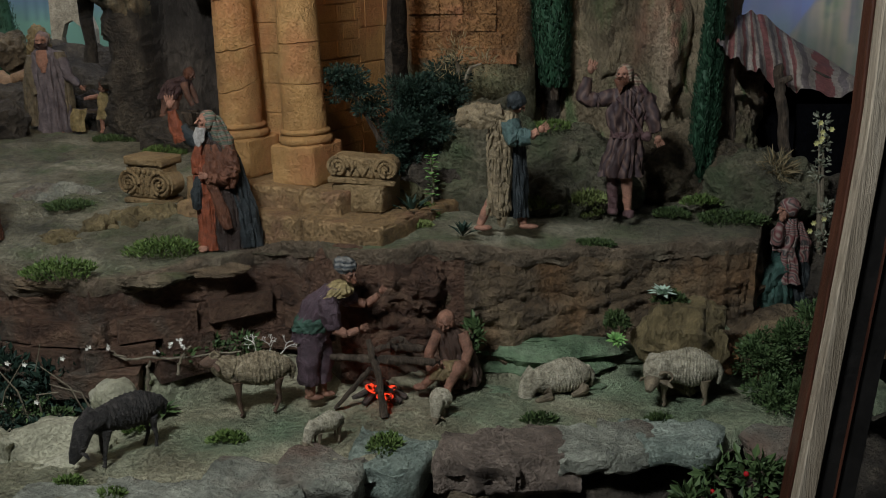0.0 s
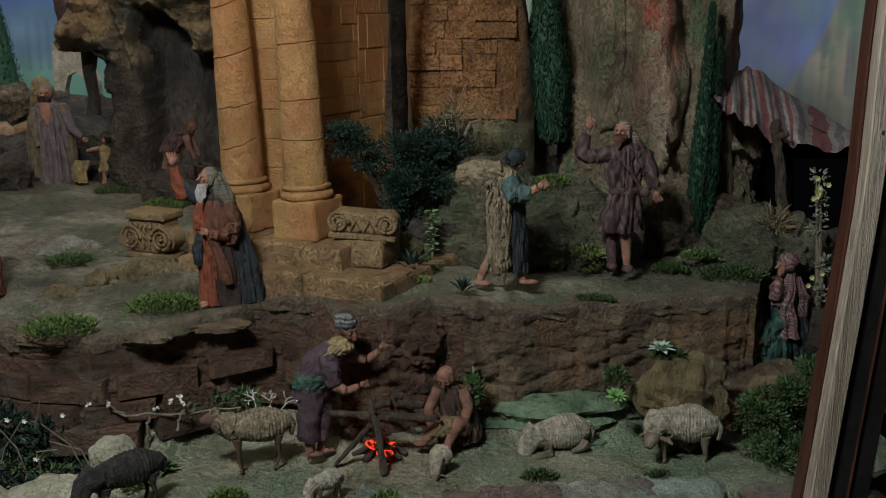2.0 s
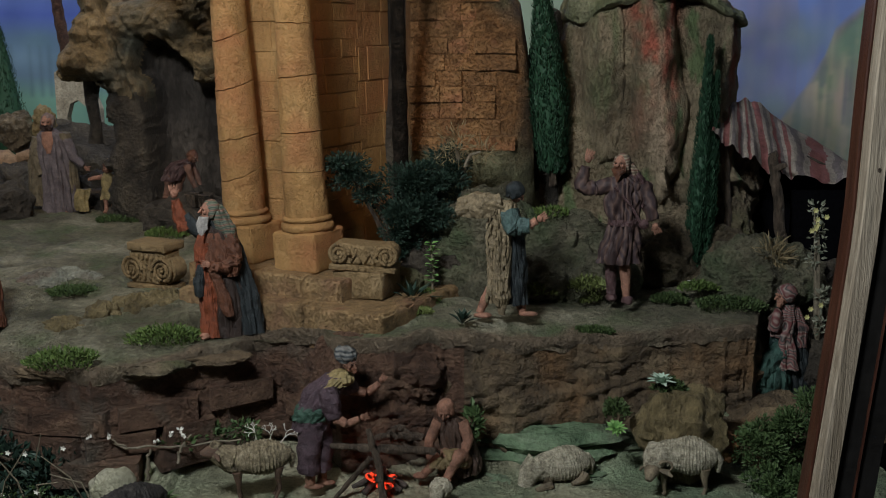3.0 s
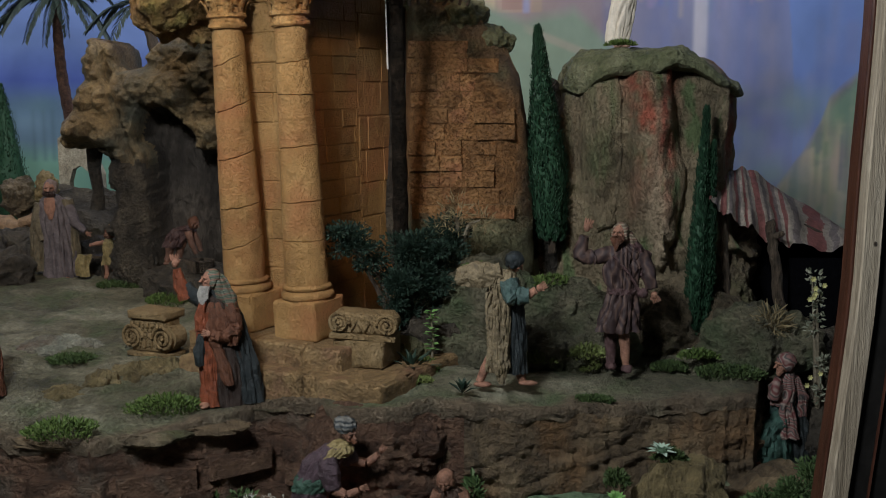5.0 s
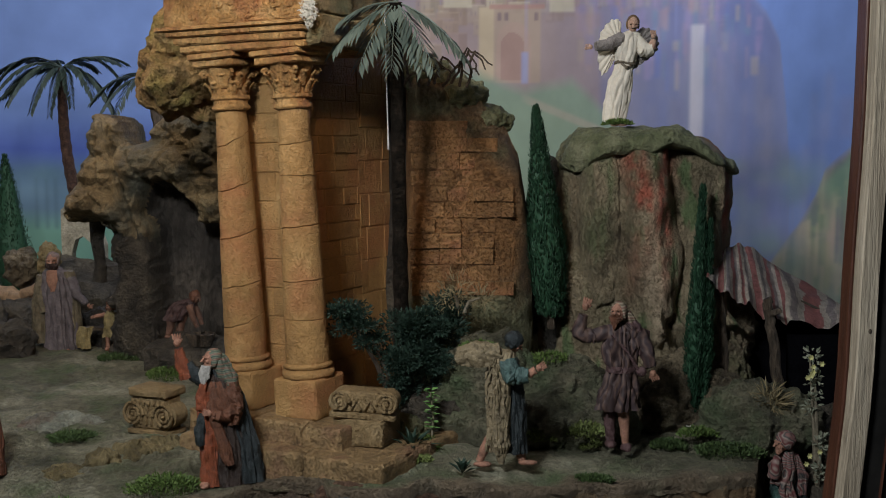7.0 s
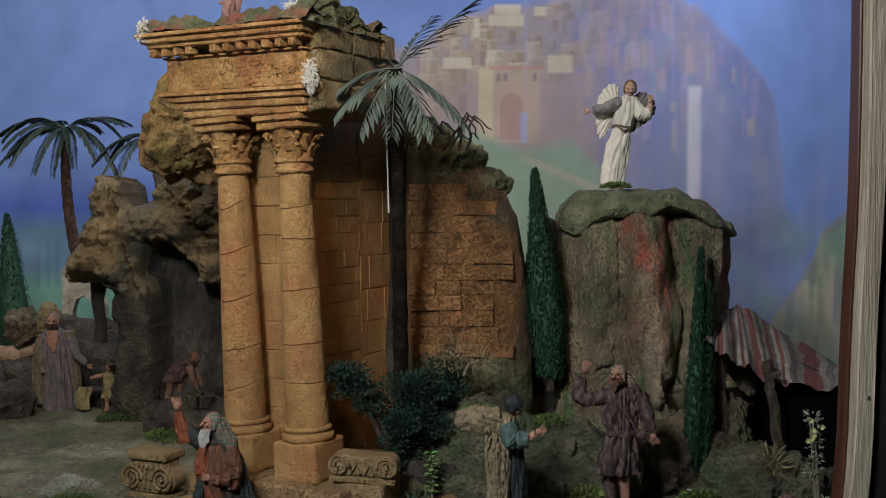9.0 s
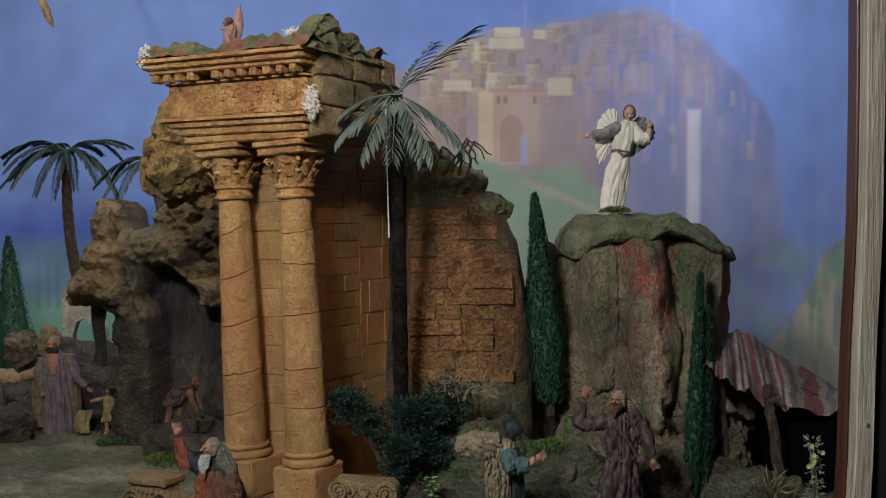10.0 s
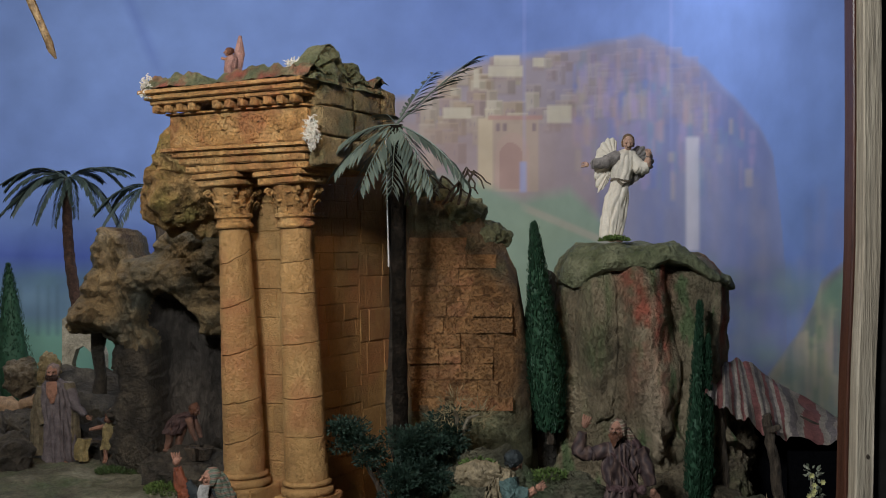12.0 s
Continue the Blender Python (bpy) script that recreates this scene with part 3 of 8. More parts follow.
    col *= (1 - np.clip(hill, 0, 1) * (0.20 - 0.14 * edge(P - 1150, 240)))[..., None] * np.array([1.0, 1.01, 0.95])
    col *= (1 + 0.05 * fine + 0.04 * broad + 0.02 * drip)[..., None]

    s = (P - 784) / 1919
    D = depth(P) + 0.128
    X, Y, Z = s * D, D - 0.128, 1.811 + (441 - Q) / 1919 * D
    co = np.stack([X, Y, Z], -1).reshape(-1, 3)
    idx = np.arange(nu * nv).reshape(nu, nv)
    quads = np.stack([idx[:-1, :-1], idx[1:, :-1], idx[1:, 1:], idx[:-1, 1:]], -1).reshape(-1, 4)[:, ::-1]
    me = bpy.data.meshes.new("backdrop")
    me.from_pydata(co.tolist(), [], quads.tolist())
    at = me.attributes.new("paint", "FLOAT_COLOR", "POINT")
    at.data.foreach_set("color", np.concatenate([np.clip(col * 1.35, 0, 1), np.ones(P.shape + (1,))], -1).astype(np.float32).ravel())
    m = bpy.data.materials.new("painted_canvas")
    m.use_nodes = True
    t = m.node_tree
    b = t.nodes["Principled BSDF"]
    b.inputs["Roughness"].default_value, b.inputs["Specular IOR Level"].default_value = 0.9, 0.1
    a = t.nodes.new("ShaderNodeAttribute")
    a.attribute_name = "paint"
    geo = t.nodes.new("ShaderNodeNewGeometry")
    n = t.nodes.new("ShaderNodeTexNoise")
    n.inputs["Scale"].default_value, n.inputs["Detail"].default_value = 9.0, 9.0
    t.links.new(geo.outputs["Position"], n.inputs["Vector"])
    mr = t.nodes.new("ShaderNodeMapRange")
    mr.inputs["From Min"].default_value, mr.inputs["From Max"].default_value = 0.3, 0.7
    mr.inputs["To Min"].default_value, mr.inputs["To Max"].default_value = 0.95, 1.05
    t.links.new(n.outputs["Fac"], mr.inputs["Value"])
    mx = t.nodes.new("ShaderNodeMix")
    mx.data_type, mx.blend_type = "RGBA", "MULTIPLY"
    mx.inputs[0].default_value = 1.0
    t.links.new(a.outputs["Color"], mx.inputs[6])
    t.links.new(mr.outputs["Result"], mx.inputs[7])
    t.links.new(mx.outputs[2], b.inputs["Base Color"])
    me.materials.append(m)
    ob = new("backdrop", me)
    return tagged(ob, "curved painted canvas of blue sky, hill town and crags", "backdrop", kind="structure")


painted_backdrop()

EDGE_Y = [(-2.8, 2.02), (-1.1, 2.05), (-0.95, 2.07), (-0.78, 2.02), (-0.70, 1.98), (-0.60, 2.05), (-0.46, 2.12), (-0.41, 2.22), (-0.28, 2.17),
          (-0.21, 2.06), (-0.10, 2.05), (-0.05, 2.09), (0.06, 2.10), (0.20, 2.14), (0.36, 2.19), (0.47, 2.21), (0.64, 2.23), (0.695, 2.245), (0.735, 2.36), (0.80, 2.46), (1.8, 2.5)]
EDGE_Z = [(-2.8, 1.02), (-0.60, 1.035), (-0.42, 1.05), (-0.20, 1.07), (0.06, 1.086), (0.20, 1.068), (0.36, 1.055), (0.7, 1.055), (1.8, 1.06)]
RIM_Y = [(-1.6, 1.35), (-0.9, 1.45), (-0.46, 1.56), (-0.26, 1.65), (-0.10, 1.73), (0.20, 1.77), (0.45, 1.80), (0.53, 1.82), (0.62, 1.90), (1.0, 2.05)]


def edge_y(x):
    return interp(x, EDGE_Y) + 0.018 * fbm((x, 0, 3), 9) + 0.008 * fbm((x, 5, 3), 40)


def terrace_z(x, y):
    e = interp(x, EDGE_Z)
    k = min(1.0, max(0.0, (y - interp(x, EDGE_Y)) / 0.5))
    far = 1.095
    z = e + (far - e) * (k * k * (3 - 2 * k))
    return z + 0.013 * fbm((x, y, 0), 4) + 0.011 * fbm((x, y, 2), 11) + 0.008 * (0.3 - abs(noise.noise(Vector((x * 9, y * 9, 4))))) + 0.003 * abs(fbm((x, y, 3), 34))


def fore_z(x, y):
    z = 0.772
    wall = edge_y(x) + 0.05
    rise = 0.06 if x < 0.05 else 0.06 + 0.05 * min(1, (x - 0.05) / 0.15)
    k = min(1.0, max(0.0, (y - (wall - 0.20)) / 0.20))
    z += rise * k * k
    if x < -0.55:
        z -= 0.05 * min(1, (-0.55 - x) / 0.2) * min(1, max(0, (y - 1.72) / 0.15)) - 0.05 * k
    return z + 0.009 * fbm((x, y, 7), 6) + 0.004 * fbm((x, y, 9), 20) + 0.002 * fbm((x, y, 5), 60)


def sheet(xs, rows, f):
    """A grid mesh; f(x, s) gives the place for s in rows."""
    bm = bmesh.new()
    vs = [[bm.verts.new(f(x, s)) for s in rows] for x in xs]
    for a, b in zip(vs, vs[1:]):
        for k in range(len(rows) - 1):
            bm.faces.new((a[k], b[k], b[k + 1], a[k + 1]))
    return bm


def terrace(x, s):
    if s < 0:  # the lip turns down over the ledge
        y = edge_y(x) - 0.004 * math.sin(-s * 2.6) + 0.006 * s * s + 0.008 * s * fbm((x, s, 4), 22)
        return Vector((x, y, terrace_z(x, edge_y(x)) - 0.034 * (-s) ** 1.5 - 0.010 * abs(s) * fbm((x, 2, 2), 16)))
    y = edge_y(x) + (5.72 - edge_y(x)) * s ** 1.9
    return Vector((x, y, terrace_z(x, y)))


upper = thing("ground", Matrix(), "grey-green painted earth terrace with mossy patches", "ground", kind="structure",
              bm=sheet(np.linspace(-2.7, 1.7, 420), [-1, -0.8, -0.6, -0.4, -0.2, -0.1] + list(np.linspace(0, 1, 150)), terrace), mats=GROUND)
zone(upper.data, "brown", lambda c: 1.0 - (c.y - interp(c.x, EDGE_Y) - 0.004 + 0.03 * fbm((c.x, c.y, 1), 12)) / 0.05)


def fore(x, s):
    y0, y1 = interp(x, RIM_Y) + 0.02 * fbm((x, 1, 1), 7), edge_y(x) + 0.12
    y = y0 + (y1 - y0) * s
    z = fore_z(x, y)
    if s < 0.06:
        z -= 0.03 * (1 - s / 0.06) ** 2
    return Vector((x, y, z))


lower = thing("lower_ground", Matrix(), "sandy painted earth of the lower pasture", "ground", kind="structure",
      bm=sheet(np.linspace(-1.5, 0.95, 300), list(np.linspace(0, 1, 100)), fore), mats=FORE)
zone(lower.data, "green", lambda c: 0.8 * min(1, max(0, (c.x - 0.0 + 0.25 * fbm(c, 5)) / 0.12)) * (0.75 + 0.6 * fbm(c, 9)) + 0.5 * fbm(c + Vector((3, 0, 0)), 3.5))


def rim_face(x, s):
    y0 = interp(x, RIM_Y) + 0.02 * fbm((x, 1, 1), 7)
    z = 0.752 - 0.20 * s
    q = Vector((x * 7 + 0.5 * fbm((x, z, 1), 5), 3.5, z * 13 + 0.6 * fbm((x, z, 2), 6)))
    back = 0.03 + 0.10 * min(1, max(0, (x + 0.15) / 0.25)) if not 0.02 < x < 0.2 else 0.05
    y = y0 - 0.012 + back * min(1, s * 5) + 0.050 * noise.cell(q) + 0.020 * fbm((x, z, 3), 14) + 0.03 * s * s
    return Vector((x, y, z))


# dark colour deepens the shade under the rim
thing("rim_wall", Matrix(), "broken rock face under the front rim, darkened for shade", "wall", kind="structure",
      bm=sheet(np.linspace(-1.5, 0.95, 330), list(np.linspace(0, 1, 46)), rim_face), mats=DARK_AND_SHADE_ROCK, smooth=False)


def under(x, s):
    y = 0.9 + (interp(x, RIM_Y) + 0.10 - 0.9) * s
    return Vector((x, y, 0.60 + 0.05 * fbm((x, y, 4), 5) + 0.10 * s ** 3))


# dark colour makes the void below the rim read as shade
thing("front_ground", Matrix(), "earth below the rocky rim, darkened for shade", "ground", kind="structure",
      bm=sheet(np.linspace(-1.6, 1.1, 120), list(np.linspace(0, 1, 50)), under), mats=DARK_AND_SHADE_ROCK)


def ledge_face(x, s):
    top = interp(x, EDGE_Z) - 0.012
    z = top + (0.70 - top) * s
    y0 = edge_y(x) + 0.004
    y = 0.0 if x > -0.25 else 0.008
    y += (0.026 if x > -0.3 else 0.006) * fbm((x, z, 2), 7) + 0.012 * abs(fbm((x * 0.7 + z * 0.5, z * 1.6, 6), 10)) + 0.004 * fbm((x, z, 4), 45)
    y -= 0.008 * abs(math.sin(z * 62 + 4 * fbm((x, 0, z), 5))) ** 0.5 - 0.008
    if x > 0.0:
        y += 0.006 - 0.10 * max(0, s - 0.55) * (0.6 + 0.5 * fbm((x, 8, 1), 5))
    y = y0 + y * min(1, s * 4) - 0.010 * min(1, s * 3)
    return Vector((x, y, z))


xs_left, xs_right = np.linspace(-1.6, 0.045, 240), np.linspace(0.045, 1.2, 170)
ledge_l = thing("ledge_wall_left", Matrix(), "dark red-brown coursed stone retaining ledge", "wall", kind="structure",
                bm=sheet(xs_left, list(np.linspace(0, 1, 110)), ledge_face), mats=LEDGE)
ledge_r = thing("ledge_wall_right", Matrix(), "brown layered rock ledge under the terrace", "wall", kind="structure",
                bm=sheet(xs_right, list(np.linspace(0, 1, 110)), ledge_face), mats=LEDGE_R)

# case: unseen floor, ceiling and walls around the viewer, the grey ones lightened to bounce light
for nm, lo, hi, lab in (("floor", (-3.3, -2.6, -0.05), (3.3, 6.1, 0), "dark floor of the viewing room"),
                        ("ceiling", (-3.3, -2.6, 3.75), (3.3, 6.1, 3.8), "unseen grey ceiling that bounces fill light"),
                        ("wall_south", (-3.3, -2.65, 0), (3.3, -2.6, 3.75), "unseen grey wall behind the viewer that bounces fill light"),
                        ("wall_west", (-3.35, -2.6, 0), (-3.3, 6.1, 3.75), "unseen grey side wall that bounces fill light"),
                        ("wall_east", (3.3, -2.6, 0), (3.35, 6.1, 3.75), "unseen grey side wall that bounces fill light"),
                        ("wall_north", (-3.3, 6.1, 0), (3.3, 6.15, 3.75), "unseen grey wall behind the painted canvas"),
                        ("case_base", (-2.7, 1.15, 0), (1.7, 5.9, 0.45), "dark boarded base under the scenery")):
    bm = bmesh.new()
    box(bm, lo, hi)
    thing(nm, Matrix(), lab, "room", kind="structure", bm=bm, mats=CASEWALL if nm in ("case_base", "floor") else BOUNCEWALL, smooth=False)


def bent_board(x_table, x0, x1, y0, y1):
    """An upright board, leant and bowed to fit the camera's view."""
    bm = bmesh.new()
    rows = []
    for z in np.linspace(0.45, 3.0, 40):
        cx = interp(z, x_table)
        rows.append([bm.verts.new((cx + dx, y, z)) for dx, y in ((x0 + 0.002, y0), (x1 - 0.002, y0), (x1, y0 + 0.003), (x1, y1), (x0, y1), (x0, y0 + 0.002))])
    for a, b in zip(rows, rows[1:]):
        for k in range(6):
            bm.faces.new((a[k], a[(k + 1) % 6], b[(k + 1) % 6], b[k]))
    bm.faces.new(rows[0][::-1])
    bm.faces.new(rows[-1])
    return bm


POST_X = [(0.45, 0.560), (0.79, 0.590), (1.2, 0.629), (1.4, 0.646), (1.6, 0.650), (1.8, 0.659), (2.0, 0.661), (2.4, 0.660), (3.0, 0.658)]
post = thing("case_post", Matrix(), "pale weathered timber post of the display case with a dark red inner edge", "post", kind="structure")
part("board", bent_board(POST_X, 0.0, 0.030, 1.57, 1.60), TIMBER, post, "pale weathered timber face", smooth=False)
part("inner_edge", bent_board(POST_X, -0.004, 0.030, 1.602, 1.64), REDWOOD, post, "dark red varnished edge", smooth=False)
part("outer_board", bent_board(POST_X, 0.031, 0.10, 1.58, 1.64), CASEWALL, post, "black outer board", smooth=False)
part("outer_strip", bent_board(POST_X, 0.062, 0.066, 1.574, 1.58), REDWOOD, post, "thin dark red strip", smooth=False)
bm = bmesh.new()
blob(bm, (0.6665, 1.5695, 1.49), (0.0028, 0.001, 0.004), sub=2)
part("knot", bm, BARK, post, "dark knot in the wood")


# ---- the ruined temple ----
TURN = -28.8
RUIN = pose(-0.304, 2.292, 0, 0, 0, TURN)


def chipped_box(bm, lo, hi, mat=0, seed=0, n=5, chip=0.004, bevel=0.003):
    """A stone block: crisp worn edges, chipped corners, slightly uneven faces."""
    size = [hi[i] - lo[i] for i in range(3)]
    lines = []
    for d in size:
        e = min(0.2, bevel * 1.6 / d)
        k = max(2, min(n * 2, int(d / 0.010)))
        lines.append([0.0, e] + [e + (1 - 2 * e) * q / k for q in range(1, k)] + [1 - e, 1.0])
    seen = {}

    def vert(c):
        key = tuple(round(a, 5) for a in c)
        if key not in seen:
            p = Vector([lo[i] + c[i] * size[i] for i in range(3)])
            hard = [i for i in range(3) if c[i] in (0.0, 1.0)]
            q = p.copy()
            if len(hard) >= 2:
                k = bevel * (0.55 + 1.6 * max(0, fbm(p + Vector((seed, 0, 0)), 40, 3)))
                for i in hard:
                    q[i] += k if c[i] == 0.0 else -k
            d = 0.35 * chip * (fbm(p + Vector((0, seed, 0)), 26, 4) + 0.5 * min(0, fbm(p + Vector((seed, seed, 0)), 60, 2)))
            for i in hard:
                q[i] += -d if c[i] == 0.0 else d
            seen[key] = bm.verts.new(q)
        return seen[key]

    for ax in range(3):
        b, c = (ax + 1) % 3, (ax + 2) % 3
        for end in (0.0, 1.0):
            for i in range(len(lines[b]) - 1):
                for j in range(len(lines[c]) - 1):
                    q = []
                    for x, y in ((i, j), (i + 1, j), (i + 1, j + 1), (i, j + 1)):
                        p = [0, 0, 0]
                        p[ax], p[b], p[c] = end, lines[b][x], lines[c][y]
                        q.append(vert(tuple(p)))
                    bm.faces.new(q if end else q[::-1]).material_index = mat


plat = thing("temple_platform", RUIN, "stepped ochre stone platform under the columns", "platform")
step_r = random.Random(14)
for z0, z1, v0, u_end, u in ((1.02, 1.116, -0.082, 0.245, -0.31), (1.07, 1.162, -0.020, 0.105, -0.33)):
    while u < u_end:
        w = min(step_r.uniform(0.13, 0.22), u_end - u)
        if u_end - u - w < 0.05:
            w = u_end - u
        bm = bmesh.new()
        chipped_box(bm, (u, v0 + step_r.uniform(-0.002, 0.002), z0), (u + w - 0.0015, 0.40, z1 + step_r.uniform(-0.002, 0.001)), seed=int(u * 100) + 40, n=16, chip=0.006, bevel=0.0035)
        part("step_block", bm, STEPSTONE, plat)
        u += w

COLUMNS = [(-0.268, 0.070), (-0.083, 0.066)]


def shaft_radius(z):
    return interp(z, [(1.26, 0.0510), (1.45, 0.0480), (1.65, 0.0430), (1.90, 0.0355)])


def column(u, v, seed):
    # the column is leant about its top to fit the camera's view
    top = (RUIN @ pose(u, v, 1.985)).translation
    m = Matrix.Translation(top) @ Matrix.Rotation(radians(-2.6), 4, "Y") @ Matrix.Translation(-top) @ RUIN @ pose(u, v, 0)
    ob = thing("column", m, "weathered ochre stone column with cracked drums and carved capital, leant to fit the view", "column", group="temple columns")
    bm = bmesh.new()
    chipped_box(bm, (-0.060, -0.060, 1.158), (0.060, 0.060, 1.250), seed=seed, n=10, chip=0.003, bevel=0.003)
    part("pedestal", bm, SANDSTONE, ob)

    def lathe(profile, seg=40, chips=0.0025):
        bm = bmesh.new()
        rings = []
        for r, z in profile:
            ring = []
            for k in range(seg):
                a = 2 * math.pi * k / seg
                p = Vector((math.cos(a) * r, math.sin(a) * r, z))
                ring.append(bm.verts.new(p + Vector((math.cos(a), math.sin(a), 0)) * chips * fbm(p + Vector((seed, 0, 0)), 35)))
            rings.append(ring)
        for a, b in zip(rings, rings[1:]):
            for k in range(seg):
                bm.faces.new((a[k], a[(k + 1) % seg], b[(k + 1) % seg], b[k]))
        bm.faces.new(rings[0][::-1])
        bm.faces.new(rings[-1])
        return bm

    base = [(0.056, 1.249)] + [(0.056 + 0.006 * math.sin(a), 1.258 - 0.009 * math.cos(a)) for a in np.linspace(0.3, 2.9, 7)]
    base += [(0.052, 1.270)] + [(0.053 + 0.004 * math.sin(a), 1.276 - 0.005 * math.cos(a)) for a in np.linspace(0.3, 2.9, 5)] + [(0.052, 1.283)]
    part("base", lathe(base), SANDSTONE, ob, "moulded ring base")
    cuts = [1.281, 1.37, 1.455, 1.575, 1.69, 1.80, 1.868] if seed == 1 else [1.281, 1.385, 1.475, 1.60, 1.715, 1.79, 1.868]
    tilt = dict(enumerate((0, 0.014, 0.006, 0.010, 0.012, 0.016, 0) if seed == 1 else (0, -0.001, 0.001, 0.003, -0.002, 0.004, 0)))
    turn0 = radians(30 - TURN)
    for i, (a, b) in enumerate(zip(cuts, cuts[1:])):
        n = 20
        bm = bmesh.new()
        rings, seg = [], 72
        for j in range(n + 1):
            ring = []
            for k in range(seg):
                an = 2 * math.pi * k / seg
                wv = 0.003 * noise.noise(Vector((math.cos(an) * 2.2, math.sin(an) * 2.2, i + seed * 5)))
                wn = 0.003 * noise.noise(Vector((math.cos(an) * 2.2, math.sin(an) * 2.2, i + 1 + seed * 5)))
                lo = a + (tilt[i] * math.cos(an - turn0) * 1.2 + wv if i else 0)
                hi = b + (tilt[i + 1] * math.cos(an - turn0) * 1.2 + wn if i + 2 < len(cuts) else 0)
                z = lo + (hi - lo) * (0.016 if j == 1 else 0.984 if j == n - 1 else j / n)
                rad = shaft_radius(z)
                if j in (0, n):
                    rad -= 0.0042
                p = Vector((math.cos(an) * rad, math.sin(an) * rad, z))
                d = 0.0010 * fbm(p + Vector((seed * 2, 0, 0)), 34) + 0.0045 * min(0, fbm(p + Vector((0, seed * 3, 0)), 18) + 0.10) + 0.002 * min(0, fbm(p + Vector((3, seed, 0)), 70, 2) + 0.2)
                ring.append(bm.verts.new(p + Vector((math.cos(an), math.sin(an), 0)) * d))
            rings.append(ring)
        for p0, p1 in zip(rings, rings[1:]):
            for k in range(seg):
                bm.faces.new((p0[k], p0[(k + 1) % seg], p1[(k + 1) % seg], p1[k]))
        bm.faces.new(rings[0][::-1])
        bm.faces.new(rings[-1])
        part("drum", bm, SANDSTONE, ob)
    # capital: necking rings, bell, leaves, volutes, abacus
    cap = part("capital", lathe([(0.040, 1.866), (0.044, 1.870), (0.044, 1.876), (0.040, 1.880), (0.040, 1.888), (0.046, 1.892), (0.046, 1.899),
                                 (0.040, 1.903), (0.038, 1.915), (0.040, 1.935), (0.048, 1.955), (0.052, 1.966)]), ORANGESTONE, ob, "carved orange stone capital")
    bm = bmesh.new()
    for ring, (zz, ll, cnt) in enumerate(((1.902, 0.030, 8), (1.918, 0.034, 8))):
        for k in range(cnt):
            a = 2 * math.pi * (k + 0.5 * ring) / cnt
            o = Vector((math.cos(a), math.sin(a), 0))
            s = Vector((-math.sin(a), math.cos(a), 0))
            pts = [o * 0.041 + Vector((0, 0, zz)), o * 0.047 + Vector((0, 0, zz + ll * 0.6)), o * 0.057 + Vector((0, 0, zz + ll * 0.95)),
                   o * 0.060 + Vector((0, 0, zz + ll * 0.8))]
            tube(bm, pts, [(0.010, 0.003), (0.011, 0.003), (0.008, 0.003), (0.003, 0.002)], seg=8, side=s)
    part("leaf_ring", bm, ORANGESTONE, cap)
    for k in range(4):
        a = math.pi / 4 + k * math.pi / 2
        o, s = Vector((math.cos(a), math.sin(a), 0)), Vector((-math.sin(a), math.cos(a), 0))
        bm = bmesh.new()
        pts = [o * (0.058 + 0.010 * math.cos(q) * (1 - q / 11)) + Vector((0, 0, 1.950 + 0.010 * math.sin(q) * (1 - q / 11))) for q in np.linspace(0, 8.5, 22)]
        tube(bm, pts, [(0.005, 0.0030)] * 22, seg=6, side=s)
        part("volute", bm, ORANGESTONE, cap)
    bm = bmesh.new()
    chipped_box(bm, (-0.060, -0.060, 1.966), (0.060, 0.060, 1.984), seed=seed + 5, n=5, chip=0.002)
    chipped_box(bm, (-0.068, -0.068, 1.984), (0.068, 0.068, 1.998), seed=seed + 6, n=5, chip=0.002)
    part("abacus", bm, ORANGESTONE, cap)
    return ob


column(*COLUMNS[0], 1)
column(*COLUMNS[1], 2)

# entablature: stepped bands, frieze with relief, dentils, cornice, broken mossy top
ent = thing("entablature", RUIN, "broken orange stone entablature with dentils and mossy top", "entablature")


def slab(name, u0, u1, v0, v1, z0, z1, seed, mat=ORANGESTONE, chip=0.004, n=10, label="", bevel=0.003):
    bm = bmesh.new()
    chipped_box(bm, (u0, v0, z0), (u1, v1, z1), seed=seed, n=n, chip=chip, bevel=bevel)
    return part(name, bm, mat, ent, label)


for i, (u0, u1, v0, v1, z0, z1) in enumerate((
        (-0.360, -0.004, 0.004, 0.30, 1.998, 2.016), (-0.375, -0.001, -0.003, 0.30, 2.016, 2.034), (-0.392, 0.004, -0.010, 0.30, 2.034, 2.048),
        (-0.418, 0.010, -0.018, 0.30, 2.048, 2.058))):
    slab("architrave_band", u0, u1, v0, v1, z0, z1, 20 + i, chip=0.003)
frieze = slab("frieze", -0.405, 0.0, 0.0, 0.30, 2.058, 2.137, 31)
bm = bmesh.new()
r = random.Random(3)
for k in range(26):
    u, z = r.uniform(-0.36, -0.03), r.uniform(2.072, 2.124)
    pts = [(u + 0.018 * math.cos(q + k) * q / 6, -0.001, z + 0.013 * math.sin(q + k) * q / 6) for q in np.linspace(0.5, 5.5, 9)]
    tube(bm, pts, [0.0028] * 9, seg=5)
part("relief", bm, ORANGESTONE, frieze)["kind"] = "stuff"
slab("dentil_band", -0.410, 0.004, -0.008, 0.30, 2.137, 2.143, 33, chip=0.002)
for k in range(12):
    u = -0.432 + k * 0.037
    if k in (4,):
        continue
    bm = bmesh.new()
    chipped_box(bm, (u, -0.030, 2.143), (u + 0.018, 0.002, 2.161), seed=k, n=2, chip=0.002, bevel=0.002)
    part("dentil", bm, ORANGESTONE, ent)
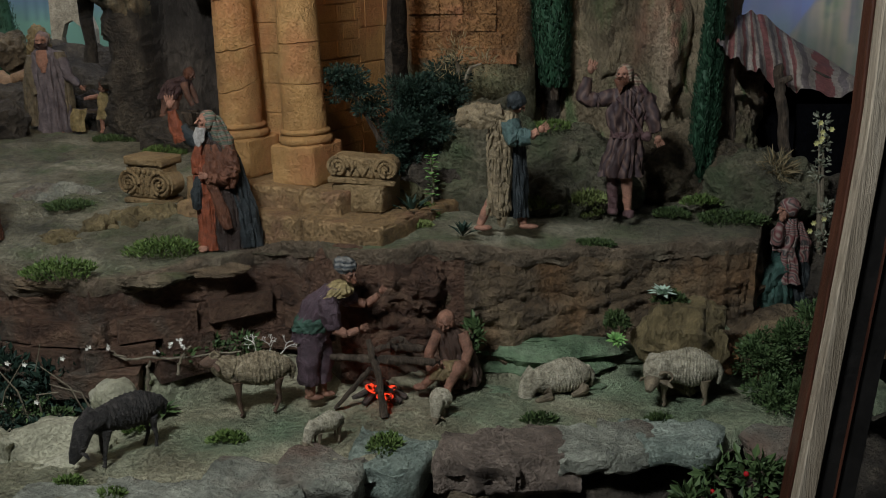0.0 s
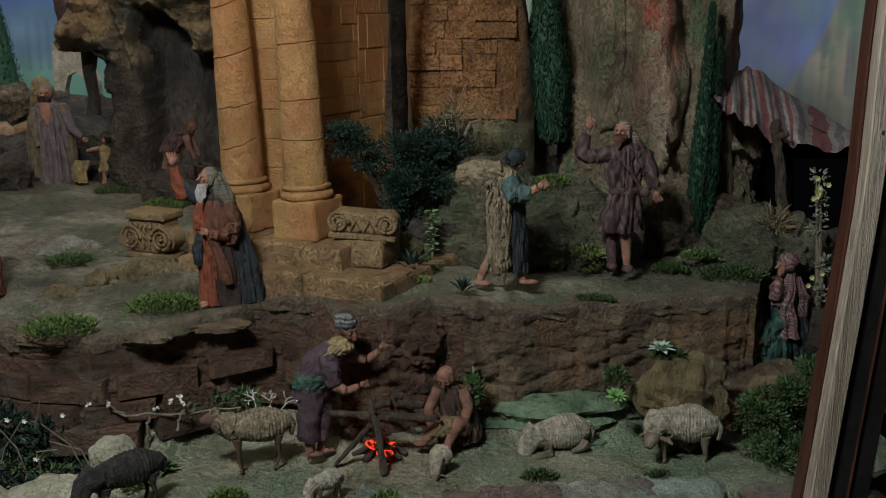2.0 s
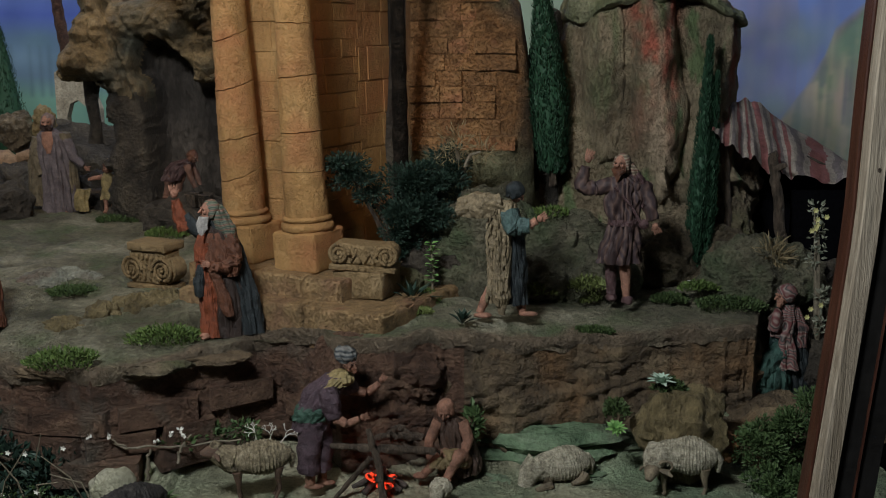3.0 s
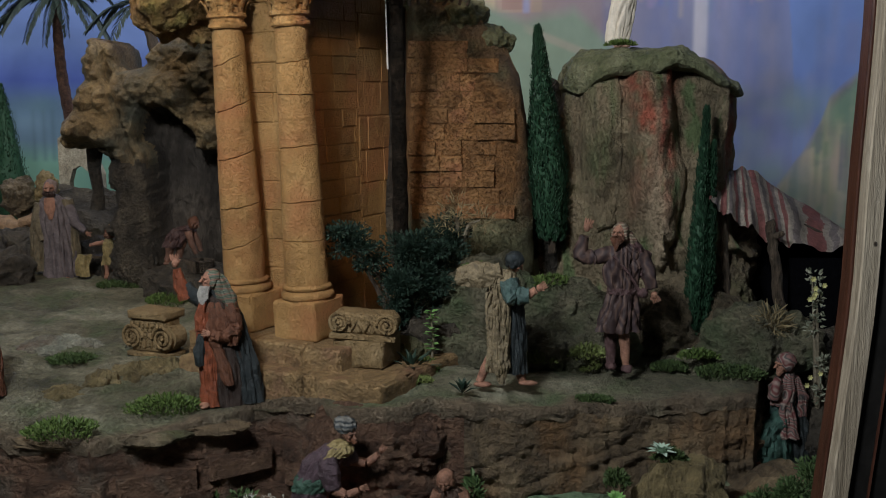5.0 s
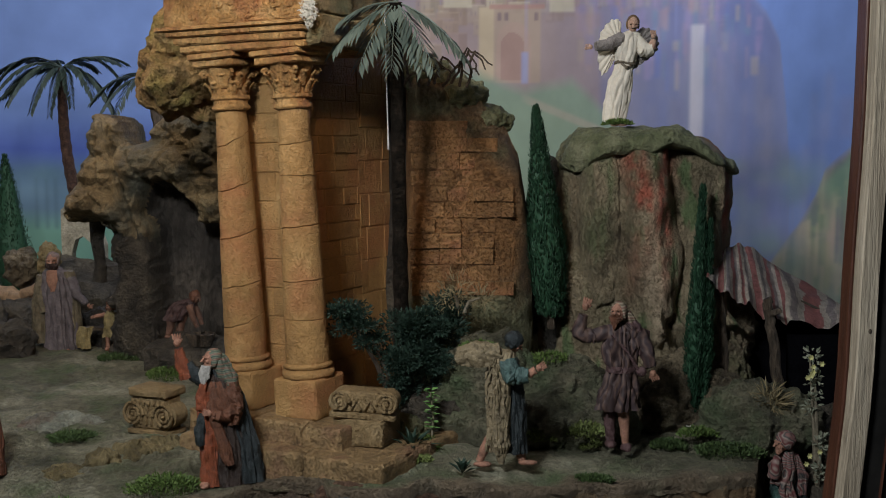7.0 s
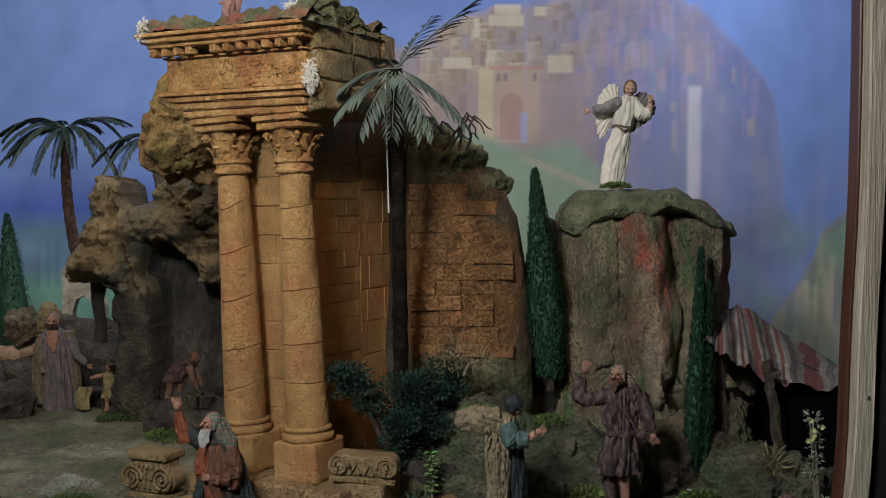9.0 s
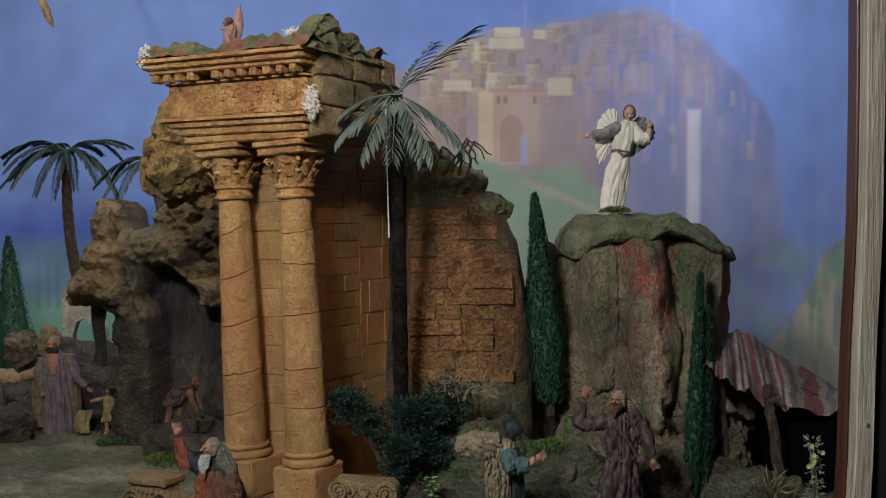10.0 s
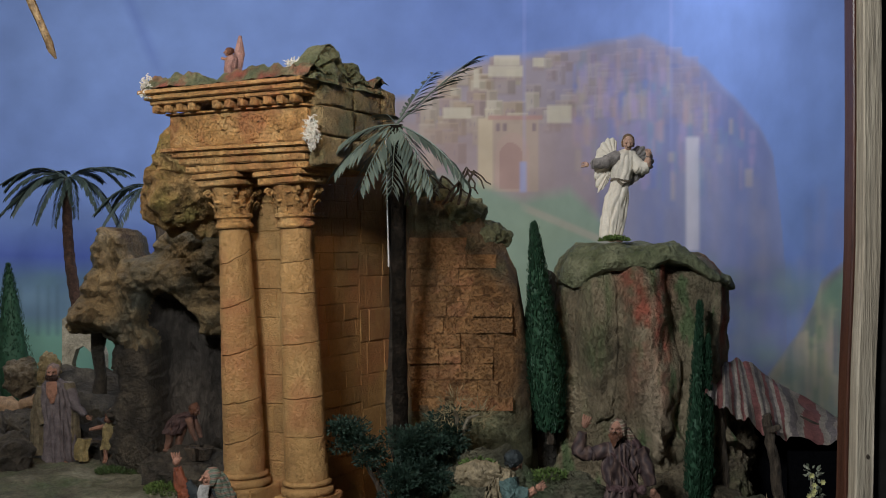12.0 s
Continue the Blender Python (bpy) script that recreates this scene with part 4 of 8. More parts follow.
for i, (u0, u1, v0, z0, z1) in enumerate(((-0.440, 0.012, -0.030, 2.161, 2.172), (-0.452, 0.018, -0.040, 2.172, 2.186), (-0.462, 0.022, -0.050, 2.186, 2.197))):
    slab("cornice", u0, u1, v0, 0.30, z0, z1, 40 + i, chip=0.003, n=12)
# side return of the same block, darker and plainer
ret_r = random.Random(17)
for row, (z0, z1) in enumerate(((2.005, 2.072), (2.074, 2.140), (2.142, 2.205))):
    v = 0.018
    while v < 0.33:
        w = min(ret_r.uniform(0.09, 0.15), 0.335 - v)
        if 0.335 - v - w < 0.05:
            w = 0.335 - v
        slab("return_block", -0.06, 0.030 + ret_r.uniform(-0.003, 0.004), v, v + w - 0.0015, z0, z1, 50 + row * 7 + int(v * 50), mat=MOSSYSTONE, chip=0.007, n=8, label="mossy ochre side block", bevel=0.003)
        v += w


def mossy_top(x, s):
    v = -0.045 + 0.35 * s
    h = 0.030 + 0.022 * fbm((x, v, 1), 14) + 0.012 * fbm((x, v, 5), 40)
    h *= min(1, (x + 0.47) / 0.03) if x < -0.44 else 1
    h *= min(1, s / 0.08 + 0.25)
    return Vector((x, v, 2.190 + max(0.0, h)))


part("mossy_top", sheet(np.linspace(-0.465, 0.03, 90), list(np.linspace(0, 1, 50)), mossy_top),
     surf("mossy_broken_top", (0.07, 0.09, 0.05), (0.15, 0.17, 0.09), (0.30, 0.24, 0.14), scale=16, bump=1.0, grain=90, depth=0.01,
          patch=(0.36, 0.06, 0.05), patch_scale=14, patch_at=0.56), ent, "broken top with green moss and red stains")
CREST = [(-0.055, 2.198), (-0.03, 2.222), (0.01, 2.252), (0.045, 2.282), (0.065, 2.290), (0.085, 2.276), (0.115, 2.236), (0.135, 2.240), (0.155, 2.262), (0.175, 2.252), (0.21, 2.222), (0.25, 2.224), (0.29, 2.214), (0.325, 2.205)]


def crest(v, s):
    """A jagged broken crest: up the outer side, over the top, down the inner side."""
    top = interp(v - 0.02, CREST) + 0.008 * fbm((v, 3, 1), 30)
    k = math.sin(s * math.pi)
    u = 0.036 - 0.105 * s + 0.012 * fbm((v, s * 2, 5), 12)
    z = 2.190 + (top - 2.190) * min(1.0, k * 1.25) ** 1.1
    d = 0.007 * fbm((u, v, z), 16) + 0.003 * fbm((u, v, z), 60)
    return Vector((u + d, v, z + 0.6 * d * k))


part("broken_crest", sheet(np.linspace(-0.05, 0.335, 110), list(np.linspace(0, 1, 40)), crest), GREENCAP, ent, "jagged mossy broken crest")

# walls behind the columns
wall = thing("temple_wall", pose(-0.42, 2.5, 2.0, 0, -1.2) @ pose(0.42, -2.5, -2.0) @ RUIN, "ochre block wall behind the columns", "wall")
bm = bmesh.new()
box(bm, (-0.335, 0.1408, 1.10), (-0.1208, 0.53, 2.02))
part("core", bm, SANDSTONE, wall, smooth=False)


def block_mesh(name, seed):
    """A unit block, its face chamfered and a little uneven; face towards -y."""
    r = random.Random(seed)
    bm = bmesh.new()
    c = 0.03
    back = [bm.verts.new(p) for p in ((-0.5, 0.5, -0.5), (0.5, 0.5, -0.5), (0.5, 0.5, 0.5), (-0.5, 0.5, 0.5))]
    mid = [bm.verts.new((x, -0.40 + r.uniform(-0.04, 0.04), z)) for x, z in ((-0.5, -0.5), (0.5, -0.5), (0.5, 0.5), (-0.5, 0.5))]
    fr = [bm.verts.new((x * (1 - c * r.uniform(0.6, 1.5)), -0.5 + r.uniform(-0.07, 0.07), z * (1 - 2 * c * r.uniform(0.6, 1.6))))
          for x, z in ((-0.5, -0.5), (0.5, -0.5), (0.5, 0.5), (-0.5, 0.5))]
    for a, b in ((back, mid), (mid, fr)):
        for k in range(4):
            bm.faces.new((a[k], a[(k + 1) % 4], b[(k + 1) % 4], b[k]))
    bm.faces.new(fr)
    bm.faces.new(back[::-1])
    bmesh.ops.recalc_face_normals(bm, faces=bm.faces)
    return bm


def block_set(name, mat, n=5):
    return [mesh_of(name, block_mesh(name, 10 + i), mat, smooth=False) for i in range(n)]


def lay_blocks(name, meshes, parent, frame_m, width, rows, depth, r, w_lo, w_hi, gap=0.003, skip=0.0, start=0.0):
    """Courses of blocks in the plane x-z of frame_m, bottom up."""
    z = 0.0
    for h in rows:
        x = -r.uniform(0, w_lo) + start
        while x < width:
            w = r.uniform(w_lo, w_hi)
            a, b = max(0.0, x), min(width, x + w)
            if b - a > 0.012 and r.random() >= skip:
                ob = new(name, r.choice(meshes))
                ob.parent = parent
                ob.matrix_basis = frame_m @ pose((a + b) / 2, r.uniform(-0.0015, 0.0015), z + h / 2) @ Matrix.Diagonal((b - a - gap, depth, h - gap, 1))
            x += w
        z += h


SAND_BLOCKS = block_set("stone_block", SANDSTONE)
rb = random.Random(8)
# side wall: face towards +u
side_m = pose(-0.128, 0.150, 1.16, 0, 0, 90)
lay_blocks("stone_block", SAND_BLOCKS, wall, side_m, 0.24, [0.043] * 20, 0.02, rb, 0.05, 0.09, gap=0.0013)
lay_blocks("stone_block", SAND_BLOCKS, wall, pose(-0.33, 0.148, 1.16), 0.215, [0.07] * 12, 0.02, rb, 0.07, 0.12, gap=0.0013)
# corner pilaster at the rear of the side wall
bm = bmesh.new()
box(bm, (-0.16, 0.3905, 1.10), (-0.1190, 0.535, 2.03))
pil = part("pilaster", bm, SANDSTONE, wall, smooth=False)
lay_blocks("stone_block", SAND_BLOCKS, pil, pose(-0.1265, 0.388, 1.14, 0, 0, 90), 0.147, [0.086] * 10, 0.02, rb, 0.07, 0.10, gap=0.0011)


# ---- rocks and walls behind ----
def rock(name, c, r, seed, mat, label, sub=4, category="rock", group="", crag=False, **kw):
    bm = bmesh.new()
    if crag:
        crag_mesh(bm, (0, 0, 0), r, seed, sub=sub)
    else:
        rock_mesh(bm, (0, 0, 0), r, seed, sub=sub, **kw)
    return thing(name, pose(*c), label, category, group, bm=bm, mats=mat)


cave = thing("cave", pose(0, 0, 0), "dark rock cave under a rugged ochre overhang", "cave")


def inside_by(poly, x, z):
    """Signed distance of points to a closed outline, positive inside."""
    best, odd = np.full(x.shape, 9.0), np.zeros(x.shape, bool)
    for (x0, z0), (x1, z1) in zip(poly, poly[1:] + poly[:1]):
        dx, dz = x1 - x0, z1 - z0
        t = np.clip(((x - x0) * dx + (z - z0) * dz) / (dx * dx + dz * dz), 0, 1)
        best = np.minimum(best, np.hypot(x - x0 - t * dx, z - z0 - t * dz))
        if z0 != z1:
            odd ^= ((z0 > z) != (z1 > z)) & (x < x0 + (z - z0) / (z1 - z0) * dx)
    return np.where(odd, best, -best)


CAVE_RIM = [(-1.15, 1.85), (-1.138, 1.888), (-1.12, 1.895), (-1.077, 1.89), (-1.06, 1.87), (-1.04, 1.835), (-1.036, 1.80), (-1.006, 1.795), (-0.966, 1.80), (-0.947, 1.82),
            (-0.94, 1.85), (-0.895, 1.89), (-0.71, 1.92), (-0.50, 1.92), (-0.50, 1.05), (-1.09, 1.05), (-1.10, 1.29), (-1.072, 1.35), (-1.07, 1.39), (-1.096, 1.44),
            (-1.114, 1.50), (-1.125, 1.532), (-1.155, 1.54), (-1.195, 1.54), (-1.205, 1.548), (-1.215, 1.585), (-1.212, 1.625), (-1.198, 1.66), (-1.192, 1.69), (-1.172, 1.72), (-1.155, 1.757)]
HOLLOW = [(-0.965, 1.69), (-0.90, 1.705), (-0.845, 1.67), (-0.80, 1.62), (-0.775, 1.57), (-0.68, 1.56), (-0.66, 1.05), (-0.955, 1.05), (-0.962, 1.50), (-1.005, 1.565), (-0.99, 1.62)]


def cave_front():
    bm = bmesh.new()
    nx, nz = 170, 190
    grid, hol = {}, {}
    xs, zs = np.linspace(-1.26, -0.50, nx), np.linspace(1.05, 1.93, nz)
    W = np.array([[0.020 * fbm((x, z, 3), 11) + 0.010 * fbm((x, z, 5), 34) for z in zs] for x in xs])
    X, Z = np.meshgrid(xs, zs, indexing="ij")
    dist, holl = inside_by(CAVE_RIM, X + W, Z + 0.6 * W), inside_by(HOLLOW, X + 0.3 * W, Z + 0.8 * W)
    for i, x in enumerate(xs):
        for k, z in enumerate(zs):
            d, h = dist[i, k], holl[i, k]
            if d < 0:
                continue
            q = min(1.0, d / 0.09)
            bulge = 0.11 * math.sqrt(max(0, 1 - (1 - q) ** 2))
            up = min(1, max(0, (z - 1.46) / 0.08))
            lay_ = abs(((z + 0.25 * x + 0.03 * fbm((x, z, 7), 7)) * 17) % 1 - 0.5)
            p = Vector((x, 0.3, z))
            vd = noise.voronoi(p * 9 + Vector((w * 20, 0, w * 30)))[0]
            vf = noise.voronoi(p * 24 + Vector((w * 50, 0, 5)))[0]
            cr = 0.055 * min(1, (vd[1] - vd[0]) * 2.2) + 0.020 * min(1, (vf[1] - vf[0]) * 2.2) + 0.060 * fbm((x, z, 1), 7) + 0.035 * abs(noise.noise(p * 16)) + 0.020 * abs(noise.noise(p * 38 + Vector((3, 1, 2)))) + 0.010 * fbm((x, z, 9), 60)
            lip = 0.06 * math.exp(-(((x + 1.15) / 0.085) ** 2 + ((z - 1.62) / 0.07) ** 2)) + 0.05 * math.exp(-(((x + 0.90) / 0.2) ** 2 + ((z - 1.74) / 0.05) ** 2))
            slot = 0.09 * math.exp(-(((x + 1.085) / 0.05) ** 2 + ((z - 1.505) / 0.022) ** 2)) + 0.05 * math.exp(-((x + 1.02 + 0.25 * (z - 1.6)) / 0.012) ** 2) * up
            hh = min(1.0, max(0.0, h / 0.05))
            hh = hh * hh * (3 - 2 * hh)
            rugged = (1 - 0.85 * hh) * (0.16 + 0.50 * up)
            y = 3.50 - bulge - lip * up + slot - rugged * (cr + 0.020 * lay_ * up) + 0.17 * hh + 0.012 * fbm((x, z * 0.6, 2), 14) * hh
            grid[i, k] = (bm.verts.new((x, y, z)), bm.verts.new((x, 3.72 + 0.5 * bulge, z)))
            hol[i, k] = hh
    fr = []
    for (i, k) in grid:
        q = [(i, k), (i + 1, k), (i + 1, k + 1), (i, k + 1)]
        if all(c in grid for c in q):
            f = bm.faces.new([grid[c][0] for c in q])
            c = f.calc_center_median()
            # hollow and foot faces take darker rock, partly for shade
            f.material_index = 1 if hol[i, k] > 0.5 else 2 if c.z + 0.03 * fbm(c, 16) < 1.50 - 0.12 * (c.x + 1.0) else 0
            fr.append(f)
            bm.faces.new([grid[c][1] for c in q[::-1]])
    back = {a: b for a, b in grid.values()}
    for f in fr:
        for lp in f.loops:
            if len(lp.edge.link_faces) == 1:
                a, b = lp.vert, lp.link_loop_next.vert
                bm.faces.new((b, a, back[a], back[b]))
    for v in [v for v in bm.verts if not v.link_faces]:
        bm.verts.remove(v)
    return bm


part("rock_face", cave_front(), [OVERHANG, HOLLOWSHADE, DARK_AND_SHADE_ROCK], cave, "rugged ochre-brown rock face, its hollow and foot darkened for shade")
bm = bmesh.new()
tube(bm, [(0, 0, 0.0), (0.006, 0, 0.06), (-0.004, 0, 0.14), (0.002, 0, 0.24)], [0.024, 0.019, 0.022, 0.03], seg=12, fold=0.15, folds=4, seed=4)
part("pillar", bm, DARK_AND_SHADE_ROCK, cave, "dark brown rock pillar under the overhang", m=pose(-1.165, 3.56, 1.33))
# boulders coloured dark for the shade at the cave mouth
for c, rr, sd in (((-1.03, 3.52, 1.17), (0.055, 0.06, 0.14), 15), ((-0.965, 3.42, 1.13), (0.03, 0.04, 0.12), 18)):
    bm = bmesh.new()
    crag_mesh(bm, (0, 0, 0), rr, sd, sub=5)
    part("boulder", bm, DARK_AND_SHADE_ROCK, cave, m=pose(*c))
yr = thing("ochre_crag", pose(0, 0, 0), "ochre and green crag leaning against the temple", "rock")
for i, (c, rr) in enumerate((((-0.715, 2.92, 1.965), (0.125, 0.14, 0.085)), ((-0.70, 2.92, 2.06), (0.085, 0.12, 0.085)), ((-0.55, 3.0, 1.75), (0.055, 0.10, 0.28)),
                             ((-0.55, 3.0, 1.30), (0.055, 0.10, 0.30)))):
    bm = bmesh.new()
    crag_mesh(bm, (0, 0, 0), rr, 23 + i, sub=6 if i < 2 else 4, amp=0.35)
    part("boulder", bm, YELLOWROCK if i < 2 else DARK_AND_SHADE_ROCK, yr, m=pose(*c))

for i, (c, rr, mt) in enumerate((((-1.55, 3.9, 1.12), (0.12, 0.10, 0.10), DARK_AND_SHADE_ROCK), ((-1.45, 3.45, 1.12), (0.10, 0.09, 0.08), DARK_AND_SHADE_ROCK), ((-1.58, 3.40, 1.15), (0.09, 0.10, 0.12), DARK_AND_SHADE_ROCK),
                                 ((-1.62, 4.05, 1.33), (0.055, 0.05, 0.07), CAVEROCK), ((-1.50, 4.02, 1.34), (0.035, 0.04, 0.09), MOSSYSTONE), ((-1.70, 3.7, 1.14), (0.16, 0.12, 0.13), DARK_AND_SHADE_ROCK),
                                 ((-1.20, 3.75, 1.12), (0.12, 0.10, 0.08), DARK_AND_SHADE_ROCK))):
    rock("background_rock", c, rr, 40 + i, mt, "rough rock lying on the far terrace", group="far rocks", sub=5, crag=True)

# pale ruined arch far back
bm = bmesh.new()
outer = [(-0.085, 0), (-0.085, 0.24), (-0.05, 0.27), (0.01, 0.26), (0.05, 0.20), (0.085, 0.10), (0.085, 0)]
inner = [(-0.045, 0), (-0.045, 0.07), (-0.03, 0.12), (0.0, 0.135), (0.03, 0.11), (0.045, 0.06), (0.045, 0)]
lay = []
for y in (0, 0.05):
    lay.append(([bm.verts.new((x, y, z)) for x, z in outer], [bm.verts.new((x, y, z)) for x, z in inner]))
for k in range(6):
    for (o, i), fl in ((lay[0], False), (lay[1], True)):
        q = [o[k], o[k + 1], i[k + 1], i[k]]
        bm.faces.new(q[::-1] if not fl else q)
    bm.faces.new((lay[0][0][k], lay[0][0][k + 1], lay[1][0][k + 1], lay[1][0][k]))
    bm.faces.new((lay[0][1][k + 1], lay[0][1][k], lay[1][1][k], lay[1][1][k + 1]))
thing("ruined_arch", pose(-1.43, 4.2, 1.30), "pale plastered ruined arch far behind", "ruin", bm=bm,
      mats=surf("pale_plaster", (0.25, 0.22, 0.16), (0.38, 0.335, 0.25), (0.48, 0.43, 0.33), scale=14), smooth=False)
rock("arch_bank", (-1.43, 4.2, 1.18), (0.25, 0.15, 0.17), 55, DARK_AND_SHADE_ROCK, "dark bank under the ruined arch")

# broken wall with exposed brick
WALL_TOP = [(-0.14, 2.00), (-0.10, 1.995), (-0.02, 1.965), (0.06, 1.905), (0.10, 1.885), (0.155, 1.83), (0.185, 1.76), (0.205, 1.66), (0.222, 1.50), (0.23, 1.30)]


def broken(x, s):
    top = interp(x, WALL_TOP) + 0.018 * fbm((x, 0, 1), 18)
    edge = max(0.0, (x - 0.13) / 0.11) if x > 0 else max(0.0, (-0.06 - x) / 0.03)
    if s < 0:
        return Vector((x, 2.55 + 0.12 * edge ** 2.5 - s * 0.22, top + 0.01 * fbm((x, s * 3, 4), 9) + s * 0.05))
    z = top + (1.08 - top) * s
    k = math.exp(-((s / 0.05) ** 2))
    y = 2.52 + 0.03 * k + 0.12 * edge ** 2.5 + 0.016 * fbm((x, z, 2), 5) + (0.0025 if z > 1.42 else 0.007) * fbm((x, z, 5), 22)
    y -= 0.10 * max(0, (1.42 - z)) * (1 + 0.5 * fbm((x, z, 6), 4))
    return Vector((x, y, z))


bw = thing("broken_wall", pose(0, -0.1, 1.79) @ Matrix.Scale(1.046, 4) @ pose(0, 0.1, -1.79), "weathered plaster wall with exposed orange bricks", "wall")
plaster = part("plaster", sheet(np.linspace(-0.092, 0.245, 150), [-1, -0.7, -0.4, -0.2] + list(np.linspace(0, 1, 150)), broken), BRICKWALL, bw)
zone(plaster.data, "moss", lambda c: (1.435 - c.z + 0.02 * fbm(c, 12)) / 0.05)
# orange brick colour, its lower end partly painted where the light fades
zone(plaster.data, "orange", lambda c: min((c.z - 1.43 + 0.02 * fbm(c, 14)) / 0.05, (1.86 - c.z - 0.9 * max(0, c.x - 0.02) + 0.03 * fbm(c, 9)) / 0.05, (0.205 - c.x + 0.02 * fbm(c, 14)) / 0.03))
for i, (c, rr) in enumerate((((-0.04, 2.61, 1.955), (0.065, 0.08, 0.04)), ((0.04, 2.60, 1.905), (0.065, 0.07, 0.04)), ((0.115, 2.60, 1.845), (0.055, 0.07, 0.035)))):
    bm = bmesh.new()
    crag_mesh(bm, (0, 0, 0), rr, 60 + i, sub=5, amp=0.25)
    part("coping", bm, GREENCAP, bw, m=pose(*c))
BRICKS = block_set("brick", ORANGEBRICK)
lay_r = random.Random(21)
z = 1.42
for row in range(11):
    h = lay_r.uniform(0.034, 0.044)
    x = -0.088 + lay_r.uniform(0, 0.02)
    while x < 0.19:
        w = lay_r.uniform(0.05, 0.10)
        lim = interp(z + h, [(1.3, 0.215), (1.6, 0.195), (1.75, 0.17), (1.85, 0.12), (1.9, 0.08)])
        if x + w < lim and lay_r.random() > 0.0:
            y = broken(x + w / 2, (interp(x + w / 2, WALL_TOP) - z - h / 2) / (interp(x + w / 2, WALL_TOP) - 1.08)).y
            ob = new("brick", lay_r.choice(BRICKS))
            ob.parent = bw
            ob.matrix_basis = pose(x + w / 2, y + 0.0072 + lay_r.uniform(-0.0010, 0.0010), z + h / 2, 0, lay_r.uniform(-1.0, 1.0), 8 * max(0, (x - 0.08) / 0.1)) @ Matrix.Diagonal((w - 0.0008, 0.020, h - 0.0020, 1))
        x += w
    z += h
# dark rocks put into the gaps to stand for their shade
rock("dark_recess_rock", (0.285, 2.90, 1.34), (0.075, 0.07, 0.40), 71, DARK_AND_SHADE_ROCK, "dark rock filling the shaded gap between wall and cliff", sub=5, crag=True)
rock("dark_recess_rock", (-0.10, 2.92, 1.50), (0.16, 0.12, 0.55), 70, DARK_AND_SHADE_ROCK, "dark rock standing for shade in the gap between the walls", sub=4)


# tall cliff with a green cap and a red streak
def cliff_point(a, s):
    z = 1.10 + 0.71 * s
    w = interp(z, [(1.08, 0.27), (1.25, 0.235), (1.5, 0.222), (1.65, 0.232), (1.82, 0.215)])
    cx = interp(z, [(1.1, 0.535), (1.5, 0.55), (1.8, 0.54)])
    c, q = math.cos(a), math.sin(a)
    n = 2.6
    k = (abs(c) ** n + abs(q) ** n) ** (-1 / n)
    x, y = cx + w * c * k, 2.86 + 0.21 * q * k
    rnd = 1 - 0.30 * max(0, (s - 0.86) / 0.14) ** 2.2
    x, y = cx + (x - cx) * rnd, 2.86 + (y - 2.86) * rnd
    fl = 0.016 * math.sin(a * 7 + 1.2 * math.sin(z * 5) + 0.8) * (1.15 - 0.5 * s) + 0.016 * fbm((x * 1.4, y, z * 0.5), 7) + 0.007 * fbm((x, y, z), 26)
    fl += 0.05 * max(0, 0.22 - s) * (2 + math.sin(a * 9))
    if q < -0.2:
        g = x + 0.75 * (z - 1.30) + 0.04 * fbm((x, z, 4), 6)
        low = min(1, max(0, (1.42 - z) / 0.10)) * min(1, max(0, (x - 0.50) / 0.05))
        fl += 0.045 * low * (1 - 2 * abs((g * 13) % 1 - 0.5)) ** 1.6
        fl += 0.012 * noise.noise(Vector((x * 22 + 2.5 * noise.noise(Vector((x * 5, z * 4, 0))), 0, z * 4))) * (1 - low)
    return Vector((x + c * fl, y + q * fl, z))


# a buttress, tinted lighter as if lit, hangs down the cliff, a narrower rib stands beside it
TONGUE = [(0.462, 1.80), (0.575, 1.80), (0.592, 1.62), (0.606, 1.50), (0.604, 1.42), (0.588, 1.34), (0.548, 1.27), (0.52, 1.30), (0.492, 1.40), (0.470, 1.56)]
RIB = [(0.345, 1.80), (0.44, 1.80), (0.452, 1.62), (0.448, 1.50), (0.435, 1.40), (0.40, 1.36), (0.365, 1.48), (0.35, 1.64)]
FLANK = [(0.622, 1.80), (0.80, 1.80), (0.80, 1.30), (0.70, 1.26), (0.635, 1.38), (0.628, 1.60)]
bm = bmesh.new()
na, ns = 230, 170
angs = np.linspace(math.pi * 1.0 - 0.5, 2 * math.pi + 0.5, na)
pts = [[cliff_point(a, s) for s in np.linspace(0, 1, ns)] for a in angs]
PX, PZ = np.array([[p.x for p in row] for row in pts]), np.array([[p.z for p in row] for row in pts])
WB = np.array([[0.014 * noise.noise(Vector((p.x * 12, 2, p.z * 9))) + 0.004 * noise.noise(Vector((p.x * 40, 5, p.z * 30))) for p in row] for row in pts])
in_tongue, in_rib = inside_by(TONGUE, PX + WB, PZ + WB), inside_by(RIB, PX - WB, PZ + WB)
out = 0.060 * np.clip(in_tongue / 0.05, 0, 1) ** 0.5 + 0.042 * np.clip(in_rib / 0.035, 0, 1) ** 0.55
out += 0.030 * np.clip(inside_by(FLANK, PX + WB, PZ - WB) / 0.05, 0, 1) ** 0.6
marks = []
vs = []
for i, row in enumerate(pts):
    q = []
    for k, p in enumerate(row):
        if math.sin(angs[i]) < -0.3:
            p.y -= float(out[i, k])
        q.append(bm.verts.new(p))
        marks.append((float(in_tongue[i, k]), float(in_rib[i, k])))
    vs.append(q)
for p, q in zip(vs, vs[1:]):
    for k in range(ns - 1):
        bm.faces.new((p[k], q[k], q[k + 1], p[k + 1]))
cl = thing("cliff", Matrix(), "tall fluted rock cliff with red streak and green cap", "cliff")
face = part("face", bm, STREAKED, cl)
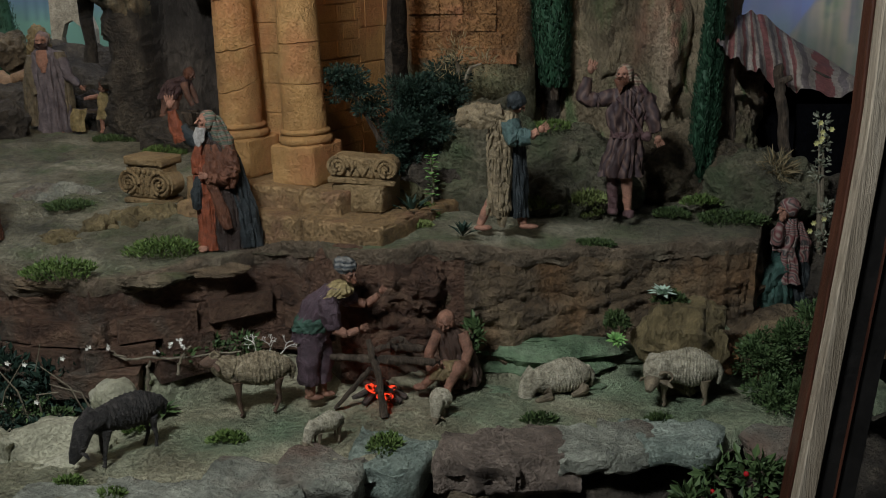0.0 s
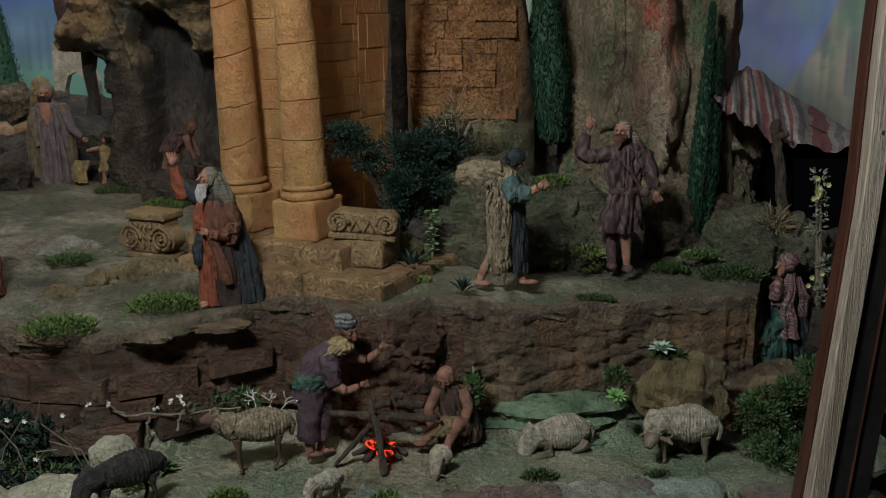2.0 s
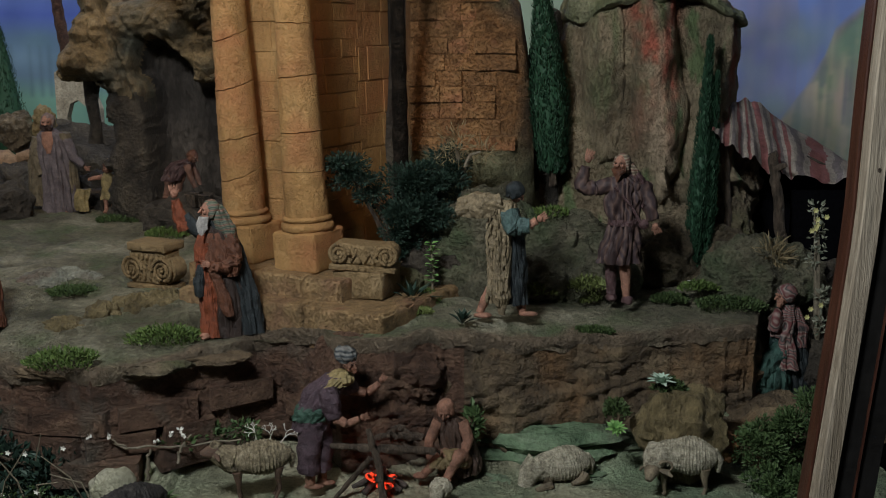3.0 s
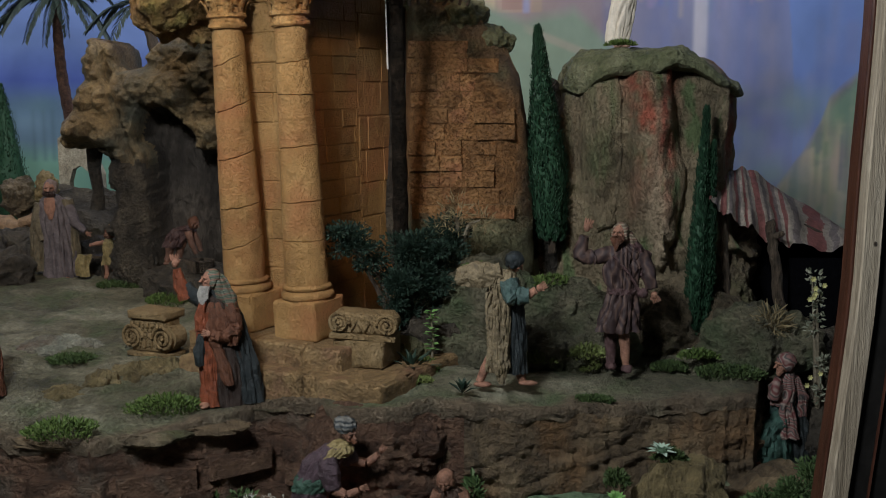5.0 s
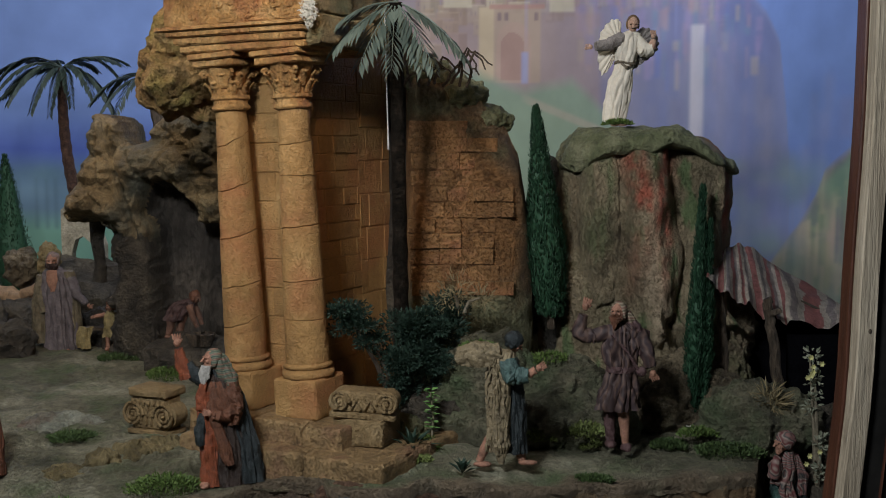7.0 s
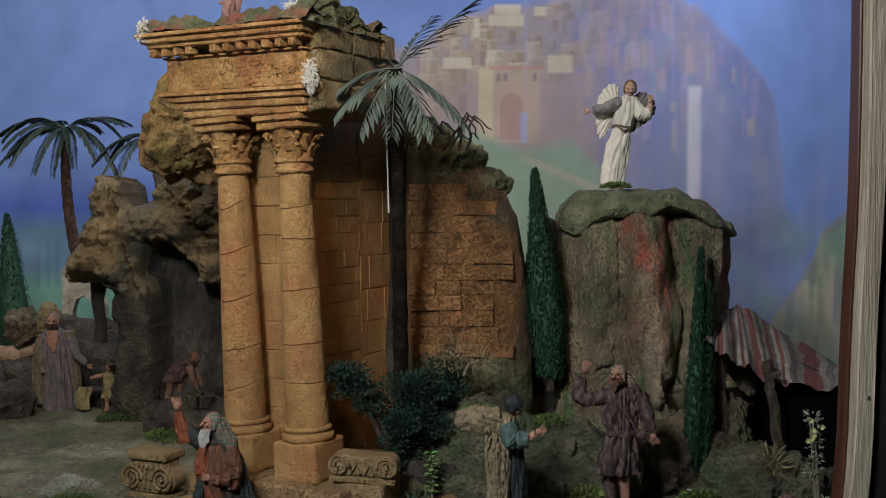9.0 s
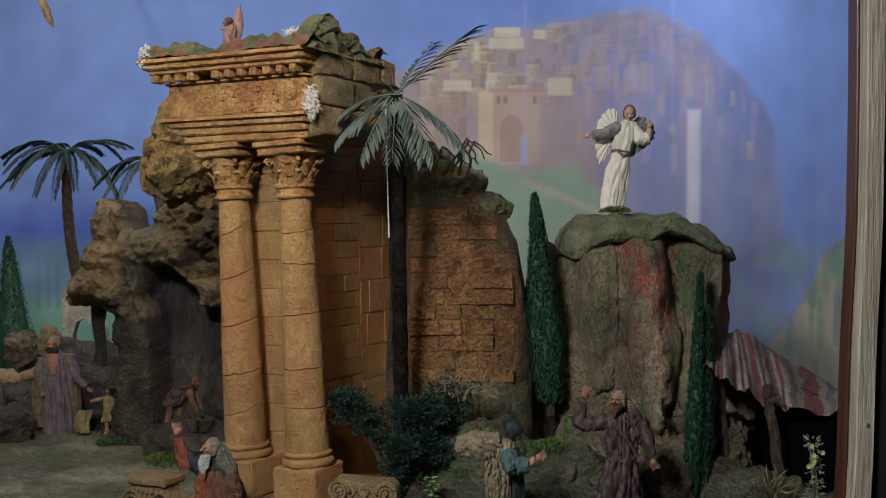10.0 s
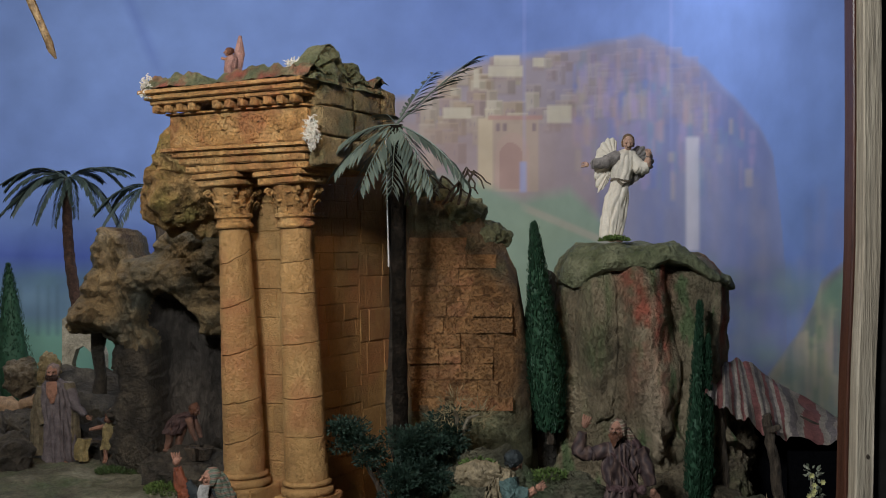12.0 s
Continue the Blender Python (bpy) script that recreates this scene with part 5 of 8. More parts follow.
# pale tint of the buttress foot, partly standing for light on it
mark_of = iter(marks)
zone(face.data, "pale", lambda c: next(mark_of)[0] / 0.02 * min(1, max(0.15, (1.56 - c.z) / 0.15)) * (0.75 + 0.6 * fbm(c, 14)))
mark_of = iter(marks)
zone(face.data, "green", lambda c: (next(mark_of)[1] / 0.03) * (0.2 + 0.9 * fbm((c.x * 2.2, 0, c.z * 0.5), 12)))
zone(face.data, "red", lambda c: (1.25 if c.y < 2.85 else 0.0) * min(1, max(0, (c.z - 1.36) / 0.22)) * (0.55 + 1.1 * fbm((c.x * 2.0, 0, c.z * 0.45), 13) + 0.5 * fbm(c, 40))
     * max(math.exp(-((c.x - 0.482 - 0.02 * math.sin(c.z * 9)) / 0.026) ** 2) * (1 if c.z > 1.62 else 0.35), math.exp(-((c.x - 0.556 - 0.12 * max(0, 1.62 - c.z)) / 0.028) ** 2), 0.6 * math.exp(-((c.x - 0.735) / 0.02) ** 2)))
# the cap: one slab that rolls over the face, higher on one side
bm = bmesh.new()
CAP_TOP = [(0.30, 1.765), (0.335, 1.80), (0.39, 1.826), (0.50, 1.830), (0.60, 1.832), (0.635, 1.818), (0.68, 1.768), (0.76, 1.748), (0.80, 1.70)]
CAP_LOW = [(0.30, 1.72), (0.34, 1.712), (0.38, 1.735), (0.43, 1.762), (0.48, 1.775), (0.53, 1.758), (0.57, 1.782), (0.62, 1.772), (0.68, 1.735), (0.74, 1.722), (0.80, 1.69)]
prof = [(0.80, -0.01), (0.97, 0.0), (1.035, 0.12), (1.05, 0.30), (1.035, 0.50), (1.0, 0.68), (0.94, 0.84), (0.84, 0.95), (0.66, 1.0), (0.4, 1.0), (0.15, 1.0)]
rows = []
for t in np.linspace(0, len(prof) - 1, 46):
    i = min(len(prof) - 2, int(t))
    f0, h0 = [prof[i][j] + (prof[i + 1][j] - prof[i][j]) * (t - i) for j in (0, 1)]
    ring = []
    for a in np.linspace(0, 2 * math.pi, 200, endpoint=False):
        c, q = math.cos(a), math.sin(a)
        k = (abs(c) ** 2.8 + abs(q) ** 2.8) ** (-1 / 2.8)
        x, y = 0.543 + 0.222 * c * k * f0, 2.845 + 0.222 * q * k * f0
        lo, hi = interp(x, CAP_LOW), interp(x, CAP_TOP)
        lo += 0.010 * noise.noise(Vector((x * 14, y * 14, 2)))
        z = lo + (hi - lo) * h0
        p = Vector((x, y, z))
        d = 0.014 * fbm(p, 9) + 0.007 * (0.4 - abs(noise.noise(p * 17))) + 0.003 * fbm(p, 50)
        ring.append(bm.verts.new(p + Vector((c * d * 1.2, q * d * 1.2, d * (0.9 if h0 > 0.3 else 0.4)))))
    rows.append(ring)
for a, b in zip(rows, rows[1:]):
    for k in range(200):
        bm.faces.new((a[k], a[(k + 1) % 200], b[(k + 1) % 200], b[k]))
bm.faces.new(rows[0][::-1])
bm.faces.new(rows[-1])
part("cap", bm, GREENCAP, cl, "overhanging green-grey cap rock")

# banks and mounds
MOUND = surf("ochre_brown_mound", (0.09, 0.07, 0.035), (0.20, 0.155, 0.075), (0.32, 0.25, 0.13), scale=12, bump=1.0, grain=90, depth=0.008, stretch=(1.5, 1.5, 0.7))
for i, (c, rr, mt, lab) in enumerate((
        ((0.10, 2.50, 1.13), (0.13, 0.11, 0.19), BANK, "mossy bank below the broken wall"), ((0.27, 2.52, 1.14), (0.15, 0.10, 0.13), BANK, "rounded rock bank at the cliff foot"),
        ((0.20, 2.44, 1.10), (0.13, 0.09, 0.07), BANK, "low mossy rock on the terrace"), ((0.58, 2.60, 1.12), (0.15, 0.10, 0.13), CAVEROCK, "dark folded rock at the cliff foot"),
        ((0.72, 2.68, 1.16), (0.07, 0.08, 0.18), CAVEROCK, "dark rock beside the shelter"), ((0.745, 2.76, 1.30), (0.08, 0.06, 0.15), CAVEROCK, "dark rock behind the shelter"), ((0.76, 2.48, 1.10), (0.14, 0.10, 0.10), BANK, "brown rock bank beside the shelter"),
        ((0.33, 2.47, 1.10), (0.12, 0.08, 0.08), BANK, "flat brown rock on the terrace"), ((-0.02, 2.48, 1.12), (0.10, 0.08, 0.08), DARK_AND_SHADE_ROCK, "dark rock under the bush"))):
    rock("rock_bank", c, rr, 90 + i, mt, lab, sub=6, crag=True)
for i, (c, rr, mt, lab) in enumerate((
        ((0.505, 2.085, 0.868), (0.085, 0.070, 0.100), MOUND, "brown conical rock mound"), ((0.71, 2.27, 0.765), (0.20, 0.15, 0.110), LEDGE_R, "brown mound under the seated figurine"),
        ((0.58, 2.08, 0.845), (0.035, 0.03, 0.030), surf("rusty_stone", (0.16, 0.07, 0.03), (0.28, 0.13, 0.06), (0.36, 0.2, 0.1), scale=20), "rusty orange stone beside the mound"),
        ((0.185, 2.200, 0.800), (0.22, 0.110, 0.120), GREENROCK, "green-washed rock step under the ledge"), ((0.15, 2.120, 0.770), (0.19, 0.080, 0.038), GREENROCK, "green-washed low rock under the ledge"),
        ((0.675, 2.37, 0.90), (0.065, 0.08, 0.155), LEDGE_R, "brown rock mass at the end of the ledge"), ((-0.10, 2.11, 0.99), (0.10, 0.05, 0.065), LEDGE, "dark jutting ledge rock"), ((-0.20, 2.13, 0.98), (0.09, 0.05, 0.085), LEDGE, "dark red ledge rock"), ((0.030, 2.15, 0.95), (0.040, 0.04, 0.12), LEDGE_R, "upright brown ledge rock"))):
    if mt is GREENROCK:
        rock("ledge_rock", c, rr, 110 + i, mt, lab, sub=5, rough=0.30, facet=0.2, strata=0.03, flat_top=0.45)
    else:
        rock("ledge_rock", c, rr, 110 + i, mt, lab, sub=5, crag=True)

for i, (c, rr) in enumerate((((-0.77, 2.30, 1.062), (0.045, 0.035, 0.032)), ((-0.715, 2.36, 1.070), (0.05, 0.04, 0.026)), ((-0.95, 2.56, 1.085), (0.11, 0.08, 0.026)), ((-0.84, 2.26, 1.052), (0.06, 0.05, 0.016)), ((-0.66, 2.40, 1.075), (0.06, 0.05, 0.022)))):
    rock("terrace_rock", c, rr, 230 + i, MOUND if i != 2 else GREYROCK, "low brown rock half sunk in the terrace", group="terrace rocks", sub=5, crag=True)

# courses of the retaining ledge
LEDGE_BLOCKS = block_set("ledge_stone", LEDGE)
rl = random.Random(31)
for row, (drop, h) in enumerate(((0.100, 0.054), (0.150, 0.044), (0.195, 0.05))):
    x = -1.25 + rl.uniform(0, 0.1)
    while x < -0.26:
        w = rl.uniform(0.10, 0.20)
        xm = x + w / 2
        zc = interp(xm, EDGE_Z) - drop - 0.012
        slope = math.degrees(math.atan2(edge_y(x + w) - edge_y(x), w))
        ob = new("ledge_stone", rl.choice(LEDGE_BLOCKS))
        ob.parent = ledge_l
        ob.matrix_basis = pose(xm, edge_y(xm) + 0.027 - 0.10 * drop + rl.uniform(-0.003, 0.003), zc, 0, rl.uniform(-0.3, 0.3), slope) @ Matrix.Diagonal((w + 0.004, 0.060, h - 0.002, 1))
        x += w

# broken lip stones along the ledge
for i, (x, w, d) in enumerate(((-0.95, 0.12, 0), (-0.76, 0.11, 0), (-0.64, 0.09, 0.005), (-0.52, 0.10, 0), (-0.36, 0.10, 0))):
    rock("lip_stone", (x, edge_y(x) + 0.050, interp(x, EDGE_Z) - 0.018 + d), (w * 1.25, 0.055, 0.022), 190 + i, LEDGE_R if i % 2 else CAVEROCK, "broken flat stone along the ledge lip", group="lip stones",
         rough=0.35, facet=0.6, flat_top=0.5)

# rocky rim in front
rim = random.Random(5)
for i, (x, w, mt) in enumerate(((-0.62, 0.10, GREYROCK), (-0.47, 0.09, GREYROCK), (-0.34, 0.08, GREYROCK), (-0.21, 0.075, GREYROCK), (-0.085, 0.070, PALEGREEN), (0.05, 0.065, ROSEROCK), (0.155, 0.070, ROSEROCK),
                                (0.265, 0.055, GREYROCK), (0.34, 0.05, GREYROCK), (0.44, 0.08, PALEGREEN))):
    y = interp(x, RIM_Y)
    for nm, mm, ww, dd, hh, tilt, lab, grp in (
            ("rim_stone", mt, w * 1.08, 0.075, 0.034, 1.0, "flat weathered stone of the front rim", "rim stones"),
            ("undercut_rock", GREYROCK, w * 0.9, 0.07, 0.085, 2.5, "dark angular rock below the front rim", "undercut rocks")):
        if x > 0.2:  # thin overhanging slabs here, the rock under them set far back
            hh *= 0.55 if nm == "rim_stone" else 0.9
        # rock under the thin slabs is coloured darker for shade
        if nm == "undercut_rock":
            mm = CAVEROCK if 0 < x < 0.2 else DARK_AND_SHADE_ROCK if x > 0 else LEDGE_R
        bm = bmesh.new()
        chipped_box(bm, (-ww, -dd, -hh), (ww, dd, hh), seed=i * 3 + len(nm), n=22, chip=0.009, bevel=0.006)
        sk = [rim.uniform(-0.25, 0.25) for _ in range(3)]
        for v in bm.verts:
            v.co.x *= 1 + sk[0] * v.co.y / dd
            v.co.y *= 1 + sk[1] * v.co.x / ww
            v.co.z += 0.014 * noise.noise(Vector((v.co.x * 14 + i, v.co.y * 14, i))) + 0.006 * noise.noise(Vector((v.co.x * 40 + i, v.co.y * 40, i)))
            v.co.y += 0.030 * noise.noise(Vector((v.co.x * 16, v.co.z * 16, i + 5)))
        top = nm == "rim_stone"
        thing(nm, pose(x + rim.uniform(-0.01, 0.01), y + (0.035 if top else 0.04 if x < 0.2 else 0.13), (0.748 if x < 0.2 else 0.762) if top else 0.642, rim.uniform(-4, 4) * tilt, rim.uniform(-3, 3) * tilt, rim.uniform(-14, 14)), lab, "rock", grp, bm=bm, mats=mm)
for i, (c, rr) in enumerate((((-0.655, 1.94, 0.80), (0.060, 0.05, 0.055)), ((-0.73, 1.84, 0.750), (0.13, 0.09, 0.068)), ((-0.87, 1.79, 0.755), (0.11, 0.09, 0.062)), ((-0.70, 1.75, 0.738), (0.12, 0.07, 0.052)), ((0.635, 1.83, 0.748), (0.075, 0.06, 0.050)))):
    rock("pale_boulder", c, rr, 170 + i, PALEROCK if i != 4 else GREYROCK, "pale flat-faced boulder on the pasture", group="boulders", facet=0.8, rough=0.22)


# ---- trees ----
def cypress(tip, base, width, seed, n, label):
    tip, base = Vector(tip), Vector(base)
    ob = thing("cypress_tree", pose(*base), label, "tree", group="cypresses")
    ax = tip - base
    bm = bmesh.new()
    tube(bm, [(0, 0, -0.02), ax * 0.5, ax * 0.97], [width * 0.22, width * 0.15, 0.002], seg=8)
    part("trunk", bm, BARK, ob)
    bm = bmesh.new()
    prof = lambda t: width * (0.35 + 0.65 * math.sin(min(1, t * 2.2 + 0.25) * 1.5708)) * (1 - max(0, t - 0.35) / 0.65) ** 0.75
    ts = np.linspace(0.04, 0.99, 26)
    tube(bm, [ax * t for t in ts], [max(0.002, prof(t) * 0.78) for t in ts], seg=14, fold=0.12, folds=4, seed=seed)
    r = random.Random(seed)
    for _ in range(n):
        t = 0.02 + 0.97 * r.random() ** 1.15
        a = r.uniform(0, 6.283)
        o = Vector((math.cos(a), math.sin(a), 0))
        p = ax * t + o * prof(t) * r.uniform(0.70, 1.0)
        leaf(bm, p, o * 0.45 + Vector((0, 0, 1)) + rnd_dir(r) * 0.45, o, r.uniform(0.010, 0.017), 0.0055, bend=0.3)
    part("crown", bm, CYPRESS, ob)


cypress((0.237, 2.68, 1.885), (0.285, 2.70, 1.33), 0.050, 1, 3600, "slim dark green cypress beside the cliff")
cypress((0.645, 2.58, 1.685), (0.612, 2.52, 1.12), 0.023, 2, 2600, "narrow green cypress in front of the cliff")
cypress((0.664, 2.58, 1.60), (0.640, 2.53, 1.14), 0.019, 3, 1800, "narrow green cypress in front of the cliff")
cypress((-1.93, 4.7, 1.76), (-1.90, 4.7, 1.10), 0.085, 4, 2600, "dark cypress far behind the terrace")


def palm(crown, foot, fronds, label, mat=PALM, trunk=0.02, leaflets=22, lw=0.010, seed=0, bow=0.05, leaflet=0.32, bark=BARK):
    """A palm: ringed trunk and arching fronds; fronds are (turn, rise, length, droop)."""
    crown, foot = Vector(crown), Vector(foot)
    ob = thing("palm_tree", pose(*foot), label, "tree", group="palms")
    d = crown - foot
    bm = bmesh.new()
    ts = np.linspace(0, 1, 26)
    tube(bm, [d * t + Vector((bow * math.sin(t * 3.14), 0, 0)) for t in ts], [trunk * (1.15 - 0.35 * t) * (1.08 if i % 2 else 0.94) for i, t in enumerate(ts)], seg=10)
    part("trunk", bm, bark, ob)
    r = random.Random(seed)
    for turn, rise, length, droop in fronds:
        bm = bmesh.new()
        o = Vector((math.cos(radians(turn)), math.sin(radians(turn)), 0))
        pts = []
        for t in np.linspace(0, 1, 12):
            pts.append(d + o * length * t * (1 - 0.12 * t) + Vector((0, 0, length * (rise * t - droop * t * t))))
        tube(bm, pts, [0.0035 * (1 - 0.75 * k / 11) * length / 0.25 for k in range(12)], seg=5)
        s = o.cross(Vector((0, 0, 1)))
        for k in range(leaflets):
            t = 0.12 + 0.88 * k / (leaflets - 1)
            i = min(10, int(t * 11))
            p = pts[i].lerp(pts[i + 1], t * 11 - i)
            w = (pts[i + 1] - pts[i]).normalized()
            ll = length * leaflet * (0.55 + 0.45 * math.sin(3.14 * min(1, t * 1.05))) * r.uniform(0.85, 1.1)
            for sg in (-1, 1):
                leaf(bm, p, w * 0.95 + s * sg * r.uniform(0.6, 0.95) + Vector((0, 0, -0.30 + r.uniform(-0.15, 0.1))), Vector((0, 0, 1)), ll, lw, bend=0.15)
        part("frond", bm, mat, ob)
    return ob


palm((-1.735, 4.90, 2.15), (-1.66, 4.92, 1.40), [(180, 0.50, 0.33, 0.55), (165, 0.30, 0.34, 0.62), (200, 0.0, 0.34, 0.55), (20, 0.60, 0.32, 0.50), (-15, 0.50, 0.33, 0.45), (250, 0.1, 0.24, 0.95),
                                                (300, 0.1, 0.22, 0.9), (60, 0.6, 0.24, 0.6), (230, 0.35, 0.30, 0.9), (320, 0.35, 0.28, 0.85), (345, 0.2, 0.30, 0.9), (190, 0.75, 0.30, 0.9), (0, 0.8, 0.28, 0.9), (120, 0.7, 0.26, 0.7), (215, 0.45, 0.30, 0.75), (270, -0.3, 0.2, 0.8)],
     "dark palm on the far shore in front of the painted sky", mat=DARKPALM, lw=0.013, trunk=0.026, leaflets=38, seed=1, bow=-0.03, leaflet=0.24, bark=REDBARK)
palm((-1.27, 4.60, 2.09), (-1.24, 4.60, 1.40), [(185, 0.25, 0.26, 0.65), (205, 0.0, 0.24, 0.8), (235, 0.1, 0.22, 1.2), (160, 0.5, 0.22, 0.8), (20, 0.3, 0.2, 0.8)],
     "dark palm half hidden behind the ochre crag", mat=DARKPALM, lw=0.012, trunk=0.028, leaflets=20, seed=2)
# trunk bark is near black to stand for the shaded gap
palm((-0.106, 2.38, 2.105), (-0.100, 2.62, 1.08), [(208, -0.40, 0.165, 0.25), (190, 0.0, 0.15, 0.35), (236, -0.75, 0.15, 0.25), (268, -0.9, 0.13, 0.3), (300, -0.7, 0.14, 0.4), (-22, -0.30, 0.18, 0.35), (-50, -0.65, 0.15, 0.35),
                                                   (14, 0.95, 0.20, 0.18), (40, 1.35, 0.12, 0.3), (110, 0.6, 0.12, 0.3)],
     "grey-green palm against the temple corner", trunk=0.018, leaflets=17, lw=0.0095, seed=3, bow=0.0, leaflet=0.50, bark=surf("shade_black_palm_trunk", (0.006, 0.005, 0.004), (0.018, 0.014, 0.010), (0.04, 0.03, 0.022), scale=30, rough=0.95, spec=0.1, bump=1.0, depth=0.006))


# ---- figurines: each one plain painted mesh ----
def paint(name, color, var=0.45, rough=0.62):
    return plain("paint_" + name, color, rough=rough, var=var, scale=45, bump=0.8, depth=0.0022, spec=0.36, contrast=0.30)


SKIN, PALE, RUST, BROWN = paint("skin", (0.33, 0.165, 0.11)), paint("grey_hair", (0.42, 0.40, 0.37)), paint("rust", (0.21, 0.056, 0.024)), paint("brown", (0.125, 0.050, 0.027))
TEAL, DARKCLOTH, PURPLE, OCHRE = paint("teal", (0.075, 0.125, 0.115)), paint("dark_cloth", (0.021, 0.027, 0.029)), paint("plum", (0.075, 0.048, 0.058)), paint("ochre", (0.26, 0.20, 0.09))
GREENBELT, TANFLEECE, GREYVIOLET, WHITE = paint("green", (0.04, 0.085, 0.06)), paint("fleece", (0.225, 0.175, 0.105), 0.5), paint("grey_violet", (0.14, 0.115, 0.12)), plain("paint_white", (0.70, 0.645, 0.55), rough=0.6, var=0.10, scale=30, bump=0.25, depth=0.001, contrast=0.10)
PINKCLOTH, SEAGREEN, WINGGREY, MAROON = paint("rose", (0.30, 0.17, 0.15)), paint("sea_green", (0.038, 0.085, 0.068)), paint("wing", (0.26, 0.235, 0.22)), paint("maroon", (0.10, 0.055, 0.055))


def striped(name, cols, scale, axis=2, distort=3.5):
    """Woven stripes along one axis, a little uneven."""
    m = plain(name, cols[0])
    t = m.node_tree
    b = t.nodes["Principled BSDF"]
    tc = t.nodes.new("ShaderNodeNewGeometry")
    wv = t.nodes.new("ShaderNodeTexWave")
    wv.bands_direction = "XYZ"[axis]
    wv.inputs["Scale"].default_value, wv.inputs["Distortion"].default_value = scale, distort
    wv.inputs["Detail"].default_value, wv.inputs["Detail Scale"].default_value = 2.0, 1.5
    rp = t.nodes.new("ShaderNodeValToRGB")
    e = rp.color_ramp.elements
    e[0].color, e[1].color = (*cols[0], 1), (*cols[-1], 1)
    for i, c in enumerate(cols[1:-1]):
        e.new((i + 1) / (len(cols) - 1)).color = (*c, 1)
    t.links.new(tc.outputs["Position"], wv.inputs["Vector"])
    t.links.new(wv.outputs["Fac"], rp.inputs["Fac"])
    t.links.new(rp.outputs["Color"], b.inputs["Base Color"])
    return m


HEADCLOTH = striped("striped_headcloth", [(0.035, 0.065, 0.050), (0.17, 0.165, 0.115), (0.05, 0.07, 0.055), (0.20, 0.11, 0.08)], 30)
TURBAN = striped("striped_turban", [(0.02, 0.025, 0.03), (0.17, 0.165, 0.15)], 34)
SHAWL = striped("rose_white_shawl", [(0.13, 0.04, 0.04), (0.26, 0.20, 0.17), (0.035, 0.04, 0.04), (0.20, 0.10, 0.09)], 11, 2, 14.0)
HEADSCARF = striped("tan_head_scarf", [(0.10, 0.075, 0.05), (0.30, 0.25, 0.18), (0.16, 0.08, 0.06)], 24)
# lighter bands partly stand for highlights on the tunic's fold ridges
STRIPETUNIC = striped("striped_tunic", [(0.034, 0.021, 0.021), (0.070, 0.042, 0.038), (0.125, 0.078, 0.062), (0.050, 0.034, 0.037)], 9, 0, 9.0)


TANNED = paint("weathered_skin", (0.23, 0.115, 0.075))
FEATURES = paint("dark_features", (0.035, 0.018, 0.014), 0.2)


def figurine(m, scale, build, mats, label, name="figurine", category="figurine", group="painted figurines", fold=1.0):
    bm = bmesh.new()
    build(bm)
    bm.normal_update()
    skin = {v for f in bm.faces if f.material_index in (0, 9) for v in f.verts}
    for v in bm.verts:
        p = v.co + Vector(m.translation) * 500
        d = 1.0 * fbm(p, 0.07, 3) + 0.8 * (0.5 - abs(noise.noise(p * 0.11)))
        if v not in skin:
            q = p + 9 * Vector((noise.noise(p * 0.03), noise.noise(p * 0.03 + Vector((5, 1, 2))), 0))
            q = Vector((q.x + 0.20 * q.z, q.y, q.z * 0.28))
            d += fold * (2.4 * (0.30 - abs(noise.noise(q * 0.060))) * 2 + 2.0 * (0.30 - abs(noise.noise(q * 0.115 + Vector((3, 8, 1))))) * 2)
        v.co += v.normal * d
    bm.transform(Matrix.Scale(scale, 4))
    return thing(name, m, label, category, group, bm=bm, mats=list(mats) + [FEATURES] * (10 - len(mats)))


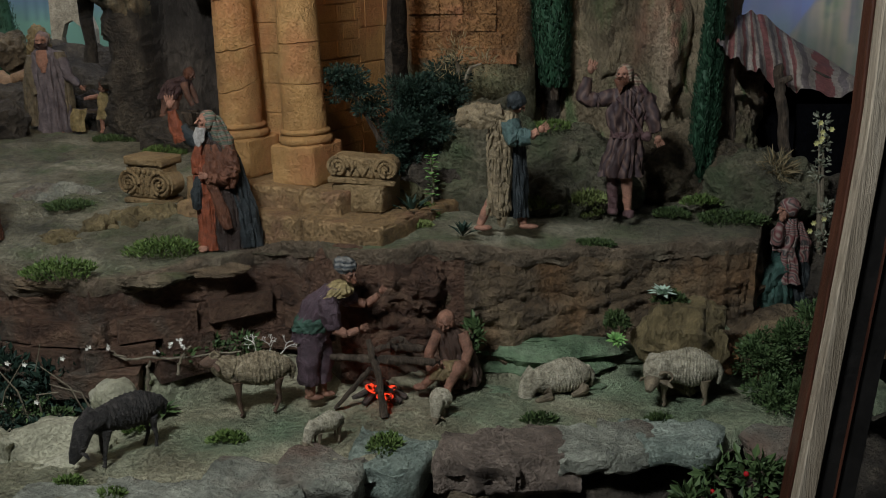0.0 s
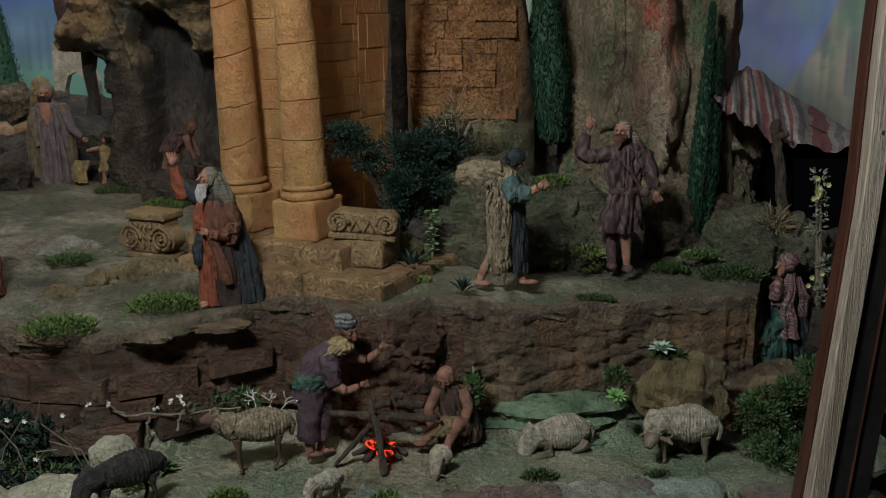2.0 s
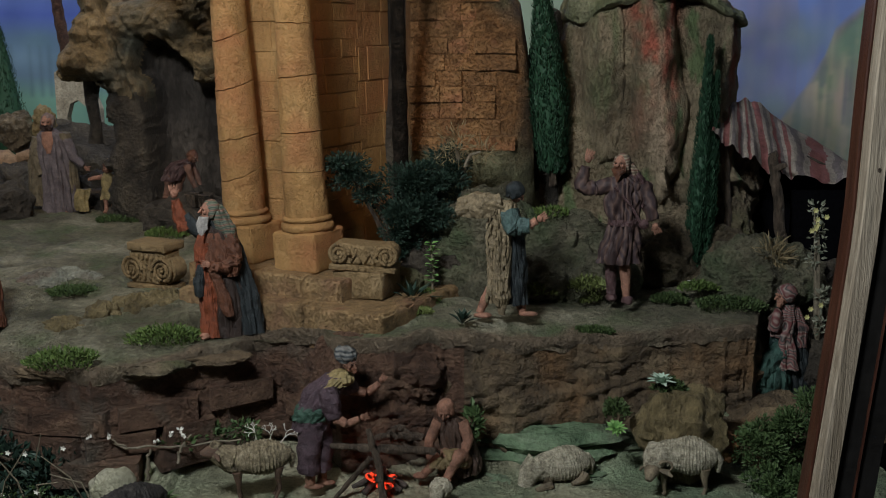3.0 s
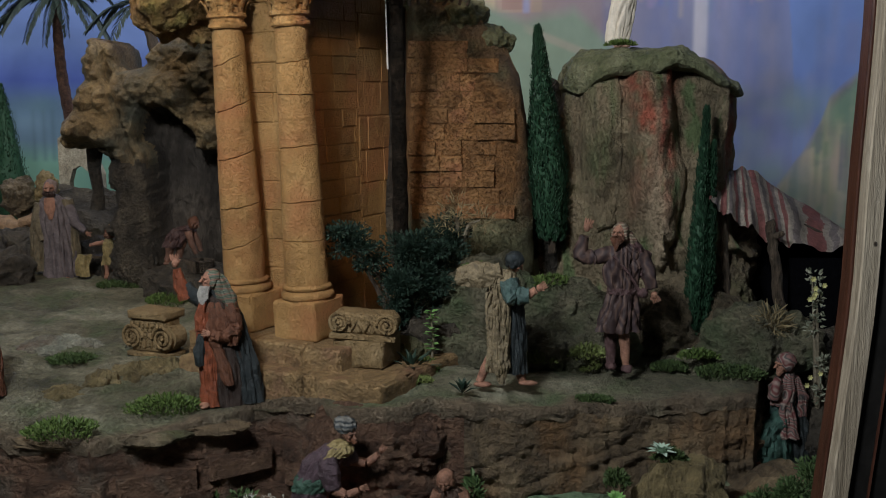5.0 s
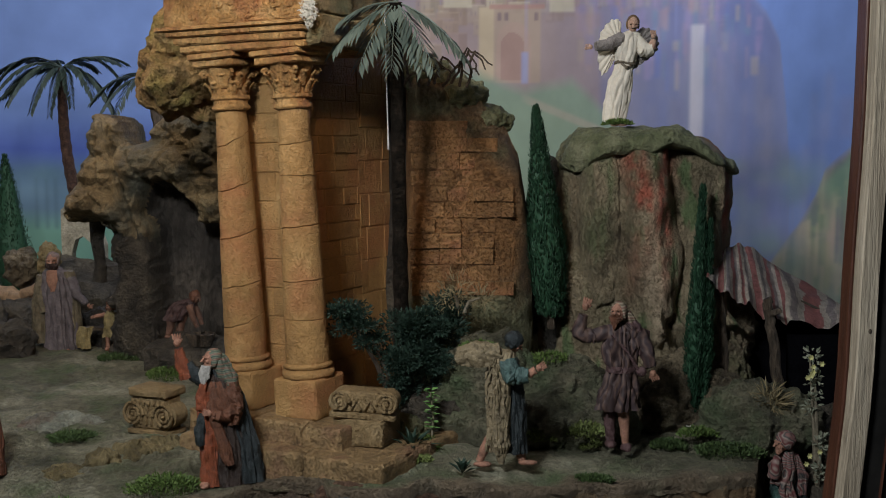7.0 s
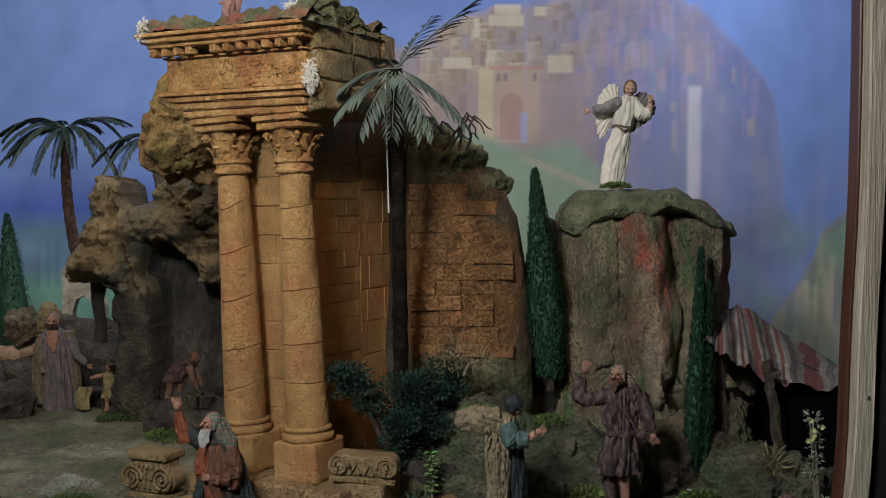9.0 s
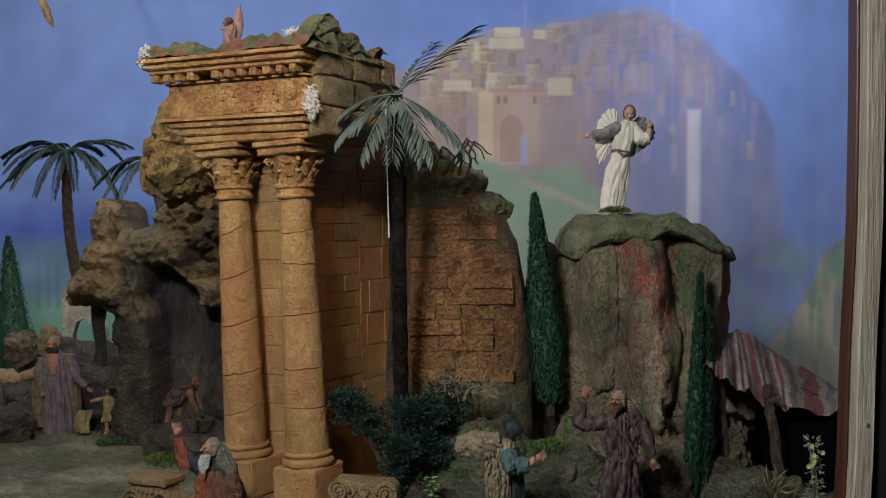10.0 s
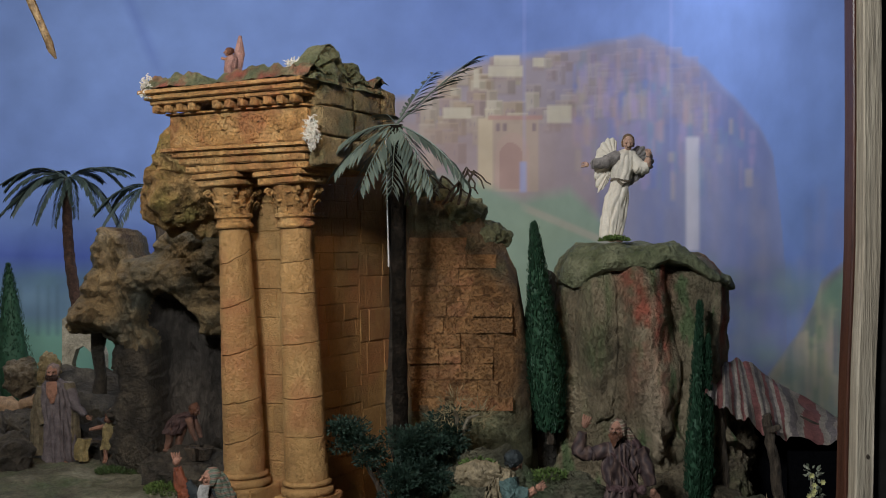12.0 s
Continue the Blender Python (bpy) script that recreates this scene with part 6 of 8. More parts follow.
def robe(bm, pts, radii, mat, fold=0.09, folds=8, seed=0, seg=96, steps=9):
    """A draped body: rings eased between the given stations, folds deepest at the hem."""
    P, R = [], []
    for i in range(len(pts) - 1):
        for k in range(steps):
            t = k / steps
            P.append(Vector(pts[i]).lerp(Vector(pts[i + 1]), t))
            R.append(tuple(a + (b - a) * t for a, b in zip(radii[i], radii[i + 1])))
    P.append(Vector(pts[-1]))
    R.append(radii[-1])
    r = random.Random(seed)
    ph = [r.uniform(0, 6.28) for _ in range(4)]
    rings = []
    n = len(P)
    for i, (p, rad) in enumerate(zip(P, R)):
        ring = []
        f = 2.3 * fold * (1.0 - 0.35 * i / n)
        for k in range(seg):
            a = 6.28318 * k / seg
            wv = noise.noise(Vector((math.cos(a) * 1.3, math.sin(a) * 1.3, i * 0.10 + seed * 7)))
            n1 = noise.noise(Vector((math.cos(a) * 2.1, math.sin(a) * 2.1, i * 0.07 + seed * 3.7)))
            lean = (ph[2] - 3.14) * 0.35 * i / n
            w1 = folds * 0.5 * (a + lean) + 2.8 * wv + ph[0]
            w2 = folds * 0.9 * (a - 0.6 * lean) + 3.4 * n1 + ph[1]
            q = 1 + f * (1.15 * (abs(math.sin(w1)) - 0.62) * (0.6 + 0.8 * abs(n1)) + 0.55 * (abs(math.sin(w2)) - 0.62) + 0.6 * wv)
            ring.append(bm.verts.new(p + Vector((math.cos(a) * rad[0] * q, math.sin(a) * rad[1] * q, 0))))
        rings.append(ring)
    fs = [bm.faces.new((a[k], a[(k + 1) % seg], b[(k + 1) % seg], b[k])) for a, b in zip(rings, rings[1:]) for k in range(seg)]
    fs += [bm.faces.new(rings[0][::-1]), bm.faces.new(rings[-1])]
    for f in fs:
        f.material_index = mat


def limb(bm, pts, radii, mat, seed=0, fold=0.10):
    P, R = [], []
    for i in range(len(pts) - 1):
        for k in range(7):
            t = k / 7
            P.append(Vector(pts[i]).lerp(Vector(pts[i + 1]), t))
            R.append(0.90 * (radii[i] + (radii[i + 1] - radii[i]) * t))
    P.append(Vector(pts[-1]))
    R.append(0.90 * radii[-1])
    r = random.Random(seed)
    fold *= 0.6
    P = [P[0]] + [(a + b * 2 + c) / 4 for a, b, c in zip(P, P[1:], P[2:])] + [P[-1]]
    R = [a * (1 + fold * r.uniform(-1, 1)) for a in R]
    tube(bm, P, R, seg=28, mat=mat, fold=fold * 1.1, folds=4, seed=seed)


def fist(bm, c, mat, way, size=7.0):
    """A small open hand: palm and fingers."""
    c, way = Vector(c), Vector(way).normalized()
    blob(bm, c, (size * 0.8, size * 0.6, size), mat, sub=2)
    s = way.cross(Vector((0, 1, 0)))
    for k in range(4):
        o = s * (k - 1.5) * size * 0.42
        tube(bm, [c + o + way * size * 0.6, c + o * 1.3 + way * size * 1.5, c + o * 1.4 + way * size * 2.0], [size * 0.26, size * 0.23, size * 0.12], seg=6, mat=mat)
    tube(bm, [c - s * size * 0.6, c - s * size * 1.2 + way * size * 0.7], [size * 0.28, size * 0.16], seg=6, mat=mat)


def head(bm, c, skin, hair=None, beard=None, size=15.0, face=(0, -1, 0), hair_r=1.15):
    """Skull, jaw, brow, nose, eyes, mouth, ears; a beard in strands and hair or cloth over the crown."""
    c, f = Vector(c), Vector(face).normalized()
    s = f.cross(Vector((0, 0, 1))).normalized()
    u = s.cross(f).normalized()
    rot = Matrix((s, f, u)).transposed()

    def at(a, b, d):
        return c + (s * a + f * b + u * d) * size

    def dab(p, r, mat, sub=2):
        blob(bm, p, tuple(k * size for k in r), mat, sub=sub, m=rot)

    dab(at(0, -0.05, 0.10), (0.80, 0.92, 1.02), skin, 3)
    dab(at(0, 0.34, -0.55), (0.54, 0.52, 0.50), skin)
    tube(bm, [at(-0.56, 0.62, 0.22), at(-0.25, 0.84, 0.32), at(0, 0.86, 0.27), at(0.25, 0.84, 0.32), at(0.56, 0.62, 0.22)], [size * k for k in (0.10, 0.15, 0.12, 0.15, 0.10)], seg=8, mat=skin)
    tube(bm, [at(0, 0.84, 0.26), at(0, 1.06, 0.0), at(0, 1.22, -0.14), at(0, 0.92, -0.26)], [size * k for k in (0.11, 0.14, 0.19, 0.10)], seg=8, mat=skin)
    for k in (-1, 1):
        dab(at(k * 0.33, 0.80, 0.11), (0.12, 0.10, 0.065), 9, 1)
        dab(at(k * 0.42, 0.66, -0.16), (0.24, 0.24, 0.22), skin)
        dab(at(k * 0.80, 0.02, 0.0), (0.12, 0.20, 0.26), skin, 1)
    dab(at(0, 0.90, -0.47), (0.17, 0.09, 0.040), 9, 1)
    dab(at(0, 0.86, -0.58), (0.20, 0.12, 0.09), skin, 1)
    if hair is not None:
        dab(at(0, -0.36, 0.36), (0.88 * hair_r, 0.92 * hair_r, 0.82 * hair_r), hair, 3)
        for k in (-1, 1):
            dab(at(k * 0.74, -0.12, -0.10), (0.22 * hair_r, 0.42, 0.62), hair)
        dab(at(0, -0.66, -0.25), (0.72, 0.42, 0.70), hair)
    if beard is not None:
        for a, ln in ((-0.62, 1.15), (-0.42, 1.45), (-0.2, 1.75), (0.02, 1.95), (0.24, 1.7), (0.44, 1.4), (0.62, 1.1)):
            b0 = 0.80 - 0.75 * a * a
            tube(bm, [at(a, b0 * 0.75, -0.22 - 0.1 * abs(a)), at(a * 1.02, b0 + 0.12, -0.72), at(a * 0.7, b0 + 0.16, -0.4 - ln * 0.5), at(a * 0.4, b0 + 0.05, -0.3 - ln * 0.85)],
                 [size * k for k in (0.14, 0.22, 0.18, 0.05)], seg=7, mat=beard)
        for k in (-1, 1):
            tube(bm, [at(k * 0.04, 0.98, -0.33), at(k * 0.25, 0.92, -0.42), at(k * 0.42, 0.74, -0.66)], [size * q for q in (0.09, 0.11, 0.05)], seg=6, mat=beard)


def wing(bm, root, rim, mat, y0=13.0, feathers=13, thick=3.0):
    """A feathered wing fanned from its root to a rounded rim."""
    root = Vector((root[0], y0, root[1]))
    n, m_ = 66, 10
    xs = np.linspace(0, 1, len(rim))
    sheets = []
    for side in (0, 1):
        rows = []
        for i in range(n):
            t = i / (n - 1)
            e = Vector((float(np.interp(t, xs, [p[0] for p in rim])), y0 + 4, float(np.interp(t, xs, [p[1] for p in rim]))))
            row = []
            for k in range(m_):
                q = 0.12 + 0.88 * k / (m_ - 1)
                rid = abs(math.sin(t * feathers * 3.14159))
                p = root.lerp(e, q * (0.94 + 0.06 * rid))
                p.y += (side - 0.5) * thick * 2 - 2.6 * rid * q * (1 - side) + 3 * math.sin(q * 3.14) * -1
                if q < 0.55:
                    p.y -= 1.6
                row.append(bm.verts.new(p))
            rows.append(row)
        sheets.append(rows)
    fs = []
    for side, rows in enumerate(sheets):
        for a, b in zip(rows, rows[1:]):
            for k in range(m_ - 1):
                q = (a[k], b[k], b[k + 1], a[k + 1])
                fs.append(bm.faces.new(q if side else q[::-1]))
    fr, bk = sheets
    for i in range(n - 1):
        fs.append(bm.faces.new((fr[i][-1], fr[i + 1][-1], bk[i + 1][-1], bk[i][-1])))
    for f in fs:
        f.material_index = mat


def robed_elder(bm):
    robe(bm, [(-14, -4, 0), (-16, -4, 60), (-20, -4, 120), (-22, -4, 170)], [(22, 20), (20, 18), (20, 18), (17, 15)], 3, seed=1)
    robe(bm, [(12, 2, 0), (10, 2, 70), (4, 2, 130), (-2, 2, 180), (-8, 2, 200)], [(32, 23), (28, 21), (25, 20), (23, 18), (11, 10)], 6, seed=6)
    robe(bm, [(36, 14, 2), (31, 14, 70), (20, 12, 130), (8, 8, 180), (-4, 4, 208)], [(37, 22), (31, 21), (25, 19), (23, 17), (13, 13)], 2, fold=0.12, seed=2)
    robe(bm, [(-32, -20, 76), (-32, -20, 105), (-29, -17, 132)], [(8, 6), (10, 7), (6, 5)], 2, folds=4, seed=3)
    robe(bm, [(5, -8, 116), (4, -8, 140), (2, -6, 165), (-4, -4, 188)], [(25, 17), (28, 18), (26, 17), (13, 11)], 1, fold=0.12, seed=4)
    robe(bm, [(18, -24, 42), (9, -26, 80), (-6, -26, 128)], [(9, 6), (10, 7), (9, 7)], 1, folds=4, seed=5)
    robe(bm, [(-32, -14, 138), (-32, -14, 160), (-27, -12, 186)], [(8, 8), (9, 8), (6, 6)], 3, folds=4, seed=7)
    head(bm, (-15, -6, 227), 0, 4, None, 15, (-0.8, -0.65, 0.10), 1.10)
    for k in range(7):
        tube(bm, [(-28 + k * 2.2, -13 - k * 0.7, 217), (-31 + k * 2.4, -17, 204), (-31 + k * 2.4, -18, 184 + 3 * abs(k - 2))], [2.4, 2.7, 0.6], seg=6, mat=5)
    robe(bm, [(20, 4, 168), (12, 3, 194), (0, 2, 222), (-5, 2, 236)], [(17, 13), (15, 14), (14, 14), (11, 11)], 4, fold=0.15, folds=6, seed=9)
    limb(bm, [(-22, 6, 184), (-44, 8, 194), (-60, 8, 216)], [15, 14, 11], 2, 5)
    limb(bm, [(-60, 5, 192), (-69, 5, 216), (-75, 5, 244)], [13, 13, 8], 3, 6)
    fist(bm, (-77, 5, 256), 0, (-0.1, 0, 1), 8)
    limb(bm, [(20, -2, 182), (31, -14, 143), (12, -28, 128), (-8, -34, 134)], [14, 14, 11, 7], 1, 7, 0.3)
    robe(bm, [(24, -16, 112), (26, -14, 130), (24, -10, 150)], [(9, 7), (13, 10), (12, 10)], 1, fold=0.14, folds=5, seed=17)
    fist(bm, (-13, -35, 136), 0, (-1, 0, 0.2), 6)
    blob(bm, (-26, -24, 3), (10, 14, 6), 0)


figurine(pose(-0.482, 2.215, 1.048), 0.00121, robed_elder, [SKIN, BROWN, DARKCLOTH, RUST, HEADCLOTH, PALE, paint("dark_brown", (0.035, 0.022, 0.017))],
         "bearded elder figurine in rust robe and dark cloak, hand raised")


def fire_shepherd(bm):
    for x, y, s in ((-6, -8, 1), (14, 10, 2)):
        limb(bm, [(x, y, 34), (x + 2, y, 80), (4, y * 0.5, 132)], [21, 25, 28], 1, s)
        limb(bm, [(x + 2, y, 6), (x + 1, y, 38)], [9, 11], 0, s + 4)
        blob(bm, (x + 8, y, 5), (19, 9, 6), 0)
    robe(bm, [(-2, 0, 118), (4, 0, 150), (24, 0, 195), (48, 0, 222)], [(34, 26), (33, 25), (36, 29), (22, 20)], 1, fold=0.06, seed=3)
    robe(bm, [(0, 0, 138), (6, 0, 152), (12, 0, 164)], [(35.5, 27), (37, 29), (35, 28)], 3, fold=0.05, seed=4)
    robe(bm, [(42, 0, 205), (52, 0, 216), (60, 0, 230)], [(30, 26), (27, 24), (14, 14)], 4, fold=0.14, seed=5)
    head(bm, (72, -4, 246), 0, None, None, 15, (0.75, -0.75, -0.15))
    tube(bm, [(78, -16, 240), (84, -16, 234), (86, -12, 230)], [4, 4, 2], seg=7, mat=6)
    robe(bm, [(68, 0, 250), (66, 0, 260), (64, 0, 270), (62, 0, 275)], [(16, 15), (20, 19), (18, 16), (8, 8)], 5, fold=0.06, folds=6, seed=6)
    limb(bm, [(34, -24, 205), (38, -32, 178), (46, -34, 150)], [19, 21, 15], 1, 7)
    limb(bm, [(46, -34, 150), (70, -38, 140), (92, -38, 150)], [11, 9, 6], 0, 8, fold=0.04)
    fist(bm, (98, -38, 153), 0, (1, 0, 0.3), 6)
    limb(bm, [(56, 20, 208), (74, 26, 182)], [19, 15], 1, 9)
    limb(bm, [(72, 26, 184), (104, 28, 178), (124, 28, 196)], [10, 9, 6], 0, 10, fold=0.04)
    fist(bm, (130, 28, 203), 0, (0.6, 0, 0.8), 6)


figurine(pose(-0.262, 1.985, 0.792), 0.00107, fire_shepherd, [TANNED, PURPLE, BROWN, GREENBELT, OCHRE, TURBAN, BROWN],
         "shepherd figurine in plum clothes and striped turban bending over the fire")


def crouching_man(bm):
    robe(bm, [(16, 6, 0), (16, 6, 30), (4, 2, 80), (-8, -4, 112)], [(36, 30), (34, 28), (31, 24), (18, 16)], 1, seed=1)
    head(bm, (-14, -16, 128), 0, 2, None, 16, (-0.25, -1, -0.45), 1.04)
    limb(bm, [(-26, -6, 104), (-44, -12, 66), (-42, -18, 32)], [12, 11, 7], 0, 2, 0.05)
    limb(bm, [(18, -8, 104), (30, -18, 72), (22, -28, 48)], [13, 12, 8], 0, 3, 0.05)
    limb(bm, [(4, -8, 30), (-18, -30, 46), (-54, -32, 8)], [17, 15, 8], 0, 4, 0.04)
    limb(bm, [(24, -12, 26), (12, -40, 50), (-10, -46, 8)], [17, 15, 8], 0, 5, 0.04)
    blob(bm, (-60, -34, 6), (14, 8, 6), 0)
    blob(bm, (-14, -50, 5), (12, 9, 6), 0)
    robe(bm, [(-10, -34, 26), (-6, -34, 42), (-2, -32, 56)], [(34, 14), (26, 14), (14, 10)], 3, fold=0.12, seed=6)
    fist(bm, (20, -32, 46), 0, (-1, -0.2, 0), 6)


figurine(pose(0.020, 2.045, 0.800), 0.00109, crouching_man, [TANNED, paint("umber", (0.07, 0.042, 0.03)), TANNED, paint("dull_ochre", (0.17, 0.125, 0.06))], "crouching brown-clad figurine warming himself beside the fire")


def sack_bearer(bm):
    robe(bm, [(26, 6, 24), (24, 6, 90), (16, 4, 160), (12, 2, 200)], [(19, 16), (19, 16), (18, 16), (15, 14)], 2, seed=2)
    robe(bm, [(-8, -6, 26), (-7, -6, 90), (-5, -4, 150), (2, -2, 190), (9, 0, 214)], [(17, 15), (19, 17), (19, 17), (21, 18), (12, 11)], 1, fold=0.15, folds=7, seed=1)
    robe(bm, [(-2, -14, 8), (-3, -14, 30), (-6, -12, 60)], [(4, 4), (9, 6), (12, 8)], 1, folds=4, seed=11)
    head(bm, (22, -2, 228), 0, 2, None, 14, (0.9, -0.1, -0.6), 1.30)
    sr = random.Random(12)
    for _ in range(120):
        z = sr.uniform(40, 205)
        a = sr.uniform(2.6, 5.6)
        rr = 18 + 2 * math.sin(z * 0.05)
        p = Vector((-6 + rr * math.cos(a), -5 + 16 * math.sin(a), z))
        tube(bm, [p, p + Vector((math.cos(a) * 4, math.sin(a) * 4, -5)), p + Vector((math.cos(a) * 3 + sr.uniform(-3, 3), math.sin(a) * 3, -15))], [2.6, 2.4, 0.6], seg=5, mat=1)
    robe(bm, [(-34, 4, 186), (-34, 4, 200), (-40, 4, 216), (-42, 4, 228)], [(40, 18), (47, 24), (40, 22), (14, 10)], 1, fold=0.10, folds=9, seed=14)
    limb(bm, [(-6, -4, 214), (-52, -4, 208), (-84, 0, 196)], [15, 15, 9], 1, 15, 0.2)
    limb(bm, [(8, -20, 200), (16, -28, 172), (44, -30, 174)], [17, 18, 14], 3, 3, 0.14)
    limb(bm, [(44, -30, 175), (58, -30, 184)], [9, 7], 0, 4)
    fist(bm, (64, -30, 188), 0, (0.8, 0, 0.5), 7)
    limb(bm, [(-18, 0, 52), (-30, 0, 36), (-42, -2, 8)], [13, 10, 7], 0, 5, 0.04)
    blob(bm, (-36, -6, 4), (17, 8, 5), 0)
    limb(bm, [(30, 8, 40), (38, 8, 6)], [12, 8], 0, 6, 0.04)
    blob(bm, (48, 4, 4), (18, 8, 5), 0)


figurine(pose(0.128, 2.185, 1.096), 0.00117, sack_bearer, [SKIN, TANFLEECE, DARKCLOTH, TEAL], "stooping figurine in shaggy fleece carrying a sack on his back")


def waving_man(bm):
    limb(bm, [(-6, 0, 84), (-2, -4, 40), (0, -6, 8)], [13, 10, 7], 0, 1, 0.05)
    limb(bm, [(-26, 12, 84), (-26, 14, 40), (-24, 14, 8)], [13, 10, 7], 2, 2, 0.05)
    blob(bm, (0, -12, 4), (9, 17, 6), 2)
    blob(bm, (-24, 8, 4), (9, 16, 6), 2)
    robe(bm, [(-14, 2, 72), (-11, 1, 110), (-8, 0, 146)], [(37, 26), (32, 24), (24, 18)], 1, fold=0.15, folds=9, seed=3)
    robe(bm, [(-8, 0, 142), (-8, 0, 152)], [(27, 21), (27, 21)], 2, fold=0.03, seed=4)
    robe(bm, [(-8, 0, 148), (-9, 0, 190), (-10, 0, 216), (-12, 0, 232)], [(24, 18), (32, 23), (30, 20), (11, 10)], 1, fold=0.12, folds=9, seed=5)
    head(bm, (-17, -8, 251), 0, 3, 4, 15, (-0.55, -0.9, 0.12), 1.10)
    robe(bm, [(14, 8, 196), (6, 8, 222), (-6, 6, 252)], [(19, 13), (17, 14), (13, 13)], 3, fold=0.14, seed=18)
    limb(bm, [(-30, 0, 214), (-62, -4, 206), (-88, -6, 212), (-80, -8, 246)], [14, 14, 13, 8], 1, 6)
    fist(bm, (-76, -8, 262), 0, (0.35, 0, 1), 8)
    limb(bm, [(22, 0, 214), (36, -4, 182), (42, -12, 152)], [15, 15, 11], 1, 7)
    fist(bm, (46, -16, 140), 0, (0.4, 0, -0.8), 7)
    robe(bm, [(16, 8, 176), (16, 8, 212), (4, 6, 236)], [(22, 18), (22, 18), (12, 12)], 2, fold=0.14, seed=8)
    tube(bm, [(-28, -20, 212), (0, -27, 180), (18, -25, 150)], [2.4, 2.4, 2.4], seg=6, mat=2)
    blob(bm, (24, -25, 145), (9, 5, 9), 2)


figurine(pose(0.418, 2.335, 1.094), 0.00125, waving_man, [SKIN, STRIPETUNIC, MAROON, HEADSCARF, BROWN], "bearded figurine in striped belted tunic with one hand raised")


def seated_woman(bm):
    robe(bm, [(0, -2, 0), (-4, -6, 42), (-6, -6, 80), (6, -2, 112)], [(31, 30), (31, 30), (26, 25), (17, 15)], 1, fold=0.11, folds=6, seed=1)
    limb(bm, [(10, -8, 108), (-20, -22, 90), (-31, -22, 62), (-35, -20, 34)], [18, 18, 15, 12], 1, 12, 0.2)
    robe(bm, [(10, 2, 104), (14, 2, 140), (16, 2, 170), (12, 0, 186)], [(17, 15), (19, 15), (18, 14), (8, 8)], 5, seed=2)
    robe(bm, [(8, -10, 134), (12, -7, 160), (14, -4, 186)], [(17, 9), (19, 12), (12, 10)], 3, fold=0.16, folds=6, seed=3)
    robe(bm, [(18, -24, 80), (14, -21, 106), (11, -16, 140)], [(15, 6), (12, 6), (8, 6)], 3, fold=0.16, folds=5, seed=4)
    robe(bm, [(44, -2, 112), (43, -2, 145), (28, 0, 178)], [(8, 8), (9, 9), (8, 8)], 3, fold=0.15, folds=5, seed=8)
    robe(bm, [(40, 8, 0), (40, 8, 60), (34, 8, 110), (28, 6, 156)], [(23, 22), (23, 22), (18, 17), (12, 12)], 4, seed=7)
    head(bm, (9, -6, 201), 0, 3, None, 14, (-1, -0.3, -0.1), 1.22)
    limb(bm, [(-2, -10, 168), (-11, -20, 150), (-4, -21, 180)], [11, 10, 6], 3, 5)
    fist(bm, (-3, -20, 189), 0, (0.1, 0, 1), 5)
    limb(bm, [(-30, -24, 38), (-44, -26, 30)], [11, 8], 0, 6)
    blob(bm, (-52, -27, 27), (15, 8, 6), 0)


figurine(pose(0.768, 2.34, 0.828), 0.00138, seated_woman, [SKIN, SEAGREEN, MAROON, SHAWL, DARKCLOTH, paint("deep_teal", (0.03, 0.06, 0.055))], "seated woman figurine in sea-green skirt and rose striped shawl")


def standing_man(bm):
    robe(bm, [(6, 0, 4), (5, 0, 70), (0, 0, 120), (-4, 0, 145), (-5, 0, 154)], [(28, 22), (26, 21), (25, 19), (21, 16), (9, 8)], 1, fold=0.12, seed=1)
    robe(bm, [(-34, 4, 18), (-32, 4, 80), (-24, 4, 140)], [(14, 16), (16, 17), (12, 12)], 2, folds=5, seed=2)
    robe(bm, [(26, 6, 40), (26, 6, 100), (16, 4, 146)], [(12, 14), (12, 15), (12, 12)], 2, folds=5, seed=3)
    head(bm, (-6, -6, 166), 0, 3, 4, 12, (0.1, -1, -0.05), 1.04)
    tube(bm, [(-4, -17, 150), (-3, -20, 132), (-2, -20, 112)], [(9, 4), (10, 4), (4, 3)], seg=8, mat=0, side=(1, 0, 0))
    limb(bm, [(22, 0, 132), (36, -6, 104), (54, -8, 90)], [11, 9, 5], 1, 4)
    fist(bm, (58, -8, 86), 0, (1, 0, -0.3), 4)
    limb(bm, [(-26, 0, 130), (-30, -8, 100), (-20, -14, 74)], [11, 9, 5], 2, 5)
    blob(bm, (4, -14, 4), (8, 12, 5), 0)
    blob(bm, (20, -12, 4), (8, 12, 5), 0)


figurine(pose(-1.322, 3.60, 1.082), 0.00190, standing_man, [SKIN, GREYVIOLET, paint("khaki", (0.15, 0.12, 0.075)), paint("dull_scarf", (0.20, 0.14, 0.12)), FEATURES], "standing figurine in grey-violet robe and brown cloak on the far terrace")


